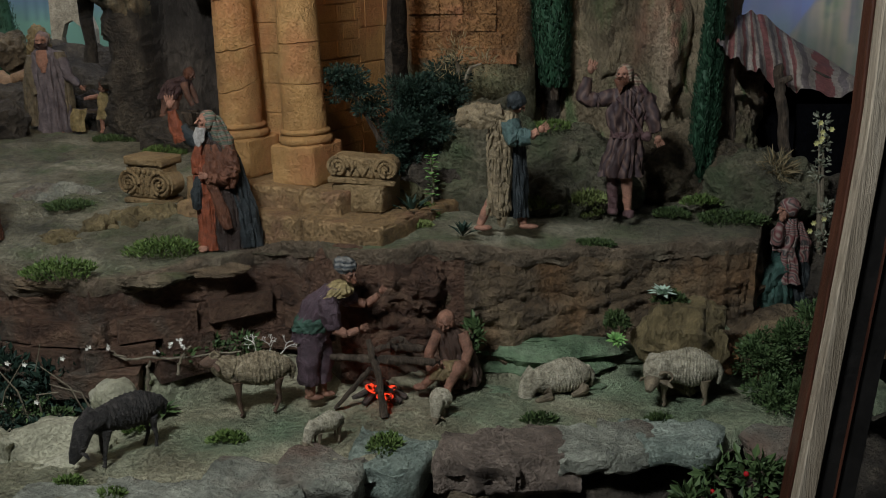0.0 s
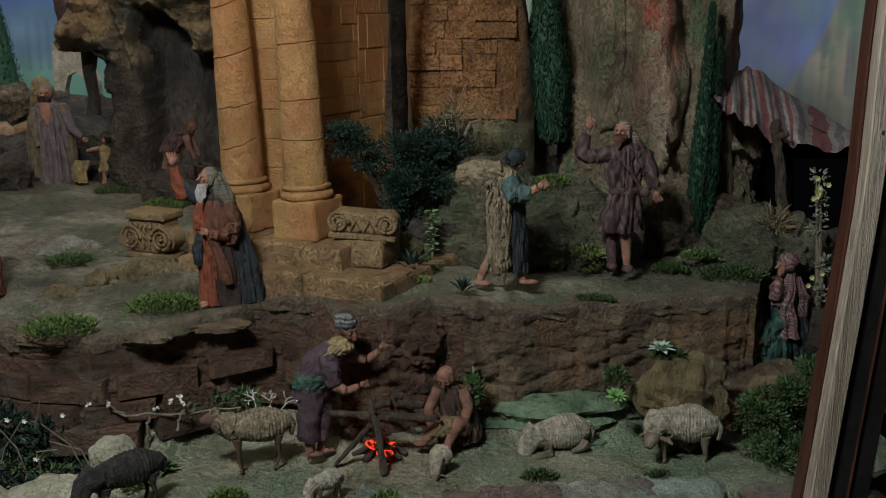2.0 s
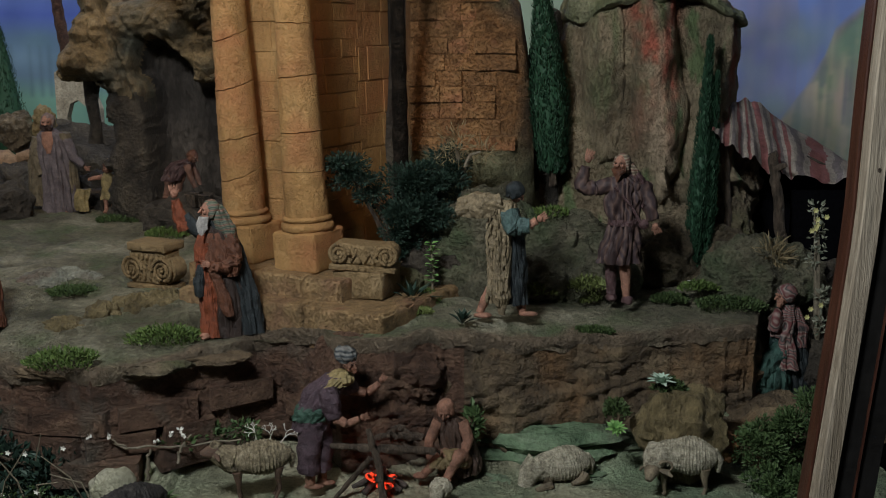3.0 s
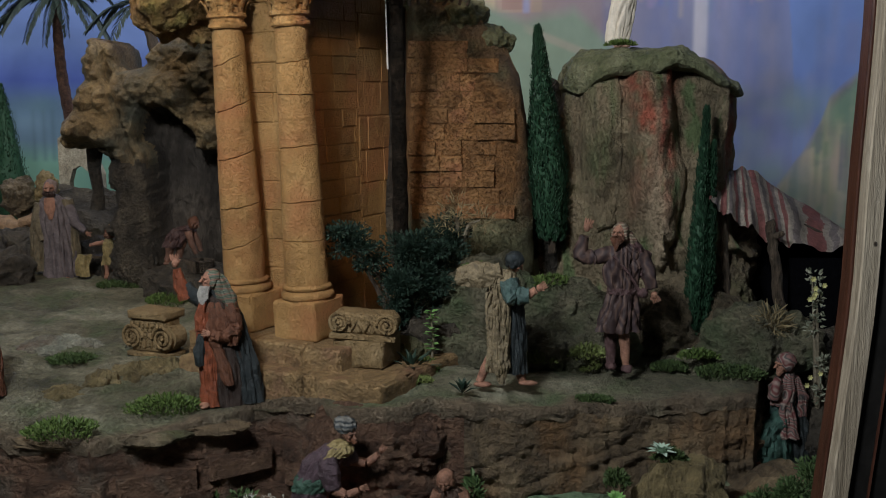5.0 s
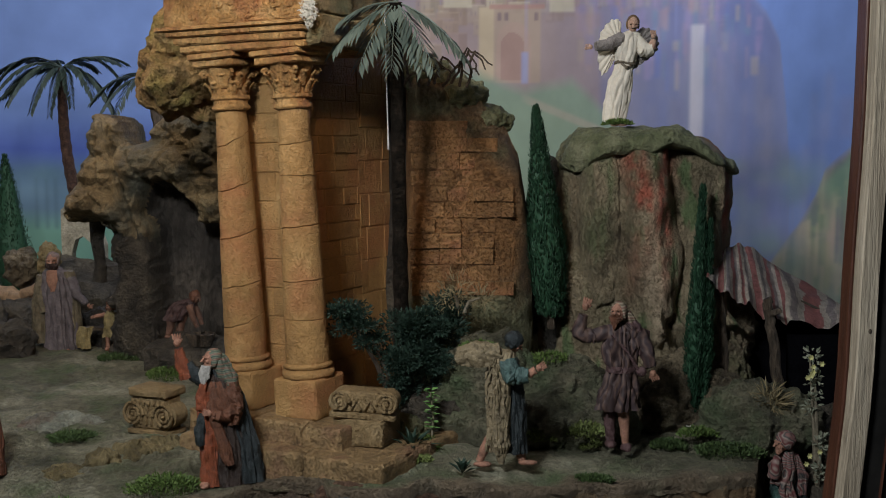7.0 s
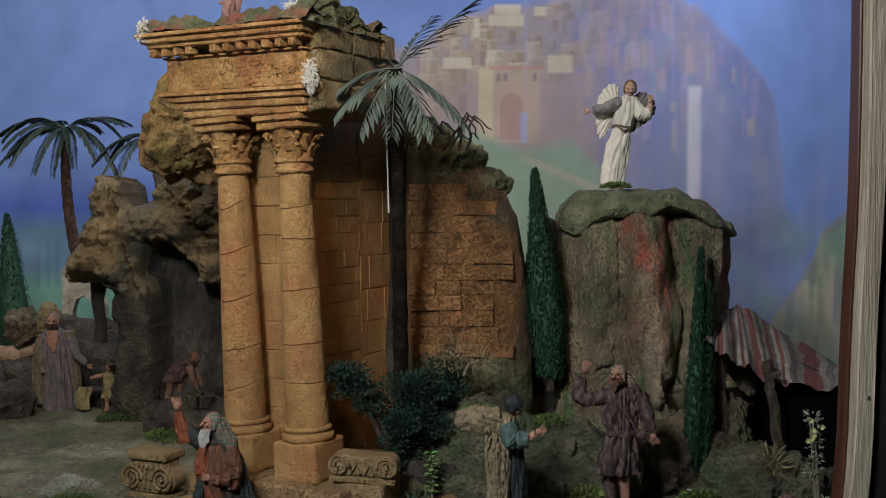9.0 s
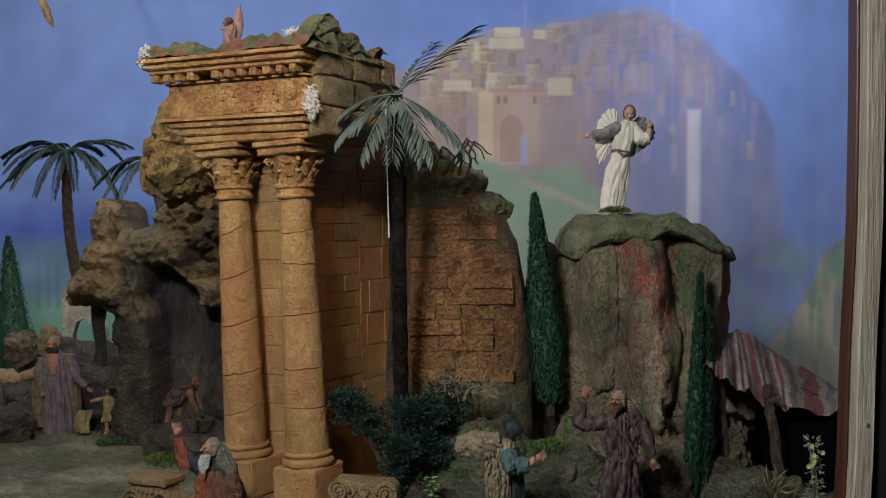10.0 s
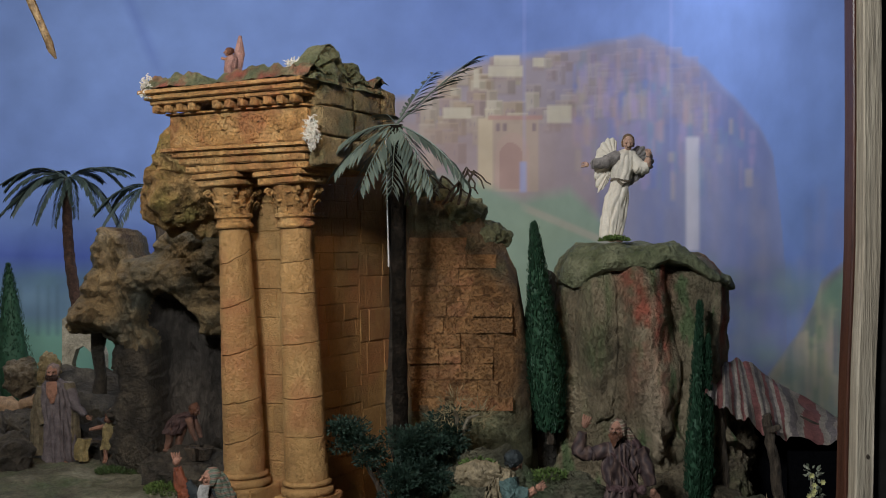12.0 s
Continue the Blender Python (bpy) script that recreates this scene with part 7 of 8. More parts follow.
def child(bm):
    for x in (-6, 7):
        limb(bm, [(x, 0, 30), (x * 1.1, 0, 4)], [6, 4], 0, int(x) + 9, 0.04)
        blob(bm, (x * 1.1, -4, 3), (4, 7, 3), 0)
    robe(bm, [(0, 0, 26), (0, 0, 44), (0, 0, 66), (0, 0, 72)], [(13, 9), (10, 8), (12, 8), (5, 5)], 1, fold=0.1, seed=1)
    head(bm, (0, -2, 81), 0, 2, None, 8, (0, -1, 0), 1.08)
    limb(bm, [(10, 0, 66), (24, -4, 62), (40, -6, 58)], [5, 4, 3], 0, 3, 0.04)
    limb(bm, [(-10, 0, 66), (-22, -4, 64), (-34, -6, 62)], [5, 4, 3], 0, 4, 0.04)


figurine(pose(-1.118, 3.52, 1.100), 0.00186, child, [SKIN, OCHRE, BROWN], "small child figurine with outstretched arms on the far terrace")


def stall(bm):
    box(bm, (-22, -12, 34), (24, 14, 38), 0)
    for x in (-19, 19):
        for y in (-9, 10):
            tube(bm, [(x, y, 0), (x, y, 35)], [2.4, 2.4], seg=6, mat=0)
    robe(bm, [(-14, -13, 2), (-14, -13, 24), (-12, -10, 40)], [(12, 4), (12, 4), (12, 6)], 1, folds=5, seed=2)


figurine(pose(-1.195, 3.58, 1.098), 0.0019, stall, [BARK, OCHRE], "low wooden stool draped with an ochre cloth", name="stool", category="stool", group="")


def bent_worker(bm):
    for x, y in ((-30, -4), (-14, 8)):
        limb(bm, [(x + 6, y, 44), (x, y, 22), (x - 4, y, 3)], [11, 8, 6], 0, int(x) + 40, 0.05)
        blob(bm, (x - 2, y - 4, 3), (9, 6, 4), 0)
    robe(bm, [(-24, 0, 34), (-16, 0, 52), (-2, 0, 66), (12, 0, 72)], [(17, 14), (19, 15), (18, 14), (9, 8)], 1, seed=1)
    head(bm, (18, -4, 76), 0, 2, None, 9, (1, -0.4, -0.4), 1.15)
    limb(bm, [(8, -10, 62), (14, -14, 40), (22, -14, 22)], [8, 6, 4], 0, 3, 0.05)
    limb(bm, [(10, 10, 62), (20, 8, 42), (26, 6, 24)], [8, 6, 4], 0, 4, 0.05)


# skin and robe darker than those of the other figurines
figurine(pose(-0.790, 3.22, 1.195), 0.00168, bent_worker, [paint("darker_skin", (0.15, 0.075, 0.05)), paint("dark_maroon", (0.06, 0.032, 0.030)), BROWN], "bent figurine stooping over a basket in the cave mouth")
bm = bmesh.new()
for k in range(7):
    a = k / 6
    tube(bm, [(0.042 * math.cos(q) * (0.75 + 0.25 * a), 0.034 * math.sin(q) * (0.75 + 0.25 * a), 0.005 + 0.032 * a) for q in np.linspace(0, 6.0, 22)] , [0.004] * 22, seg=5)
blob(bm, (0, 0, 0.022), (0.034, 0.028, 0.016), sub=2)
thing("basket", pose(-0.737, 3.17, 1.178), "round woven brown basket in the cave mouth", "basket", bm=bm, mats=BARK)
rock("cave_step", (-0.76, 3.22, 1.12), (0.16, 0.13, 0.092), 61, DARK_AND_SHADE_ROCK, "low dark rock in the cave mouth")


def side_figure(bm):
    robe(bm, [(0, 0, 0), (0, 0, 60), (-4, 0, 120), (-6, 0, 160)], [(30, 24), (27, 22), (24, 20), (10, 9)], 1, seed=4)
    head(bm, (-6, -4, 178), 0, 1, None, 13, (-1, -0.2, 0))
    blob(bm, (16, -18, 4), (14, 9, 5), 0)


figurine(pose(-1.003, 2.24, 1.060), 0.0012, side_figure, [SKIN, paint("dull_rust", (0.15, 0.055, 0.03))], "figurine in a rust robe at the terrace end")


def angel(bm):
    robe(bm, [(-6, 0, 8), (-2, 0, 40), (4, 0, 80), (12, 0, 112)], [(19, 15), (21, 16), (20, 15), (16, 13)], 1, fold=0.10, folds=6, seed=2)
    robe(bm, [(12, 0, 112), (15, 0, 130), (18, 0, 150), (21, 0, 164), (23, 0, 170)], [(16, 13), (20, 15), (22, 15), (18, 13), (8, 7)], 1, fold=0.07, folds=6, seed=3)
    tube(bm, [(12 + 17 * math.cos(q), 14 * math.sin(q), 113 + 2 * math.sin(q * 2)) for q in np.linspace(0, 6.28, 25)], [2.2] * 25, seg=6, mat=4)
    tube(bm, [(4, -14, 112), (12, -18, 104), (24, -15, 108)], [2, 2.4, 1.6], seg=6, mat=4)
    head(bm, (25, -5, 182), 0, 2, None, 12.5, (-0.10, -1, -0.30), 1.0)
    limb(bm, [(8, -2, 158), (-16, -8, 146), (-42, -12, 142)], [12, 13, 9], 3, 3)
    fist(bm, (-52, -12, 141), 0, (-1, 0, 0.05), 5)
    limb(bm, [(34, -2, 156), (46, -8, 134), (60, -12, 138)], [11, 14, 11], 1, 4)
    limb(bm, [(58, -12, 138), (60, -13, 154)], [8, 5], 0, 5)
    fist(bm, (60, -13, 160), 0, (0, 0, 1), 5)
    for x, y in ((-8, -14), (8, -14)):
        blob(bm, (x, y, 4), (8, 12, 5), 0)
    wing(bm, (2, 150), [(8, 184), (2, 194), (-10, 194), (-22, 184), (-31, 168), (-35, 148), (-36, 128), (-33, 106), (-28, 90), (-18, 98), (-8, 112), (-2, 124)], 1)
    wing(bm, (34, 146), [(34, 168), (44, 178), (58, 178), (70, 168), (76, 152), (74, 138), (64, 126), (50, 116), (36, 106), (28, 102), (26, 120)], 3)


figurine(pose(0.470, 2.83, 1.838), 0.00148, angel, [paint("pale_skin", (0.60, 0.38, 0.28), 0.15), WHITE, paint("chestnut_hair", (0.20, 0.12, 0.06)), WINGGREY, paint("cord_belt", (0.22, 0.18, 0.13))], "white-robed angel figurine with grey wings standing on the cliff", fold=0.35)


def small_angel(bm):
    robe(bm, [(0, 0, 0), (0, 0, 25), (2, 0, 42), (2, 0, 48)], [(13, 9), (10, 8), (9, 7), (4, 4)], 1, fold=0.12, seed=3)
    head(bm, (-4, -2, 53), 0, 2, None, 6, (-1, -0.3, 0))
    tube(bm, [(10, 4, 22), (14, 5, 52), (16, 5, 84)], [(8, 2), (8, 2), (2, 1)], seg=8, mat=1)
    limb(bm, [(-4, -4, 40), (-16, -5, 42)], [3, 2], 0, 1)


figurine(pose(-0.555, 2.72, 2.255), 0.00148, small_angel, [SKIN, PINKCLOTH, BROWN], "small pink-robed angel figurine above the temple roof")
bm = bmesh.new()
tube(bm, [(0, 0, 0), (0, 0.02, 0.16)], [0.0015, 0.0015], seg=5)
thing("wire", pose(-0.555, 2.72, 2.10), "thin wire that holds the small angel", "wire", bm=bm, mats=BLACKENED)

# ---- sheep ----
WOOL = surf("cream_wool_paint", (0.20, 0.175, 0.12), (0.48, 0.435, 0.32), (0.68, 0.62, 0.48), scale=70, bump=1.0, grain=260, depth=0.004)
BROWNWOOL = surf("brown_wool_paint", (0.08, 0.06, 0.037), (0.31, 0.25, 0.155), (0.50, 0.42, 0.29), scale=80, bump=1.0, grain=260, depth=0.004)
BLACKWOOL = surf("black_wool_paint", (0.014, 0.013, 0.012), (0.040, 0.036, 0.033), (0.085, 0.075, 0.066), scale=70, bump=1.0, grain=260, depth=0.004)
MUZZLE = paint("muzzle", (0.20, 0.16, 0.105))
BROWNFACE = paint("brown_muzzle", (0.10, 0.06, 0.04))


def sheep(m, scale, length, tall, leg, label, mats, pose_head="down", lying=False, ridge=0.10, seed=0, folds=16, fat=1.0):
    """A sheep with its head towards -x: woolly ridged body, four legs, neck, head, ears, tail."""
    bm = bmesh.new()
    r = random.Random(seed)
    n, seg = 80, 44
    cz = leg + tall * 0.5
    rings = []
    for i in range(n):
        t = i / (n - 1)
        x = -length * 0.5 + length * t
        prof = (math.sin(math.pi * min(1, max(0, t * 0.94 + 0.03))) ** 0.42) * (0.94 + 0.08 * math.cos(t * 9))
        ry, rz = tall * 0.44 * prof * fat, tall * 0.5 * prof
        ring = []
        for k in range(seg):
            a = 6.28318 * k / seg
            g = noise.noise(Vector((t * 5, math.cos(a) * 1.6, math.sin(a) * 1.6 + seed)))
            w = ridge * (0.75 * (1 - 1.6 * abs(math.sin(t * folds * 3.4 + 2.4 * g + 0.9 * math.sin(a)))) * 0.6 + 0.5 * g + 0.35 * noise.noise(Vector((t * 22, math.cos(a) * 7, math.sin(a) * 7 + seed))))
            ring.append(bm.verts.new((x, math.cos(a) * ry * (1 + w), cz + math.sin(a) * rz * (1 + w) + 2 * math.sin(t * 3))))
        rings.append(ring)
    for a, b in zip(rings, rings[1:]):
        for k in range(seg):
            bm.faces.new((a[k], b[k], b[(k + 1) % seg], a[(k + 1) % seg]))
    bm.faces.new(rings[0])
    bm.faces.new(rings[-1][::-1])
    h = length * 0.5
    hs = tall * 0.30
    if pose_head == "down":
        nk = [(-h * 0.75, 0, cz + tall * 0.15), (-h * 1.08, 0, cz - tall * 0.05), (-h * 1.28, 0, cz - tall * 0.45 - leg * 0.25)]
        face = Vector((-0.55, 0, -1))
    elif pose_head == "up":
        nk = [(-h * 0.75, 0, cz + tall * 0.10), (-h * 1.05, 0, cz + tall * 0.22), (-h * 1.25, 0, cz + tall * 0.36)]
        face = Vector((-1, 0, -0.10))
    else:
        nk = [(-h * 0.75, -tall * 0.05, cz + tall * 0.1), (-h * 0.95, -tall * 0.25, cz - tall * 0.02), (-h * 1.0, -tall * 0.42, cz - tall * 0.18)]
        face = Vector((-0.35, -0.75, -0.75))
    tube(bm, nk, [tall * 0.36, tall * 0.29, tall * 0.21], seg=16, mat=0, fold=0.07, folds=6)
    face.normalize()
    c = Vector(nk[-1])
    tube(bm, [c - face * hs * 0.4, c + face * hs * 0.3, c + face * hs * 0.8, c + face * hs * 1.15], [hs * 0.66, hs * 0.64, hs * 0.42, hs * 0.26], seg=12, mat=1)
    side = face.cross(Vector((0, 0, 1)))
    if side.length < 0.2:
        side = Vector((0, 1, 0))
    side.normalize()
    for s in (-1, 1):
        e = c + side * s * hs * 0.55
        tube(bm, [e, e + side * s * hs * 0.5 + Vector((hs * 0.2, 0, -hs * 0.1)), e + side * s * hs * 0.85 + Vector((hs * 0.3, 0, -hs * 0.45))], [(hs * 0.16, hs * 0.10), (hs * 0.24, hs * 0.10), (hs * 0.08, hs * 0.05)], seg=8, mat=1)
    blob(bm, c - face * hs * 0.15 + Vector((0, 0, hs * 0.45)), hs * 0.55, 0, sub=2, rough=0.2, scale=0.3)
    if pose_head == "side":  # curled horns
        for s in (-1, 1):
            o = c + side * s * hs * 0.45 + Vector((0, 0, hs * 0.45))
            tube(bm, [o + side * s * hs * 0.35 * math.sin(q * 0.5) + Vector((hs * 0.42 * (1 - math.cos(q)), 0, hs * 0.42 * math.sin(q) - hs * 0.1)) for q in np.linspace(0, 5.0, 16)],
                 [hs * 0.17 * (1 - 0.75 * k / 15) for k in range(16)], seg=7, mat=1)
    lw = tall * 0.070
    for i, (fx, fy) in enumerate(((-0.62, -0.22), (-0.55, 0.22), (0.62, -0.22), (0.70, 0.22))):
        x, y = h * fx, tall * fy
        if lying:
            d = -1 if fx < 0 else 1
            tube(bm, [(x, y * 1.3, cz - tall * 0.30), (x - d * lw, y * 1.8, lw * 1.6), (x - lw * 5, y * 2.0, lw)], [lw * 3.0, lw * 1.7, lw * 0.9], seg=8, mat=1)
        else:
            sw = r.uniform(-0.5, 0.5) * leg * 0.35
            bk = leg * 0.10 if fx > 0 else -leg * 0.04
            tube(bm, [(x, y, cz - tall * 0.22), (x + sw * 0.3, y, leg * 0.95), (x + sw * 0.5 + bk, y, leg * 0.5), (x + sw, y, leg * 0.10), (x + sw - lw * 0.6, y, 0)],
                 [lw * 2.1, lw * 1.15, lw * 0.75, lw * 0.65, lw * 0.9], seg=9, mat=1 if i != 9 else 0)
    tube(bm, [(h * 0.92, 0, cz + tall * 0.18), (h * 1.08, 0, cz - tall * 0.05), (h * 1.06, 0, cz - tall * 0.38)], [tall * 0.10, tall * 0.12, tall * 0.05], seg=8, mat=0, fold=0.08, folds=4)
    bm.transform(Matrix.Scale(scale, 4))
    return thing("sheep", m, label, "sheep figurine", "sheep", bm=bm, mats=mats)


sheep(pose(-0.580, 1.765, 0.770, 0, 2, 50), 0.00112, 140, 60, 44, "black sheep figurine grazing on the lower pasture", [BLACKWOOL, BLACKWOOL], "down", seed=1, ridge=0.14, fat=0.85)
sheep(pose(-0.372, 1.965, 0.773, 0, 0, 20), 0.00112, 120, 66, 46, "brown sheep figurine standing with its head stretched forward", [BROWNWOOL, BROWNFACE], "up", seed=2, ridge=0.12)
sheep(pose(-0.218, 1.815, 0.772, 0, 0, 45), 0.00118, 62, 34, 16, "small cream lamb figurine grazing near the fire", [WOOL, MUZZLE], "down", seed=3, ridge=0.09, folds=12)
sheep(pose(-0.005, 1.93, 0.780, 0, 0, 75), 0.00104, 50, 42, 8, "small cream lamb figurine facing the viewer beside the fire", [WOOL, MUZZLE], "down", seed=4, ridge=0.12, folds=8, fat=1.2)
sheep(pose(0.248, 2.055, 0.775, 0, -4, 14), 0.00126, 100, 62, -3, "cream sheep figurine lying on the grass with lowered head", [WOOL, MUZZLE], "down", lying=True, seed=5, ridge=0.10, folds=17)
sheep(pose(0.492, 2.01, 0.772, 0, 0, -6), 0.00117, 112, 70, 30, "large cream ram figurine turning its head down", [WOOL, MUZZLE], "side", seed=6, ridge=0.11, folds=20)
bm = bmesh.new()
blob(bm, (0, 0, 0.03), (0.11, 0.05, 0.04), sub=3, rough=0.2, scale=12)
tube(bm, [(0.09, 0, 0.03), (0.14, -0.01, 0.06), (0.17, -0.02, 0.03)], [0.03, 0.025, 0.014], seg=10)
thing("lying_ox", pose(-1.66, 3.95, 1.20), "tan ox figurine lying on the far terrace", "ox figurine", bm=bm, mats=paint("ox", (0.30, 0.19, 0.11)))
rock("ox_bank", (-1.66, 3.95, 1.13), (0.20, 0.12, 0.09), 63, DARK_AND_SHADE_ROCK, "low rock bank under the lying ox")

# ---- campfire ----
fire = thing("campfire", pose(-0.135, 2.00, 0.778), "small campfire of blackened branches with glowing red embers", "campfire")
rf = random.Random(6)
for k in range(9):
    bm = bmesh.new()
    blob(bm, (rf.uniform(-0.030, 0.042), rf.uniform(-0.045, 0.0), rf.uniform(0.008, 0.040)), (rf.uniform(0.009, 0.018), 0.008, rf.uniform(0.006, 0.011)), sub=2, rough=0.5, scale=60)
    part("ember", bm, EMBER if k < 6 else BLACKENED, fire, "glowing red ember" if k < 6 else "")
for k in range(12):
    a = rf.uniform(0, 6.28)
    o = Vector((math.cos(a), math.sin(a) * 0.7, 0))
    bm = bmesh.new()
    tube(bm, [o * 0.055 + Vector((0.005, 0.005, 0.006)), o * 0.02 + Vector((0.005, 0.01, 0.022)), -o * rf.uniform(0.01, 0.04) + Vector((0.005, 0.015, 0.04))], [0.006, 0.007, 0.004], seg=7, fold=0.1, folds=3, seed=k)
    part("stick", bm, BLACKENED, fire)
for nm, pts, rad, lab in (
        ("pole", [(0.020, -0.080, -0.002), (0.014, -0.070, 0.04), (0.008, -0.060, 0.085), (-0.006, -0.050, 0.12), (-0.012, -0.045, 0.150)], [0.008, 0.007, 0.0065, 0.0075, 0.005], "gnarled grey upright pole"),
        ("pole", [(-0.080, -0.045, 0.004), (-0.045, -0.045, 0.045), (-0.008, -0.048, 0.090)], [0.004, 0.0055, 0.006], "leaning forked branch"),
        ("spit", [(-0.090, -0.02, 0.105), (-0.040, -0.035, 0.108), (0.010, -0.04, 0.104), (0.070, -0.02, 0.096), (0.130, -0.01, 0.088)], [0.006, 0.008, 0.011, 0.009, 0.007], "thick grey branch laid across the fire"),
        ("branch", [(0.020, 0.05, 0.10), (0.045, 0.05, 0.118), (0.070, 0.04, 0.104), (0.095, 0.05, 0.098)], [0.006, 0.008, 0.007, 0.005], "crooked branch"),
        ("branch", [(0.0, 0.03, 0.10), (0.03, 0.0, 0.120), (0.09, 0.03, 0.100)], [0.007, 0.008, 0.006], "")):
    bm = bmesh.new()
    P, R = [], []
    for i in range(len(pts) - 1):
        for q in range(5):
            P.append(Vector(pts[i]).lerp(Vector(pts[i + 1]), q / 5) + Vector((rf.uniform(-1, 1), rf.uniform(-1, 1), rf.uniform(-1, 1))) * 0.0012)
            R.append((rad[i] + (rad[i + 1] - rad[i]) * q / 5) * rf.uniform(0.9, 1.12))
    P.append(Vector(pts[-1]))
    R.append(rad[-1])
    tube(bm, P, R, seg=9, fold=0.06, folds=3)
    part(nm, bm, BARK, fire, lab)


# ---- fallen capitals ----
def fallen_capital(m, w, label, tall=0.05, slab_top=True):
    """A fallen scroll capital: body, two spiral volutes on the front, egg moulding, abacus."""
    ob = thing("fallen_capital", m, label, "capital", group="fallen capitals")
    bm = bmesh.new()
    chipped_box(bm, (-w * 0.42, -w * 0.20, 0.012), (w * 0.42, w * 0.25, 0.012 + tall * 0.86), n=7, chip=0.003, seed=3)
    part("body", bm, DARKOCHRE, ob)
    bm = bmesh.new()
    chipped_box(bm, (-w * 0.50, -w * 0.26, 0), (w * 0.50, w * 0.30, 0.013), n=7, chip=0.002, seed=4)
    part("foot_slab", bm, DARKOCHRE, ob)
    for s in (-1, 1):
        bm = bmesh.new()
        c = Vector((s * w * 0.36, -w * 0.235, 0.012 + tall * 0.45))
        R = tall * (0.33 if slab_top else 0.42)
        c.z -= tall * 0.06 if slab_top else 0
        tube(bm, [c + Vector((0, 0.01, 0)), c + Vector((0, w * 0.45, 0))], [R, R * 0.95], seg=22)
        pts = [c + Vector((-s * math.cos(q) * R * (1 - q / 18), -0.002, math.sin(q) * R * (1 - q / 18))) for q in np.linspace(0, 14.5, 46)]
        tube(bm, pts, [(0.0042, 0.0034)] * 46, seg=6)
        blob(bm, c + Vector((0, -0.002, 0)), 0.005, sub=2)
        part("volute", bm, DARKOCHRE, ob)
    bm = bmesh.new()
    for k in range(3 if slab_top else 2):
        x = (k - (1 if slab_top else 0.5)) * w * (0.13 if slab_top else 0.20)
        tube(bm, [(x - w * 0.07, -w * 0.212, 0.014 + tall * 0.12), (x, -w * 0.216, 0.014 + tall * 0.50), (x + w * 0.07, -w * 0.212, 0.014 + tall * 0.12)], [0.0034] * 3, seg=6)
    if slab_top:  # egg and dart band under the abacus
        for k in range(7):
            x = (k - 3) * w * 0.115
            blob(bm, (x, -w * 0.215, 0.012 + tall * 0.70), (w * 0.035, 0.006, tall * 0.085), sub=2)
            tube(bm, [(x - w * 0.05, -w * 0.21, 0.012 + tall * 0.80), (x - w * 0.045, -w * 0.22, 0.012 + tall * 0.66), (x, -w * 0.222, 0.012 + tall * 0.59)], [0.0022] * 3, seg=5)
    part("moulding", bm, DARKOCHRE, ob)
    if slab_top:
        bm = bmesh.new()
        chipped_box(bm, (-w * 0.45, -w * 0.27, 0.012 + tall * 0.85), (w * 0.45, w * 0.38, 0.012 + tall * 1.08), n=7, chip=0.002, seed=5)
        part("abacus", bm, DARKOCHRE, ob)
    return ob


fallen_capital(pose(-0.693, 2.475, 1.092, 0, 0, -24), 0.125, "fallen scroll capital of ochre stone lying on the terrace", tall=0.094)
fallen_capital(pose(-0.175, 2.300, 1.176, 0, 3, -6), 0.150, "fallen scroll capital of ochre stone on the platform edge", tall=0.056, slab_top=False)
bm = bmesh.new()
chipped_box(bm, (-0.06, -0.05, 0), (0.06, 0.06, 0.062), n=7, chip=0.005, seed=8)
thing("stone_block", pose(-0.172, 2.305, 1.115, 0, 0, -20), "broken ochre stone block under a fallen capital", "stone block", bm=bm, mats=DARKOCHRE)
bm = bmesh.new()
rock_mesh(bm, (0, 0, 0), (0.05, 0.05, 0.035), 201, sub=4)
thing("stone_block", pose(-0.08, 2.40, 1.12), "small broken grey stone beside the platform", "stone block", bm=bm, mats=CAVEROCK)
bm = bmesh.new()
tube(bm, [(-0.165, 2.175, 1.066), (-0.13, 2.25, 1.082), (-0.095, 2.34, 1.10), (-0.06, 2.42, 1.125)], [(0.013, 0.014)] * 4, seg=10, fold=0.10, folds=4)
thing("channel_edge", Matrix(), "dark raised kerb along the platform side", "kerb", bm=bm, mats=LEDGE)


# ---- moss, grass and plants ----
def tuft(m, rx, ry, h, label, mat=MOSS, n=420, seed=0, size=0.010):
    bm = bmesh.new()
    r = random.Random(seed)
    for _ in range(n):
        a, q = r.uniform(0, 6.283), math.sqrt(r.random())
        q *= 0.75 + 0.35 * noise.noise(Vector((math.cos(a) * 1.5, math.sin(a) * 1.5, seed)))
        x, y = rx * q * math.cos(a), ry * q * math.sin(a)
        z = h * (1 - q * q) * r.uniform(0.3, 1.0)
        d = Vector((math.cos(a) * q, math.sin(a) * q, 0.9)) + rnd_dir(r) * 0.7
        leaf(bm, Vector((x, y, z - 0.002)), d, rnd_dir(r), size * r.uniform(0.6, 1.3), size * 0.42, bend=0.2)
    return thing("moss_tuft", m, label, "moss", "moss tufts", bm=bm, mats=mat)


DARKMOSS = leafy("dark_moss", (0.025, 0.045, 0.015), (0.08, 0.12, 0.04))
YELLOWMOSS = leafy("yellow_green_moss", (0.09, 0.11, 0.03), (0.20, 0.24, 0.08))
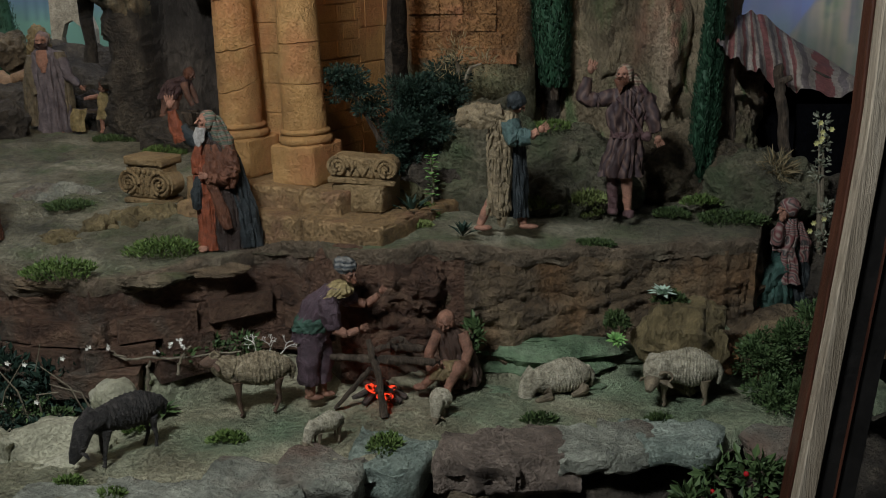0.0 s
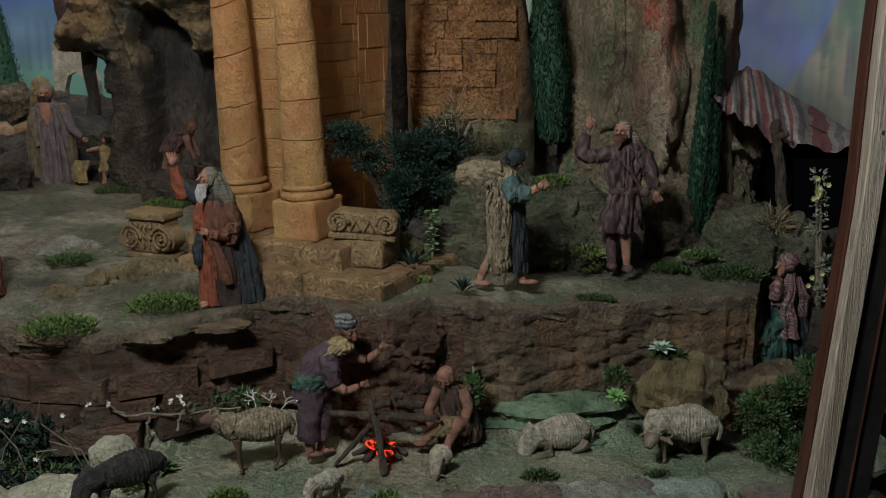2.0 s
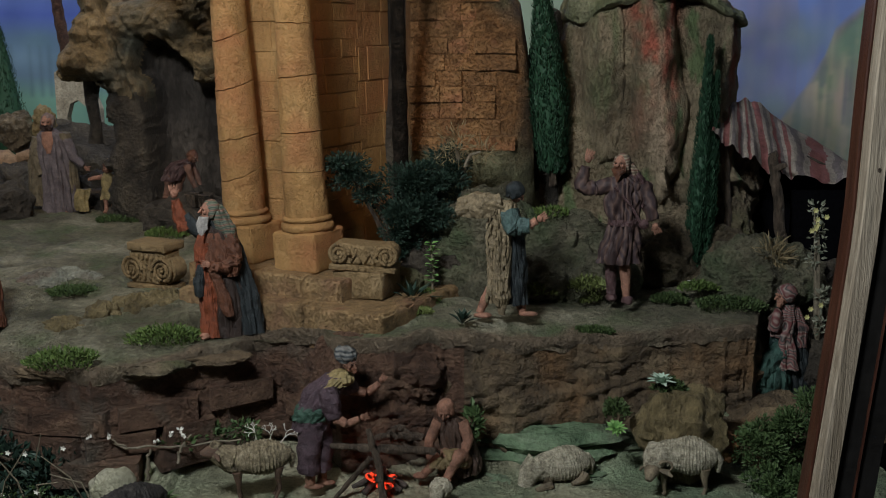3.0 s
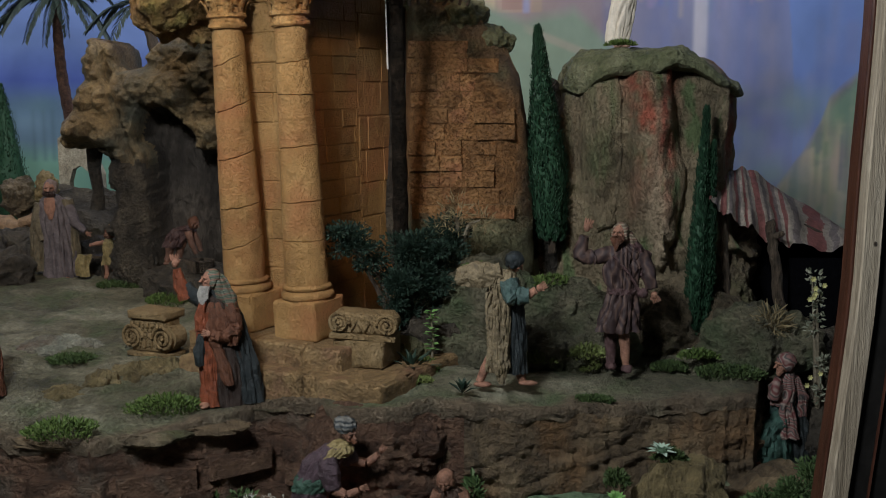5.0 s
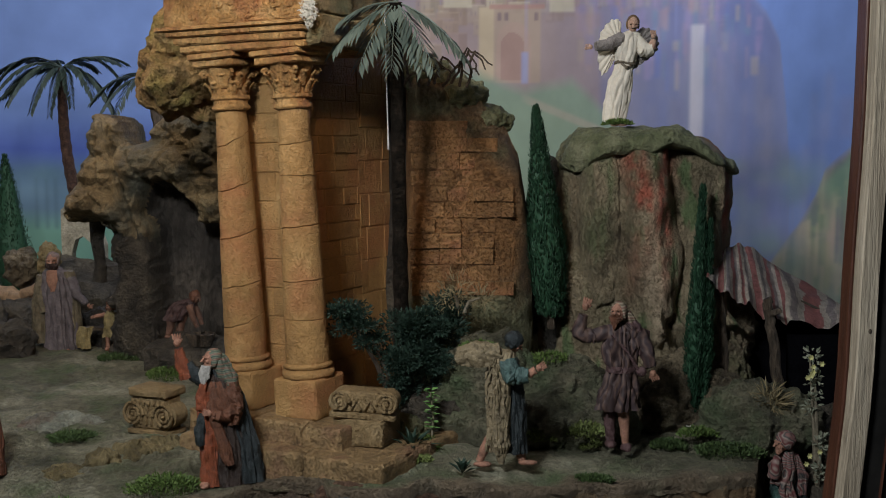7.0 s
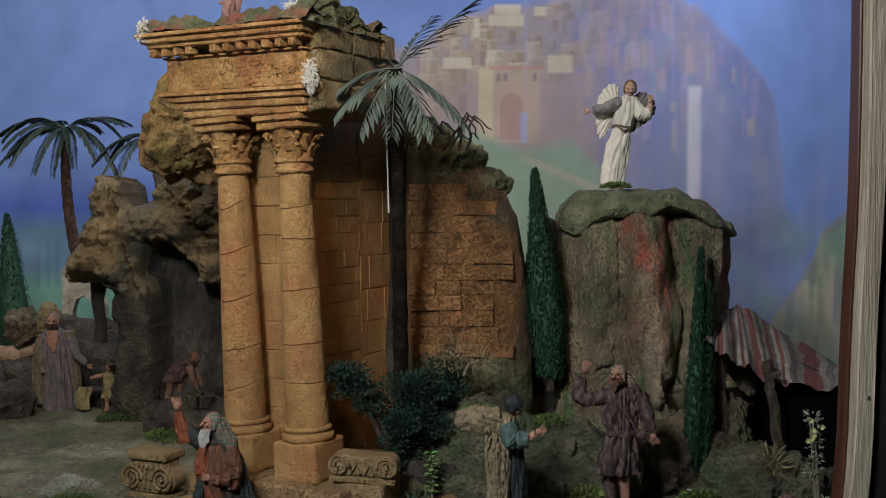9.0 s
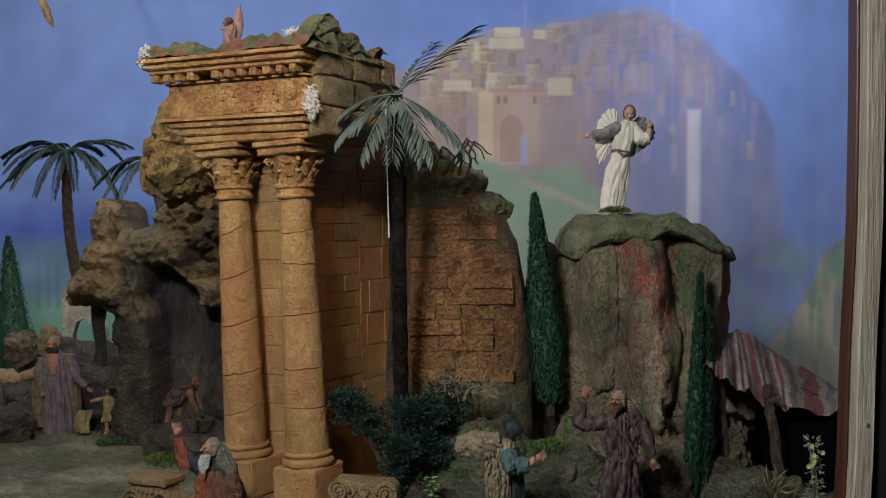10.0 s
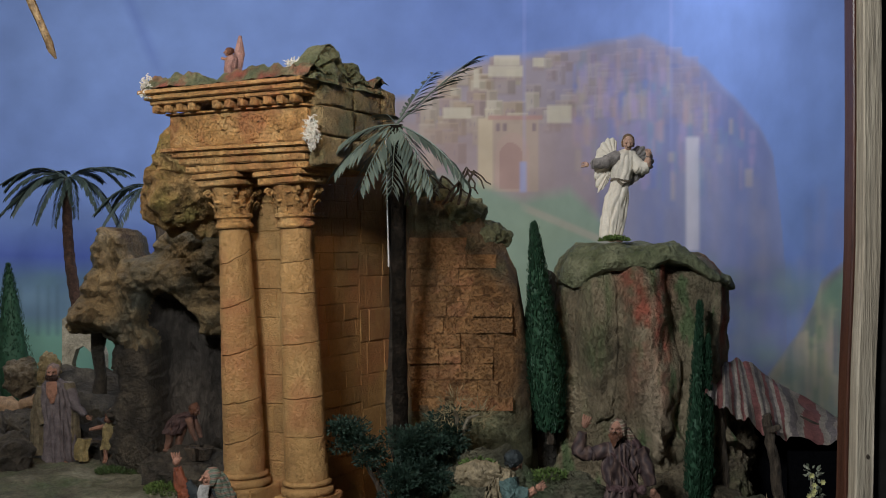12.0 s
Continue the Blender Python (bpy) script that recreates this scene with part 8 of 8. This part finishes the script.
for i, (x, y, rx, ry, h, mt) in enumerate((
        (-0.755, 2.01, 0.105, 0.06, 0.038, MOSS), (-0.592, 2.16, 0.105, 0.07, 0.044, MOSS), (-0.885, 2.44, 0.07, 0.06, 0.014, DARKMOSS), (-0.82, 3.10, 0.09, 0.08, 0.03, MOSS),
        (-1.06, 3.40, 0.09, 0.08, 0.02, DARKMOSS), (-0.99, 3.62, 0.09, 0.09, 0.02, DARKMOSS), (0.345, 2.42, 0.050, 0.05, 0.028, YELLOWMOSS), (0.325, 2.21, 0.060, 0.03, 0.012, DARKMOSS),
        (0.66, 2.36, 0.12, 0.06, 0.03, DARKMOSS), (-0.055, 2.26, 0.035, 0.04, 0.020, YELLOWMOSS), (-0.04, 2.34, 0.045, 0.05, 0.03, MOSS), (0.145, 2.50, 0.05, 0.04, 0.02, YELLOWMOSS),
        (0.24, 2.44, 0.045, 0.03, 0.02, YELLOWMOSS), (0.54, 2.42, 0.06, 0.04, 0.02, DARKMOSS))):
    tuft(pose(x, y, terrace_z(x, y) - 0.002), rx, ry, h, "low green moss tuft on the terrace", mt, n=1300, seed=i, size=0.010)
for i, (x, y, z, rx, ry, h, mt, lab) in enumerate((
        (0.335, 2.375, 1.105, 0.060, 0.035, 0.040, YELLOWMOSS, "yellow-green moss cushion on the terrace"), (0.225, 2.36, 1.10, 0.045, 0.03, 0.030, YELLOWMOSS, "yellow-green moss cushion on the terrace"),
        (0.60, 2.40, 1.10, 0.055, 0.03, 0.025, MOSS, "green moss cushion at the cliff foot"),
        (0.255, 2.49, 1.262, 0.07, 0.05, 0.025, MOSS, "green moss tuft on the rock bank"), (0.085, 2.43, 1.30, 0.055, 0.05, 0.025, MOSS, "green moss tuft on the bank"),
        (0.455, 2.72, 1.838, 0.045, 0.04, 0.012, MOSS, "moss at the feet of the angel figurine"), (0.36, 2.075, 0.905, 0.035, 0.03, 0.045, DARKMOSS, "dark moss under the ledge"),
        (0.475, 2.10, 0.955, 0.040, 0.035, 0.03, DARKMOSS, "dark moss on the brown mound"), (-1.10, 3.55, 1.83, 0.05, 0.05, 0.04, DARKMOSS, "dark shrub on the cave rock"))):
    tuft(pose(x, y, z), rx, ry, h, lab, mt, n=520, seed=50 + i, size=0.011)
for i, (x, y, rx, ry, h, mt) in enumerate(((-0.405, 1.825, 0.040, 0.025, 0.020, MOSS), (-0.103, 1.775, 0.042, 0.035, 0.038, MOSS), (0.19, 1.915, 0.042, 0.022, 0.018, DARKMOSS), (0.425, 1.905, 0.03, 0.02, 0.018, DARKMOSS),
                                           (-0.64, 1.63, 0.03, 0.02, 0.018, MOSS), (-0.555, 1.59, 0.03, 0.02, 0.018, MOSS), (-0.60, 1.90, 0.035, 0.03, 0.03, MOSS))):
    tuft(pose(x, y, fore_z(x, y) - 0.002), rx, ry, h, "small green moss tuft on the lower pasture", mt, n=420, seed=80 + i, size=0.012)


def rosette(m, n, length, width, mat, label, name="succulent", rise=0.6, seed=0):
    bm = bmesh.new()
    r = random.Random(seed)
    for k in range(n):
        a = k * 2.4
        t = k / n
        d = Vector((math.cos(a) * (1 - 0.6 * t), math.sin(a) * (1 - 0.6 * t), rise * (0.3 + t)))
        leaf(bm, Vector((0, 0, 0.002 * t)), d, Vector((0, 0, 1)), length * (1 - 0.3 * t) * r.uniform(0.9, 1.1), width, bend=0.25)
    return thing(name, m, label, "succulent", "succulents", bm=bm, mats=mat)


rosette(pose(0.455, 2.085, 0.978), 26, 0.036, 0.014, PALELEAF, "pale grey-green succulent rosette on the mound", seed=1)
rosette(pose(0.356, 2.040, 0.895, 35), 30, 0.024, 0.010, BRIGHTLEAF, "bright green succulent rosette under the ledge", seed=2)
rosette(pose(0.041, 2.135, 1.092), 18, 0.045, 0.010, DARKLEAF, "dark pointed agave at the terrace edge", name="agave", rise=1.6, seed=3)
rosette(pose(-0.555, 1.945, 0.775), 22, 0.040, 0.014, BUSHLEAF, "green leafy rosette beside the boulder", seed=4)
rosette(pose(-0.07, 2.30, 1.10), 16, 0.075, 0.011, DARKLEAF, "dark strap-leaved plant beside the platform", name="strap_plant", rise=0.9, seed=5)


def shrub(name, base, lobes, mat, label, leaf_l, leaf_w, n, seed, stems=5, bark=BARK, group="shrubs"):
    """Stems from one foot to each lobe of foliage; lobes are (centre, radii)."""
    ob = thing(name, pose(*base), label, "shrub", group)
    b = Vector(base)
    bm = bmesh.new()
    for c, rad in lobes:
        e = Vector(c) - b
        tube(bm, [Vector((0, 0, -0.01)), e * 0.5 + Vector((0, 0, 0.02)), e], [0.007, 0.005, 0.002], seg=7)
    part("stem", bm, bark, ob)
    bm = bmesh.new()
    tot = sum(r[0] * r[2] for _, r in lobes)
    for i, (c, rad) in enumerate(lobes):
        foliage(bm, Vector(c) - b, rad, int(n * rad[0] * rad[2] / tot) + 20, leaf_l, leaf_w, seed + i, clumps=12)
    part("leaves", bm, mat, ob)
    return ob


shrub("dark_bush", (-0.085, 2.47, 1.09), [((-0.232, 2.43, 1.402), (0.070, 0.05, 0.030)), ((-0.205, 2.43, 1.358), (0.062, 0.05, 0.030)), ((-0.165, 2.44, 1.322), (0.045, 0.04, 0.024)), ((-0.06, 2.47, 1.345), (0.09, 0.08, 0.075)),
                                          ((0.005, 2.50, 1.375), (0.075, 0.07, 0.06)), ((-0.11, 2.44, 1.27), (0.085, 0.07, 0.06)), ((-0.03, 2.46, 1.265), (0.07, 0.07, 0.07)), ((-0.09, 2.45, 1.20), (0.06, 0.06, 0.05))],
      DARKLEAF, "dark dense bush growing beside the temple platform", 0.0105, 0.0044, 19000, 1)
shrub("green_bush", (0.71, 2.05, 0.74), [((0.66, 2.05, 0.86), (0.07, 0.06, 0.06)), ((0.73, 2.05, 0.88), (0.08, 0.06, 0.07)), ((0.74, 2.0, 0.80), (0.08, 0.06, 0.07)), ((0.67, 1.98, 0.79), (0.06, 0.06, 0.05)), ((0.78, 2.1, 0.92), (0.06, 0.06, 0.05))],
      BUSHLEAF, "dense green bush beside the case post", 0.011, 0.005, 9000, 11)
bp = shrub("berry_plant", (0.55, 1.74, 0.64), [((0.50, 1.76, 0.735), (0.05, 0.04, 0.035)), ((0.57, 1.74, 0.735), (0.06, 0.04, 0.04)), ((0.64, 1.74, 0.715), (0.05, 0.04, 0.04)), ((0.46, 1.74, 0.70), (0.04, 0.04, 0.03))],
           BUSHLEAF, "leafy plant with red berries below the rim", 0.026, 0.013, 520, 21)
for c in ((0.492, 1.735, 0.712), (0.588, 1.72, 0.705), (0.55, 1.73, 0.75)):
    bm = bmesh.new()
    blob(bm, (0, 0, 0), 0.0055, sub=2)
    part("berry", bm, REDBERRY, bp, "red berry", m=pose(c[0] - 0.55, c[1] - 1.74, c[2] - 0.64))
scr = shrub("flowering_scrub", (-0.85, 1.98, 0.74), [((-0.90, 2.00, 0.85), (0.09, 0.06, 0.06)), ((-0.80, 1.97, 0.82), (0.08, 0.06, 0.05)), ((-0.95, 2.04, 0.93), (0.05, 0.05, 0.05)), ((-0.73, 1.99, 0.81), (0.07, 0.06, 0.05)),
                                             ((-0.86, 1.93, 0.79), (0.09, 0.06, 0.04)), ((-0.80, 1.90, 0.76), (0.09, 0.05, 0.03)), ((-0.97, 1.95, 0.80), (0.07, 0.05, 0.06))],
            DARKLEAF, "dark scrub with small white flowers below the ledge", 0.022, 0.010, 1700, 31)
r = random.Random(12)
for k in range(13):
    bm = bmesh.new()
    for q in range(5):
        a = q * 1.2566
        leaf(bm, Vector((0, 0, 0)), Vector((math.cos(a), -0.5, math.sin(a))), Vector((0, -1, 0)), 0.007, 0.005)
    part("flower", bm, WHITEBLOOM, scr, "small white flower", m=pose(r.uniform(-0.14, 0.14), r.uniform(-0.07, -0.02), r.uniform(0.05, 0.19)))
scrub_r = random.Random(77)
for k in range(16):
    bm = bmesh.new()
    o = Vector((scrub_r.uniform(-0.13, 0.20), scrub_r.uniform(-0.06, 0.06), 0.02))
    P = [o, o + Vector((scrub_r.uniform(-0.04, 0.04), -0.02, scrub_r.uniform(0.04, 0.08))), o + Vector((scrub_r.uniform(-0.09, 0.09), -0.035, scrub_r.uniform(0.08, 0.17)))]
    tube(bm, P, [0.0022, 0.0018, 0.0010], seg=5)
    part("twig", bm, TWIG, scr, "thin bare twig")
shrub("leafy_scrub", (-0.74, 2.02, 0.75), [((-0.74, 2.01, 0.83), (0.06, 0.04, 0.03)), ((-0.66, 2.03, 0.83), (0.05, 0.03, 0.025)), ((-0.83, 1.93, 0.80), (0.05, 0.04, 0.025)), ((-0.92, 1.96, 0.88), (0.05, 0.04, 0.03)), ((-0.76, 1.92, 0.775), (0.05, 0.04, 0.02))],
      BUSHLEAF, "small-leaved green scrub below the ledge", 0.012, 0.006, 900, 91)
shrub("creeping_plant", (-0.50, 2.11, 0.80), [((-0.50, 2.10, 0.865), (0.06, 0.03, 0.02)), ((-0.44, 2.12, 0.86), (0.05, 0.03, 0.02)), ((-0.56, 2.07, 0.85), (0.05, 0.03, 0.02)), ((-0.66, 2.05, 0.84), (0.05, 0.03, 0.025))],
      BUSHLEAF, "green creeping plant at the foot of the ledge", 0.016, 0.007, 620, 41)
shrub("ledge_plant", (0.065, 2.075, 0.82), [((0.065, 2.06, 0.90), (0.025, 0.02, 0.04)), ((0.05, 2.05, 0.87), (0.02, 0.02, 0.02))], BUSHLEAF, "green leafy plant beside the crouching figurine", 0.020, 0.010, 130, 45)
shrub("bank_grass", (0.04, 2.50, 1.36), [((0.03, 2.47, 1.43), (0.05, 0.03, 0.05)), ((0.09, 2.48, 1.42), (0.04, 0.03, 0.04))], DRYGRASS, "thin dry grass against the broken wall", 0.022, 0.0025, 260, 47, bark=TWIG)
shrub("dry_grass_tuft", (0.775, 2.44, 1.13), [((0.775, 2.43, 1.18), (0.04, 0.03, 0.04))], DRYGRASS, "dry yellow grass tuft beside the shelter", 0.030, 0.003, 260, 49, bark=TWIG)
# small ribbed cactus beside the pale boulder
bm = bmesh.new()
rings = [(0.0165 * math.sin(0.35 + 2.7 * k) ** 0.8, 0.044 * k) for k in np.linspace(0, 1, 12)]
tube(bm, [(0, 0, z) for _, z in rings], [q for q, _ in rings], seg=40, fold=0.09, folds=12, seed=0)
thing("cactus", pose(-0.603, 2.02, 0.775), "small oval ribbed tan-green cactus beside a boulder", "cactus", bm=bm, mats=plain("cactus_skin", (0.19, 0.20, 0.10), scale=80))
# variegated plant with round leaves
vp = thing("round_leaf_plant", pose(-0.025, 2.36, 1.10), "plant with bright round leaves on an upright stem", "plant")
bm = bmesh.new()
tube(bm, [(0, 0, 0), (0.004, 0, 0.06), (-0.004, 0, 0.125)], [0.003, 0.0025, 0.0015], seg=6)
part("stem", bm, TWIG, vp)
bm = bmesh.new()
for k in range(26):
    a = k * 2.4
    leaf(bm, Vector((0, 0, 0.03 + 0.0038 * k)), Vector((math.cos(a), math.sin(a) * 0.8 - 0.3, r.uniform(-0.1, 0.4))), Vector((0, 0, 1)), 0.021, 0.016, bend=0.1)
part("leaves", bm, BRIGHTLEAF, vp)


def wiggle(pts, step, jig, rr):
    P = []
    for i in range(len(pts) - 1):
        for q in range(step):
            P.append(Vector(pts[i]).lerp(Vector(pts[i + 1]), q / step) + rnd_dir(rr) * jig)
    return P + [Vector(pts[-1])]


vine = thing("bare_vine", Matrix(), "bare grey vine with budding twigs along the ledge", "vine")
for pts, rad in (([(-0.71, 1.99, 0.90), (-0.64, 1.99, 0.875), (-0.54, 2.02, 0.865), (-0.42, 2.06, 0.865)], 0.0032), ([(-0.60, 2.0, 0.80), (-0.598, 1.995, 0.85), (-0.59, 1.99, 0.87)], 0.0045),
                 ([(-0.54, 2.01, 0.835), (-0.535, 2.01, 0.865), (-0.51, 2.01, 0.895)], 0.0035), ([(-0.64, 1.99, 0.875), (-0.67, 1.98, 0.90)], 0.0022), ([(-0.52, 2.01, 0.87), (-0.53, 2.0, 0.905)], 0.002),
                 ([(-0.99, 2.0, 0.93), (-0.93, 1.99, 0.935), (-0.90, 1.98, 0.91), (-0.91, 1.97, 0.86)], 0.0028)):
    bm = bmesh.new()
    P = wiggle(pts, 5, 0.003, r)
    tube(bm, P, [rad * (1 - 0.5 * i / len(P)) for i in range(len(P))], seg=6)
    part("twig", bm, TWIG, vine)
for c in ((-0.71, 1.985, 0.90), (-0.67, 1.975, 0.905), (-0.53, 1.995, 0.91), (-0.52, 1.995, 0.90), (-0.55, 2.0, 0.90), (-0.58, 2.0, 0.885)):
    bm = bmesh.new()
    for q in range(6):
        leaf(bm, Vector(c), rnd_dir(r), rnd_dir(r), 0.009, 0.006)
    part("bud", bm, WHITEBLOOM, vine, "pale bud")
coral = thing("dry_twig", Matrix(), "white bleached branching twig behind a sheep", "twig")
rc = random.Random(9)
bm = bmesh.new()


def fork(p, d, ln, rad, k):
    e = p + d * ln
    tube(bm, [p, (p + e) / 2 + rnd_dir(rc) * ln * 0.12, e], [rad, rad * 0.9, rad * 0.7], seg=5)
    if k:
        for _ in range(2):
            fork(e, (d + rnd_dir(rc) * 0.85).normalized(), ln * 0.72, rad * 0.75, k - 1)


for q in range(3):
    fork(Vector((-0.385 + 0.022 * q, 2.06, 0.855)), Vector((-0.2 + 0.45 * q, 0, 0.8)).normalized(), 0.020, 0.0016, 4)
part("twig_spray", bm, WHITEBLOOM, coral)


def lichen(c, rad, n, seed, parent_label):
    bm = bmesh.new()
    rr = random.Random(seed)
    for _ in range(n):
        d = rnd_dir(rr) * rr.random() ** 0.5
        p = Vector((d.x * rad[0], d.y * rad[1], d.z * rad[2]))
        q = p + rnd_dir(rr) * 0.010
        tube(bm, [p, (p + q) / 2 + rnd_dir(rr) * 0.003, q], [0.0013, 0.0013, 0.0010], seg=4)
    thing("white_lichen", pose(*c), parent_label, "lichen", "lichen clumps", bm=bm, mats=WHITEBLOOM)


lichen((-0.707, 2.47, 2.205), (0.018, 0.015, 0.030), 170, 1, "white dried lichen on the broken cornice corner")
lichen((-0.288, 2.268, 2.075), (0.016, 0.012, 0.040), 260, 2, "white dried lichen hanging on the entablature corner")
lichen((-0.335, 2.34, 2.238), (0.022, 0.015, 0.008), 120, 3, "white dried lichen on the roof edge")
lichen((-0.215, 2.46, 2.10), (0.026, 0.015, 0.018), 110, 4, "white dried lichen beside the palm")
lichen((0.60, 2.46, 1.10), (0.025, 0.02, 0.008), 30, 5, "pale lichen tuft on the terrace")

# twigs on the broken wall, hanging string, broken stick
tw = thing("wall_twigs", Matrix(), "dark bare twigs growing over the broken wall", "twigs")
for k in range(9):
    bm = bmesh.new()
    x = -0.10 + 0.02 * k
    P = wiggle([(x, 2.56, 1.93), (x + r.uniform(-0.01, 0.05), 2.53, 1.98 + r.uniform(-0.02, 0.05)), (x + r.uniform(0.03, 0.10), 2.52, 1.96 + r.uniform(-0.02, 0.03))], 5, 0.005, r)
    tube(bm, P, [0.004 * (1 - 0.6 * i / len(P)) for i in range(len(P))], seg=5)
    part("twig", bm, BARK, tw)
bm = bmesh.new()
tube(bm, [(-0.136, 2.50, 2.10), (-0.134, 2.50, 1.98), (-0.131, 2.50, 1.86), (-0.129, 2.50, 1.775)], [0.0016, 0.0016, 0.0018, 0.0024], seg=6)
thing("hanging_cord", Matrix(), "thin white cord hanging beside the temple wall", "cord", bm=bm, mats=plain("white_cord", (0.6, 0.58, 0.55)))
bm = bmesh.new()
tube(bm, wiggle([(-0.83, 1.90, 2.44), (-0.775, 1.90, 2.295), (-0.735, 1.90, 2.20), (-0.722, 1.90, 2.172)], 4, 0.0008, r), [0.007 + 0.0005 * (k % 3) for k in range(9)] + [0.0075, 0.006, 0.004, 0.002], seg=9, fold=0.12, folds=3)
thing("broken_stick", Matrix(), "splintered pale wooden stick hanging from above", "stick", bm=bm,
      mats=surf("split_wood", (0.08, 0.045, 0.02), (0.19, 0.115, 0.05), (0.30, 0.20, 0.10), scale=60, bump=0.6, grain=200, depth=0.002))
bm = bmesh.new()
tube(bm, [(-0.830, 1.90, 2.44), (-0.9, 1.9, 3.2), (-0.93, 1.9, 3.75)], [0.0012] * 3, seg=5)
thing("stick_cord", Matrix(), "dark thin cord that holds the stick", "cord", bm=bm, mats=BLACKENED)

# ---- shelter with striped awning ----
hut = thing("shelter", Matrix(), "rough shelter with striped red and white cloth awning on a pole", "shelter")
PINK, CREAM, GREYST = plain("faded_red_stripe", (0.38, 0.16, 0.145), scale=40), plain("cream_stripe", (0.52, 0.45, 0.38), scale=40), plain("grey_stripe", (0.30, 0.25, 0.24), scale=40)
bm = bmesh.new()
nu, nv = 180, 40
FRONT = [Vector((0.640, 2.515, 1.462)), Vector((0.705, 2.525, 1.418)), Vector((0.785, 2.545, 1.372)), Vector((0.86, 2.55, 1.352)), Vector((1.03, 2.58, 1.325))]
BACK = [Vector((0.700, 2.72, 1.492)), Vector((0.755, 2.74, 1.522)), Vector((0.805, 2.75, 1.522)), Vector((0.90, 2.78, 1.462)), Vector((1.12, 2.82, 1.335))]


def along(pts, t):
    k = min(len(pts) - 2, int(t * (len(pts) - 1)))
    return pts[k].lerp(pts[k + 1], t * (len(pts) - 1) - k)


grid = []
for i in range(nu):
    t = i / (nu - 1)
    col = []
    for j in range(nv):
        s = j / (nv - 1)
        p = along(FRONT, t).lerp(along(BACK, t), s)
        p.z += 0.016 * math.sin(s * 3.14) * (1 if t > 0.2 else 0.4) + 0.006 * math.sin(t * 34 + s * 2) * (1 - 0.4 * s) + 0.004 * fbm(p, 20)
        p.z += 0.010 * noise.noise(Vector((t * 9, s * 3, 2))) - (1 - s) ** 3 * 0.012 * noise.noise(Vector((t * 26, 0, 7)))
        p.y += (1 - s) ** 2 * 0.014 * noise.noise(Vector((t * 18, 3, 1)))
        col.append(bm.verts.new(p))
    grid.append(col)
pattern = (0, 1, 2, 1, 0, 0, 1, 2, 1, 0, 2, 1)
for i in range(nu - 1):
    for j in range(nv - 1):
        f = bm.faces.new((grid[i][j], grid[i + 1][j], grid[i + 1][j + 1], grid[i][j + 1]))
        f.material_index = pattern[int((i + 2.5 * noise.noise(Vector((i * 0.1, j * 0.12, 0)))) / 5.2) % len(pattern)]
bmesh.ops.solidify(bm, geom=bm.faces[:], thickness=0.004)
part("awning", bm, [PINK, CREAM, GREYST], hut, "faded red, cream and grey striped cloth")
bm = bmesh.new()
P = wiggle([(0.835, 2.52, 1.06), (0.826, 2.52, 1.18), (0.812, 2.525, 1.30), (0.80, 2.53, 1.372), (0.794, 2.53, 1.412)], 5, 0.003, r)
tube(bm, P, [0.015 * (1 - 0.25 * i / len(P)) for i in range(len(P))], seg=10, fold=0.06, folds=3)
tube(bm, [(0.80, 2.525, 1.372), (0.825, 2.515, 1.385)], [0.010, 0.006], seg=8)
part("pole", bm, BARK, hut, "gnarled grey pole")
bm = bmesh.new()
P = wiggle([(0.72, 2.60, 1.08), (0.715, 2.61, 1.25), (0.70, 2.62, 1.44)], 5, 0.003, r)
tube(bm, P, [0.011] * len(P), seg=9)
part("pole", bm, BARK, hut, "gnarled grey pole")
bm = bmesh.new()
tube(bm, wiggle([(0.69, 2.66, 1.46), (0.80, 2.64, 1.43), (1.05, 2.66, 1.33)], 6, 0.002, r), [0.008] * 13, seg=8)
part("crossbeam", bm, BARK, hut)
# black sheets that stand for the shade inside the shelter
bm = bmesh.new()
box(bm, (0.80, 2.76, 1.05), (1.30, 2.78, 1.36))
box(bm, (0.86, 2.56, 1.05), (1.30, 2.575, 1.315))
part("dark_hanging", bm, plain("shade_black", (0.004, 0.004, 0.005), rough=1.0, spec=0.0), hut, "black sheet standing for shade inside the shelter")
fl = shrub("trailing_flowers", (0.87, 2.36, 1.0), [((0.845, 2.36, 1.305), (0.02, 0.015, 0.02)), ((0.855, 2.35, 1.25), (0.02, 0.015, 0.03)), ((0.85, 2.35, 1.20), (0.022, 0.015, 0.025)), ((0.875, 2.34, 1.10), (0.022, 0.015, 0.03)), ((0.865, 2.32, 1.04), (0.02, 0.015, 0.025))],
           leafy("dusty_leaves", (0.10, 0.12, 0.08), (0.32, 0.32, 0.24)), "trailing plant with pale yellow blossoms beside the shelter", 0.014, 0.007, 150, 61, bark=TWIG)
for k in range(9):
    bm = bmesh.new()
    for q in range(6):
        leaf(bm, Vector((0, 0, 0)), Vector((math.cos(q * 1.05), -0.5, math.sin(q * 1.05))), Vector((0, -1, 0)), 0.008, 0.006)
    part("blossom", bm, leafy("yellow_blossom", (0.45, 0.42, 0.15), (0.65, 0.62, 0.30)) if k == 0 else bpy.data.materials["yellow_blossom"], fl, "pale yellow blossom",
         m=pose(-0.03 + r.uniform(-0.012, 0.025), -0.03, r.choice((0.30, 0.26, 0.10, 0.07, 0.32)) + r.uniform(-0.02, 0.02)))
for i, (c, rr) in enumerate((((0.95, 2.50, 1.02), (0.16, 0.12, 0.12)), ((0.90, 2.42, 0.92), (0.12, 0.10, 0.12)))):
    rock("dark_shelter_rock", c, rr, 210 + i, DARK_AND_SHADE_ROCK, "dark rock below the shelter", sub=4)
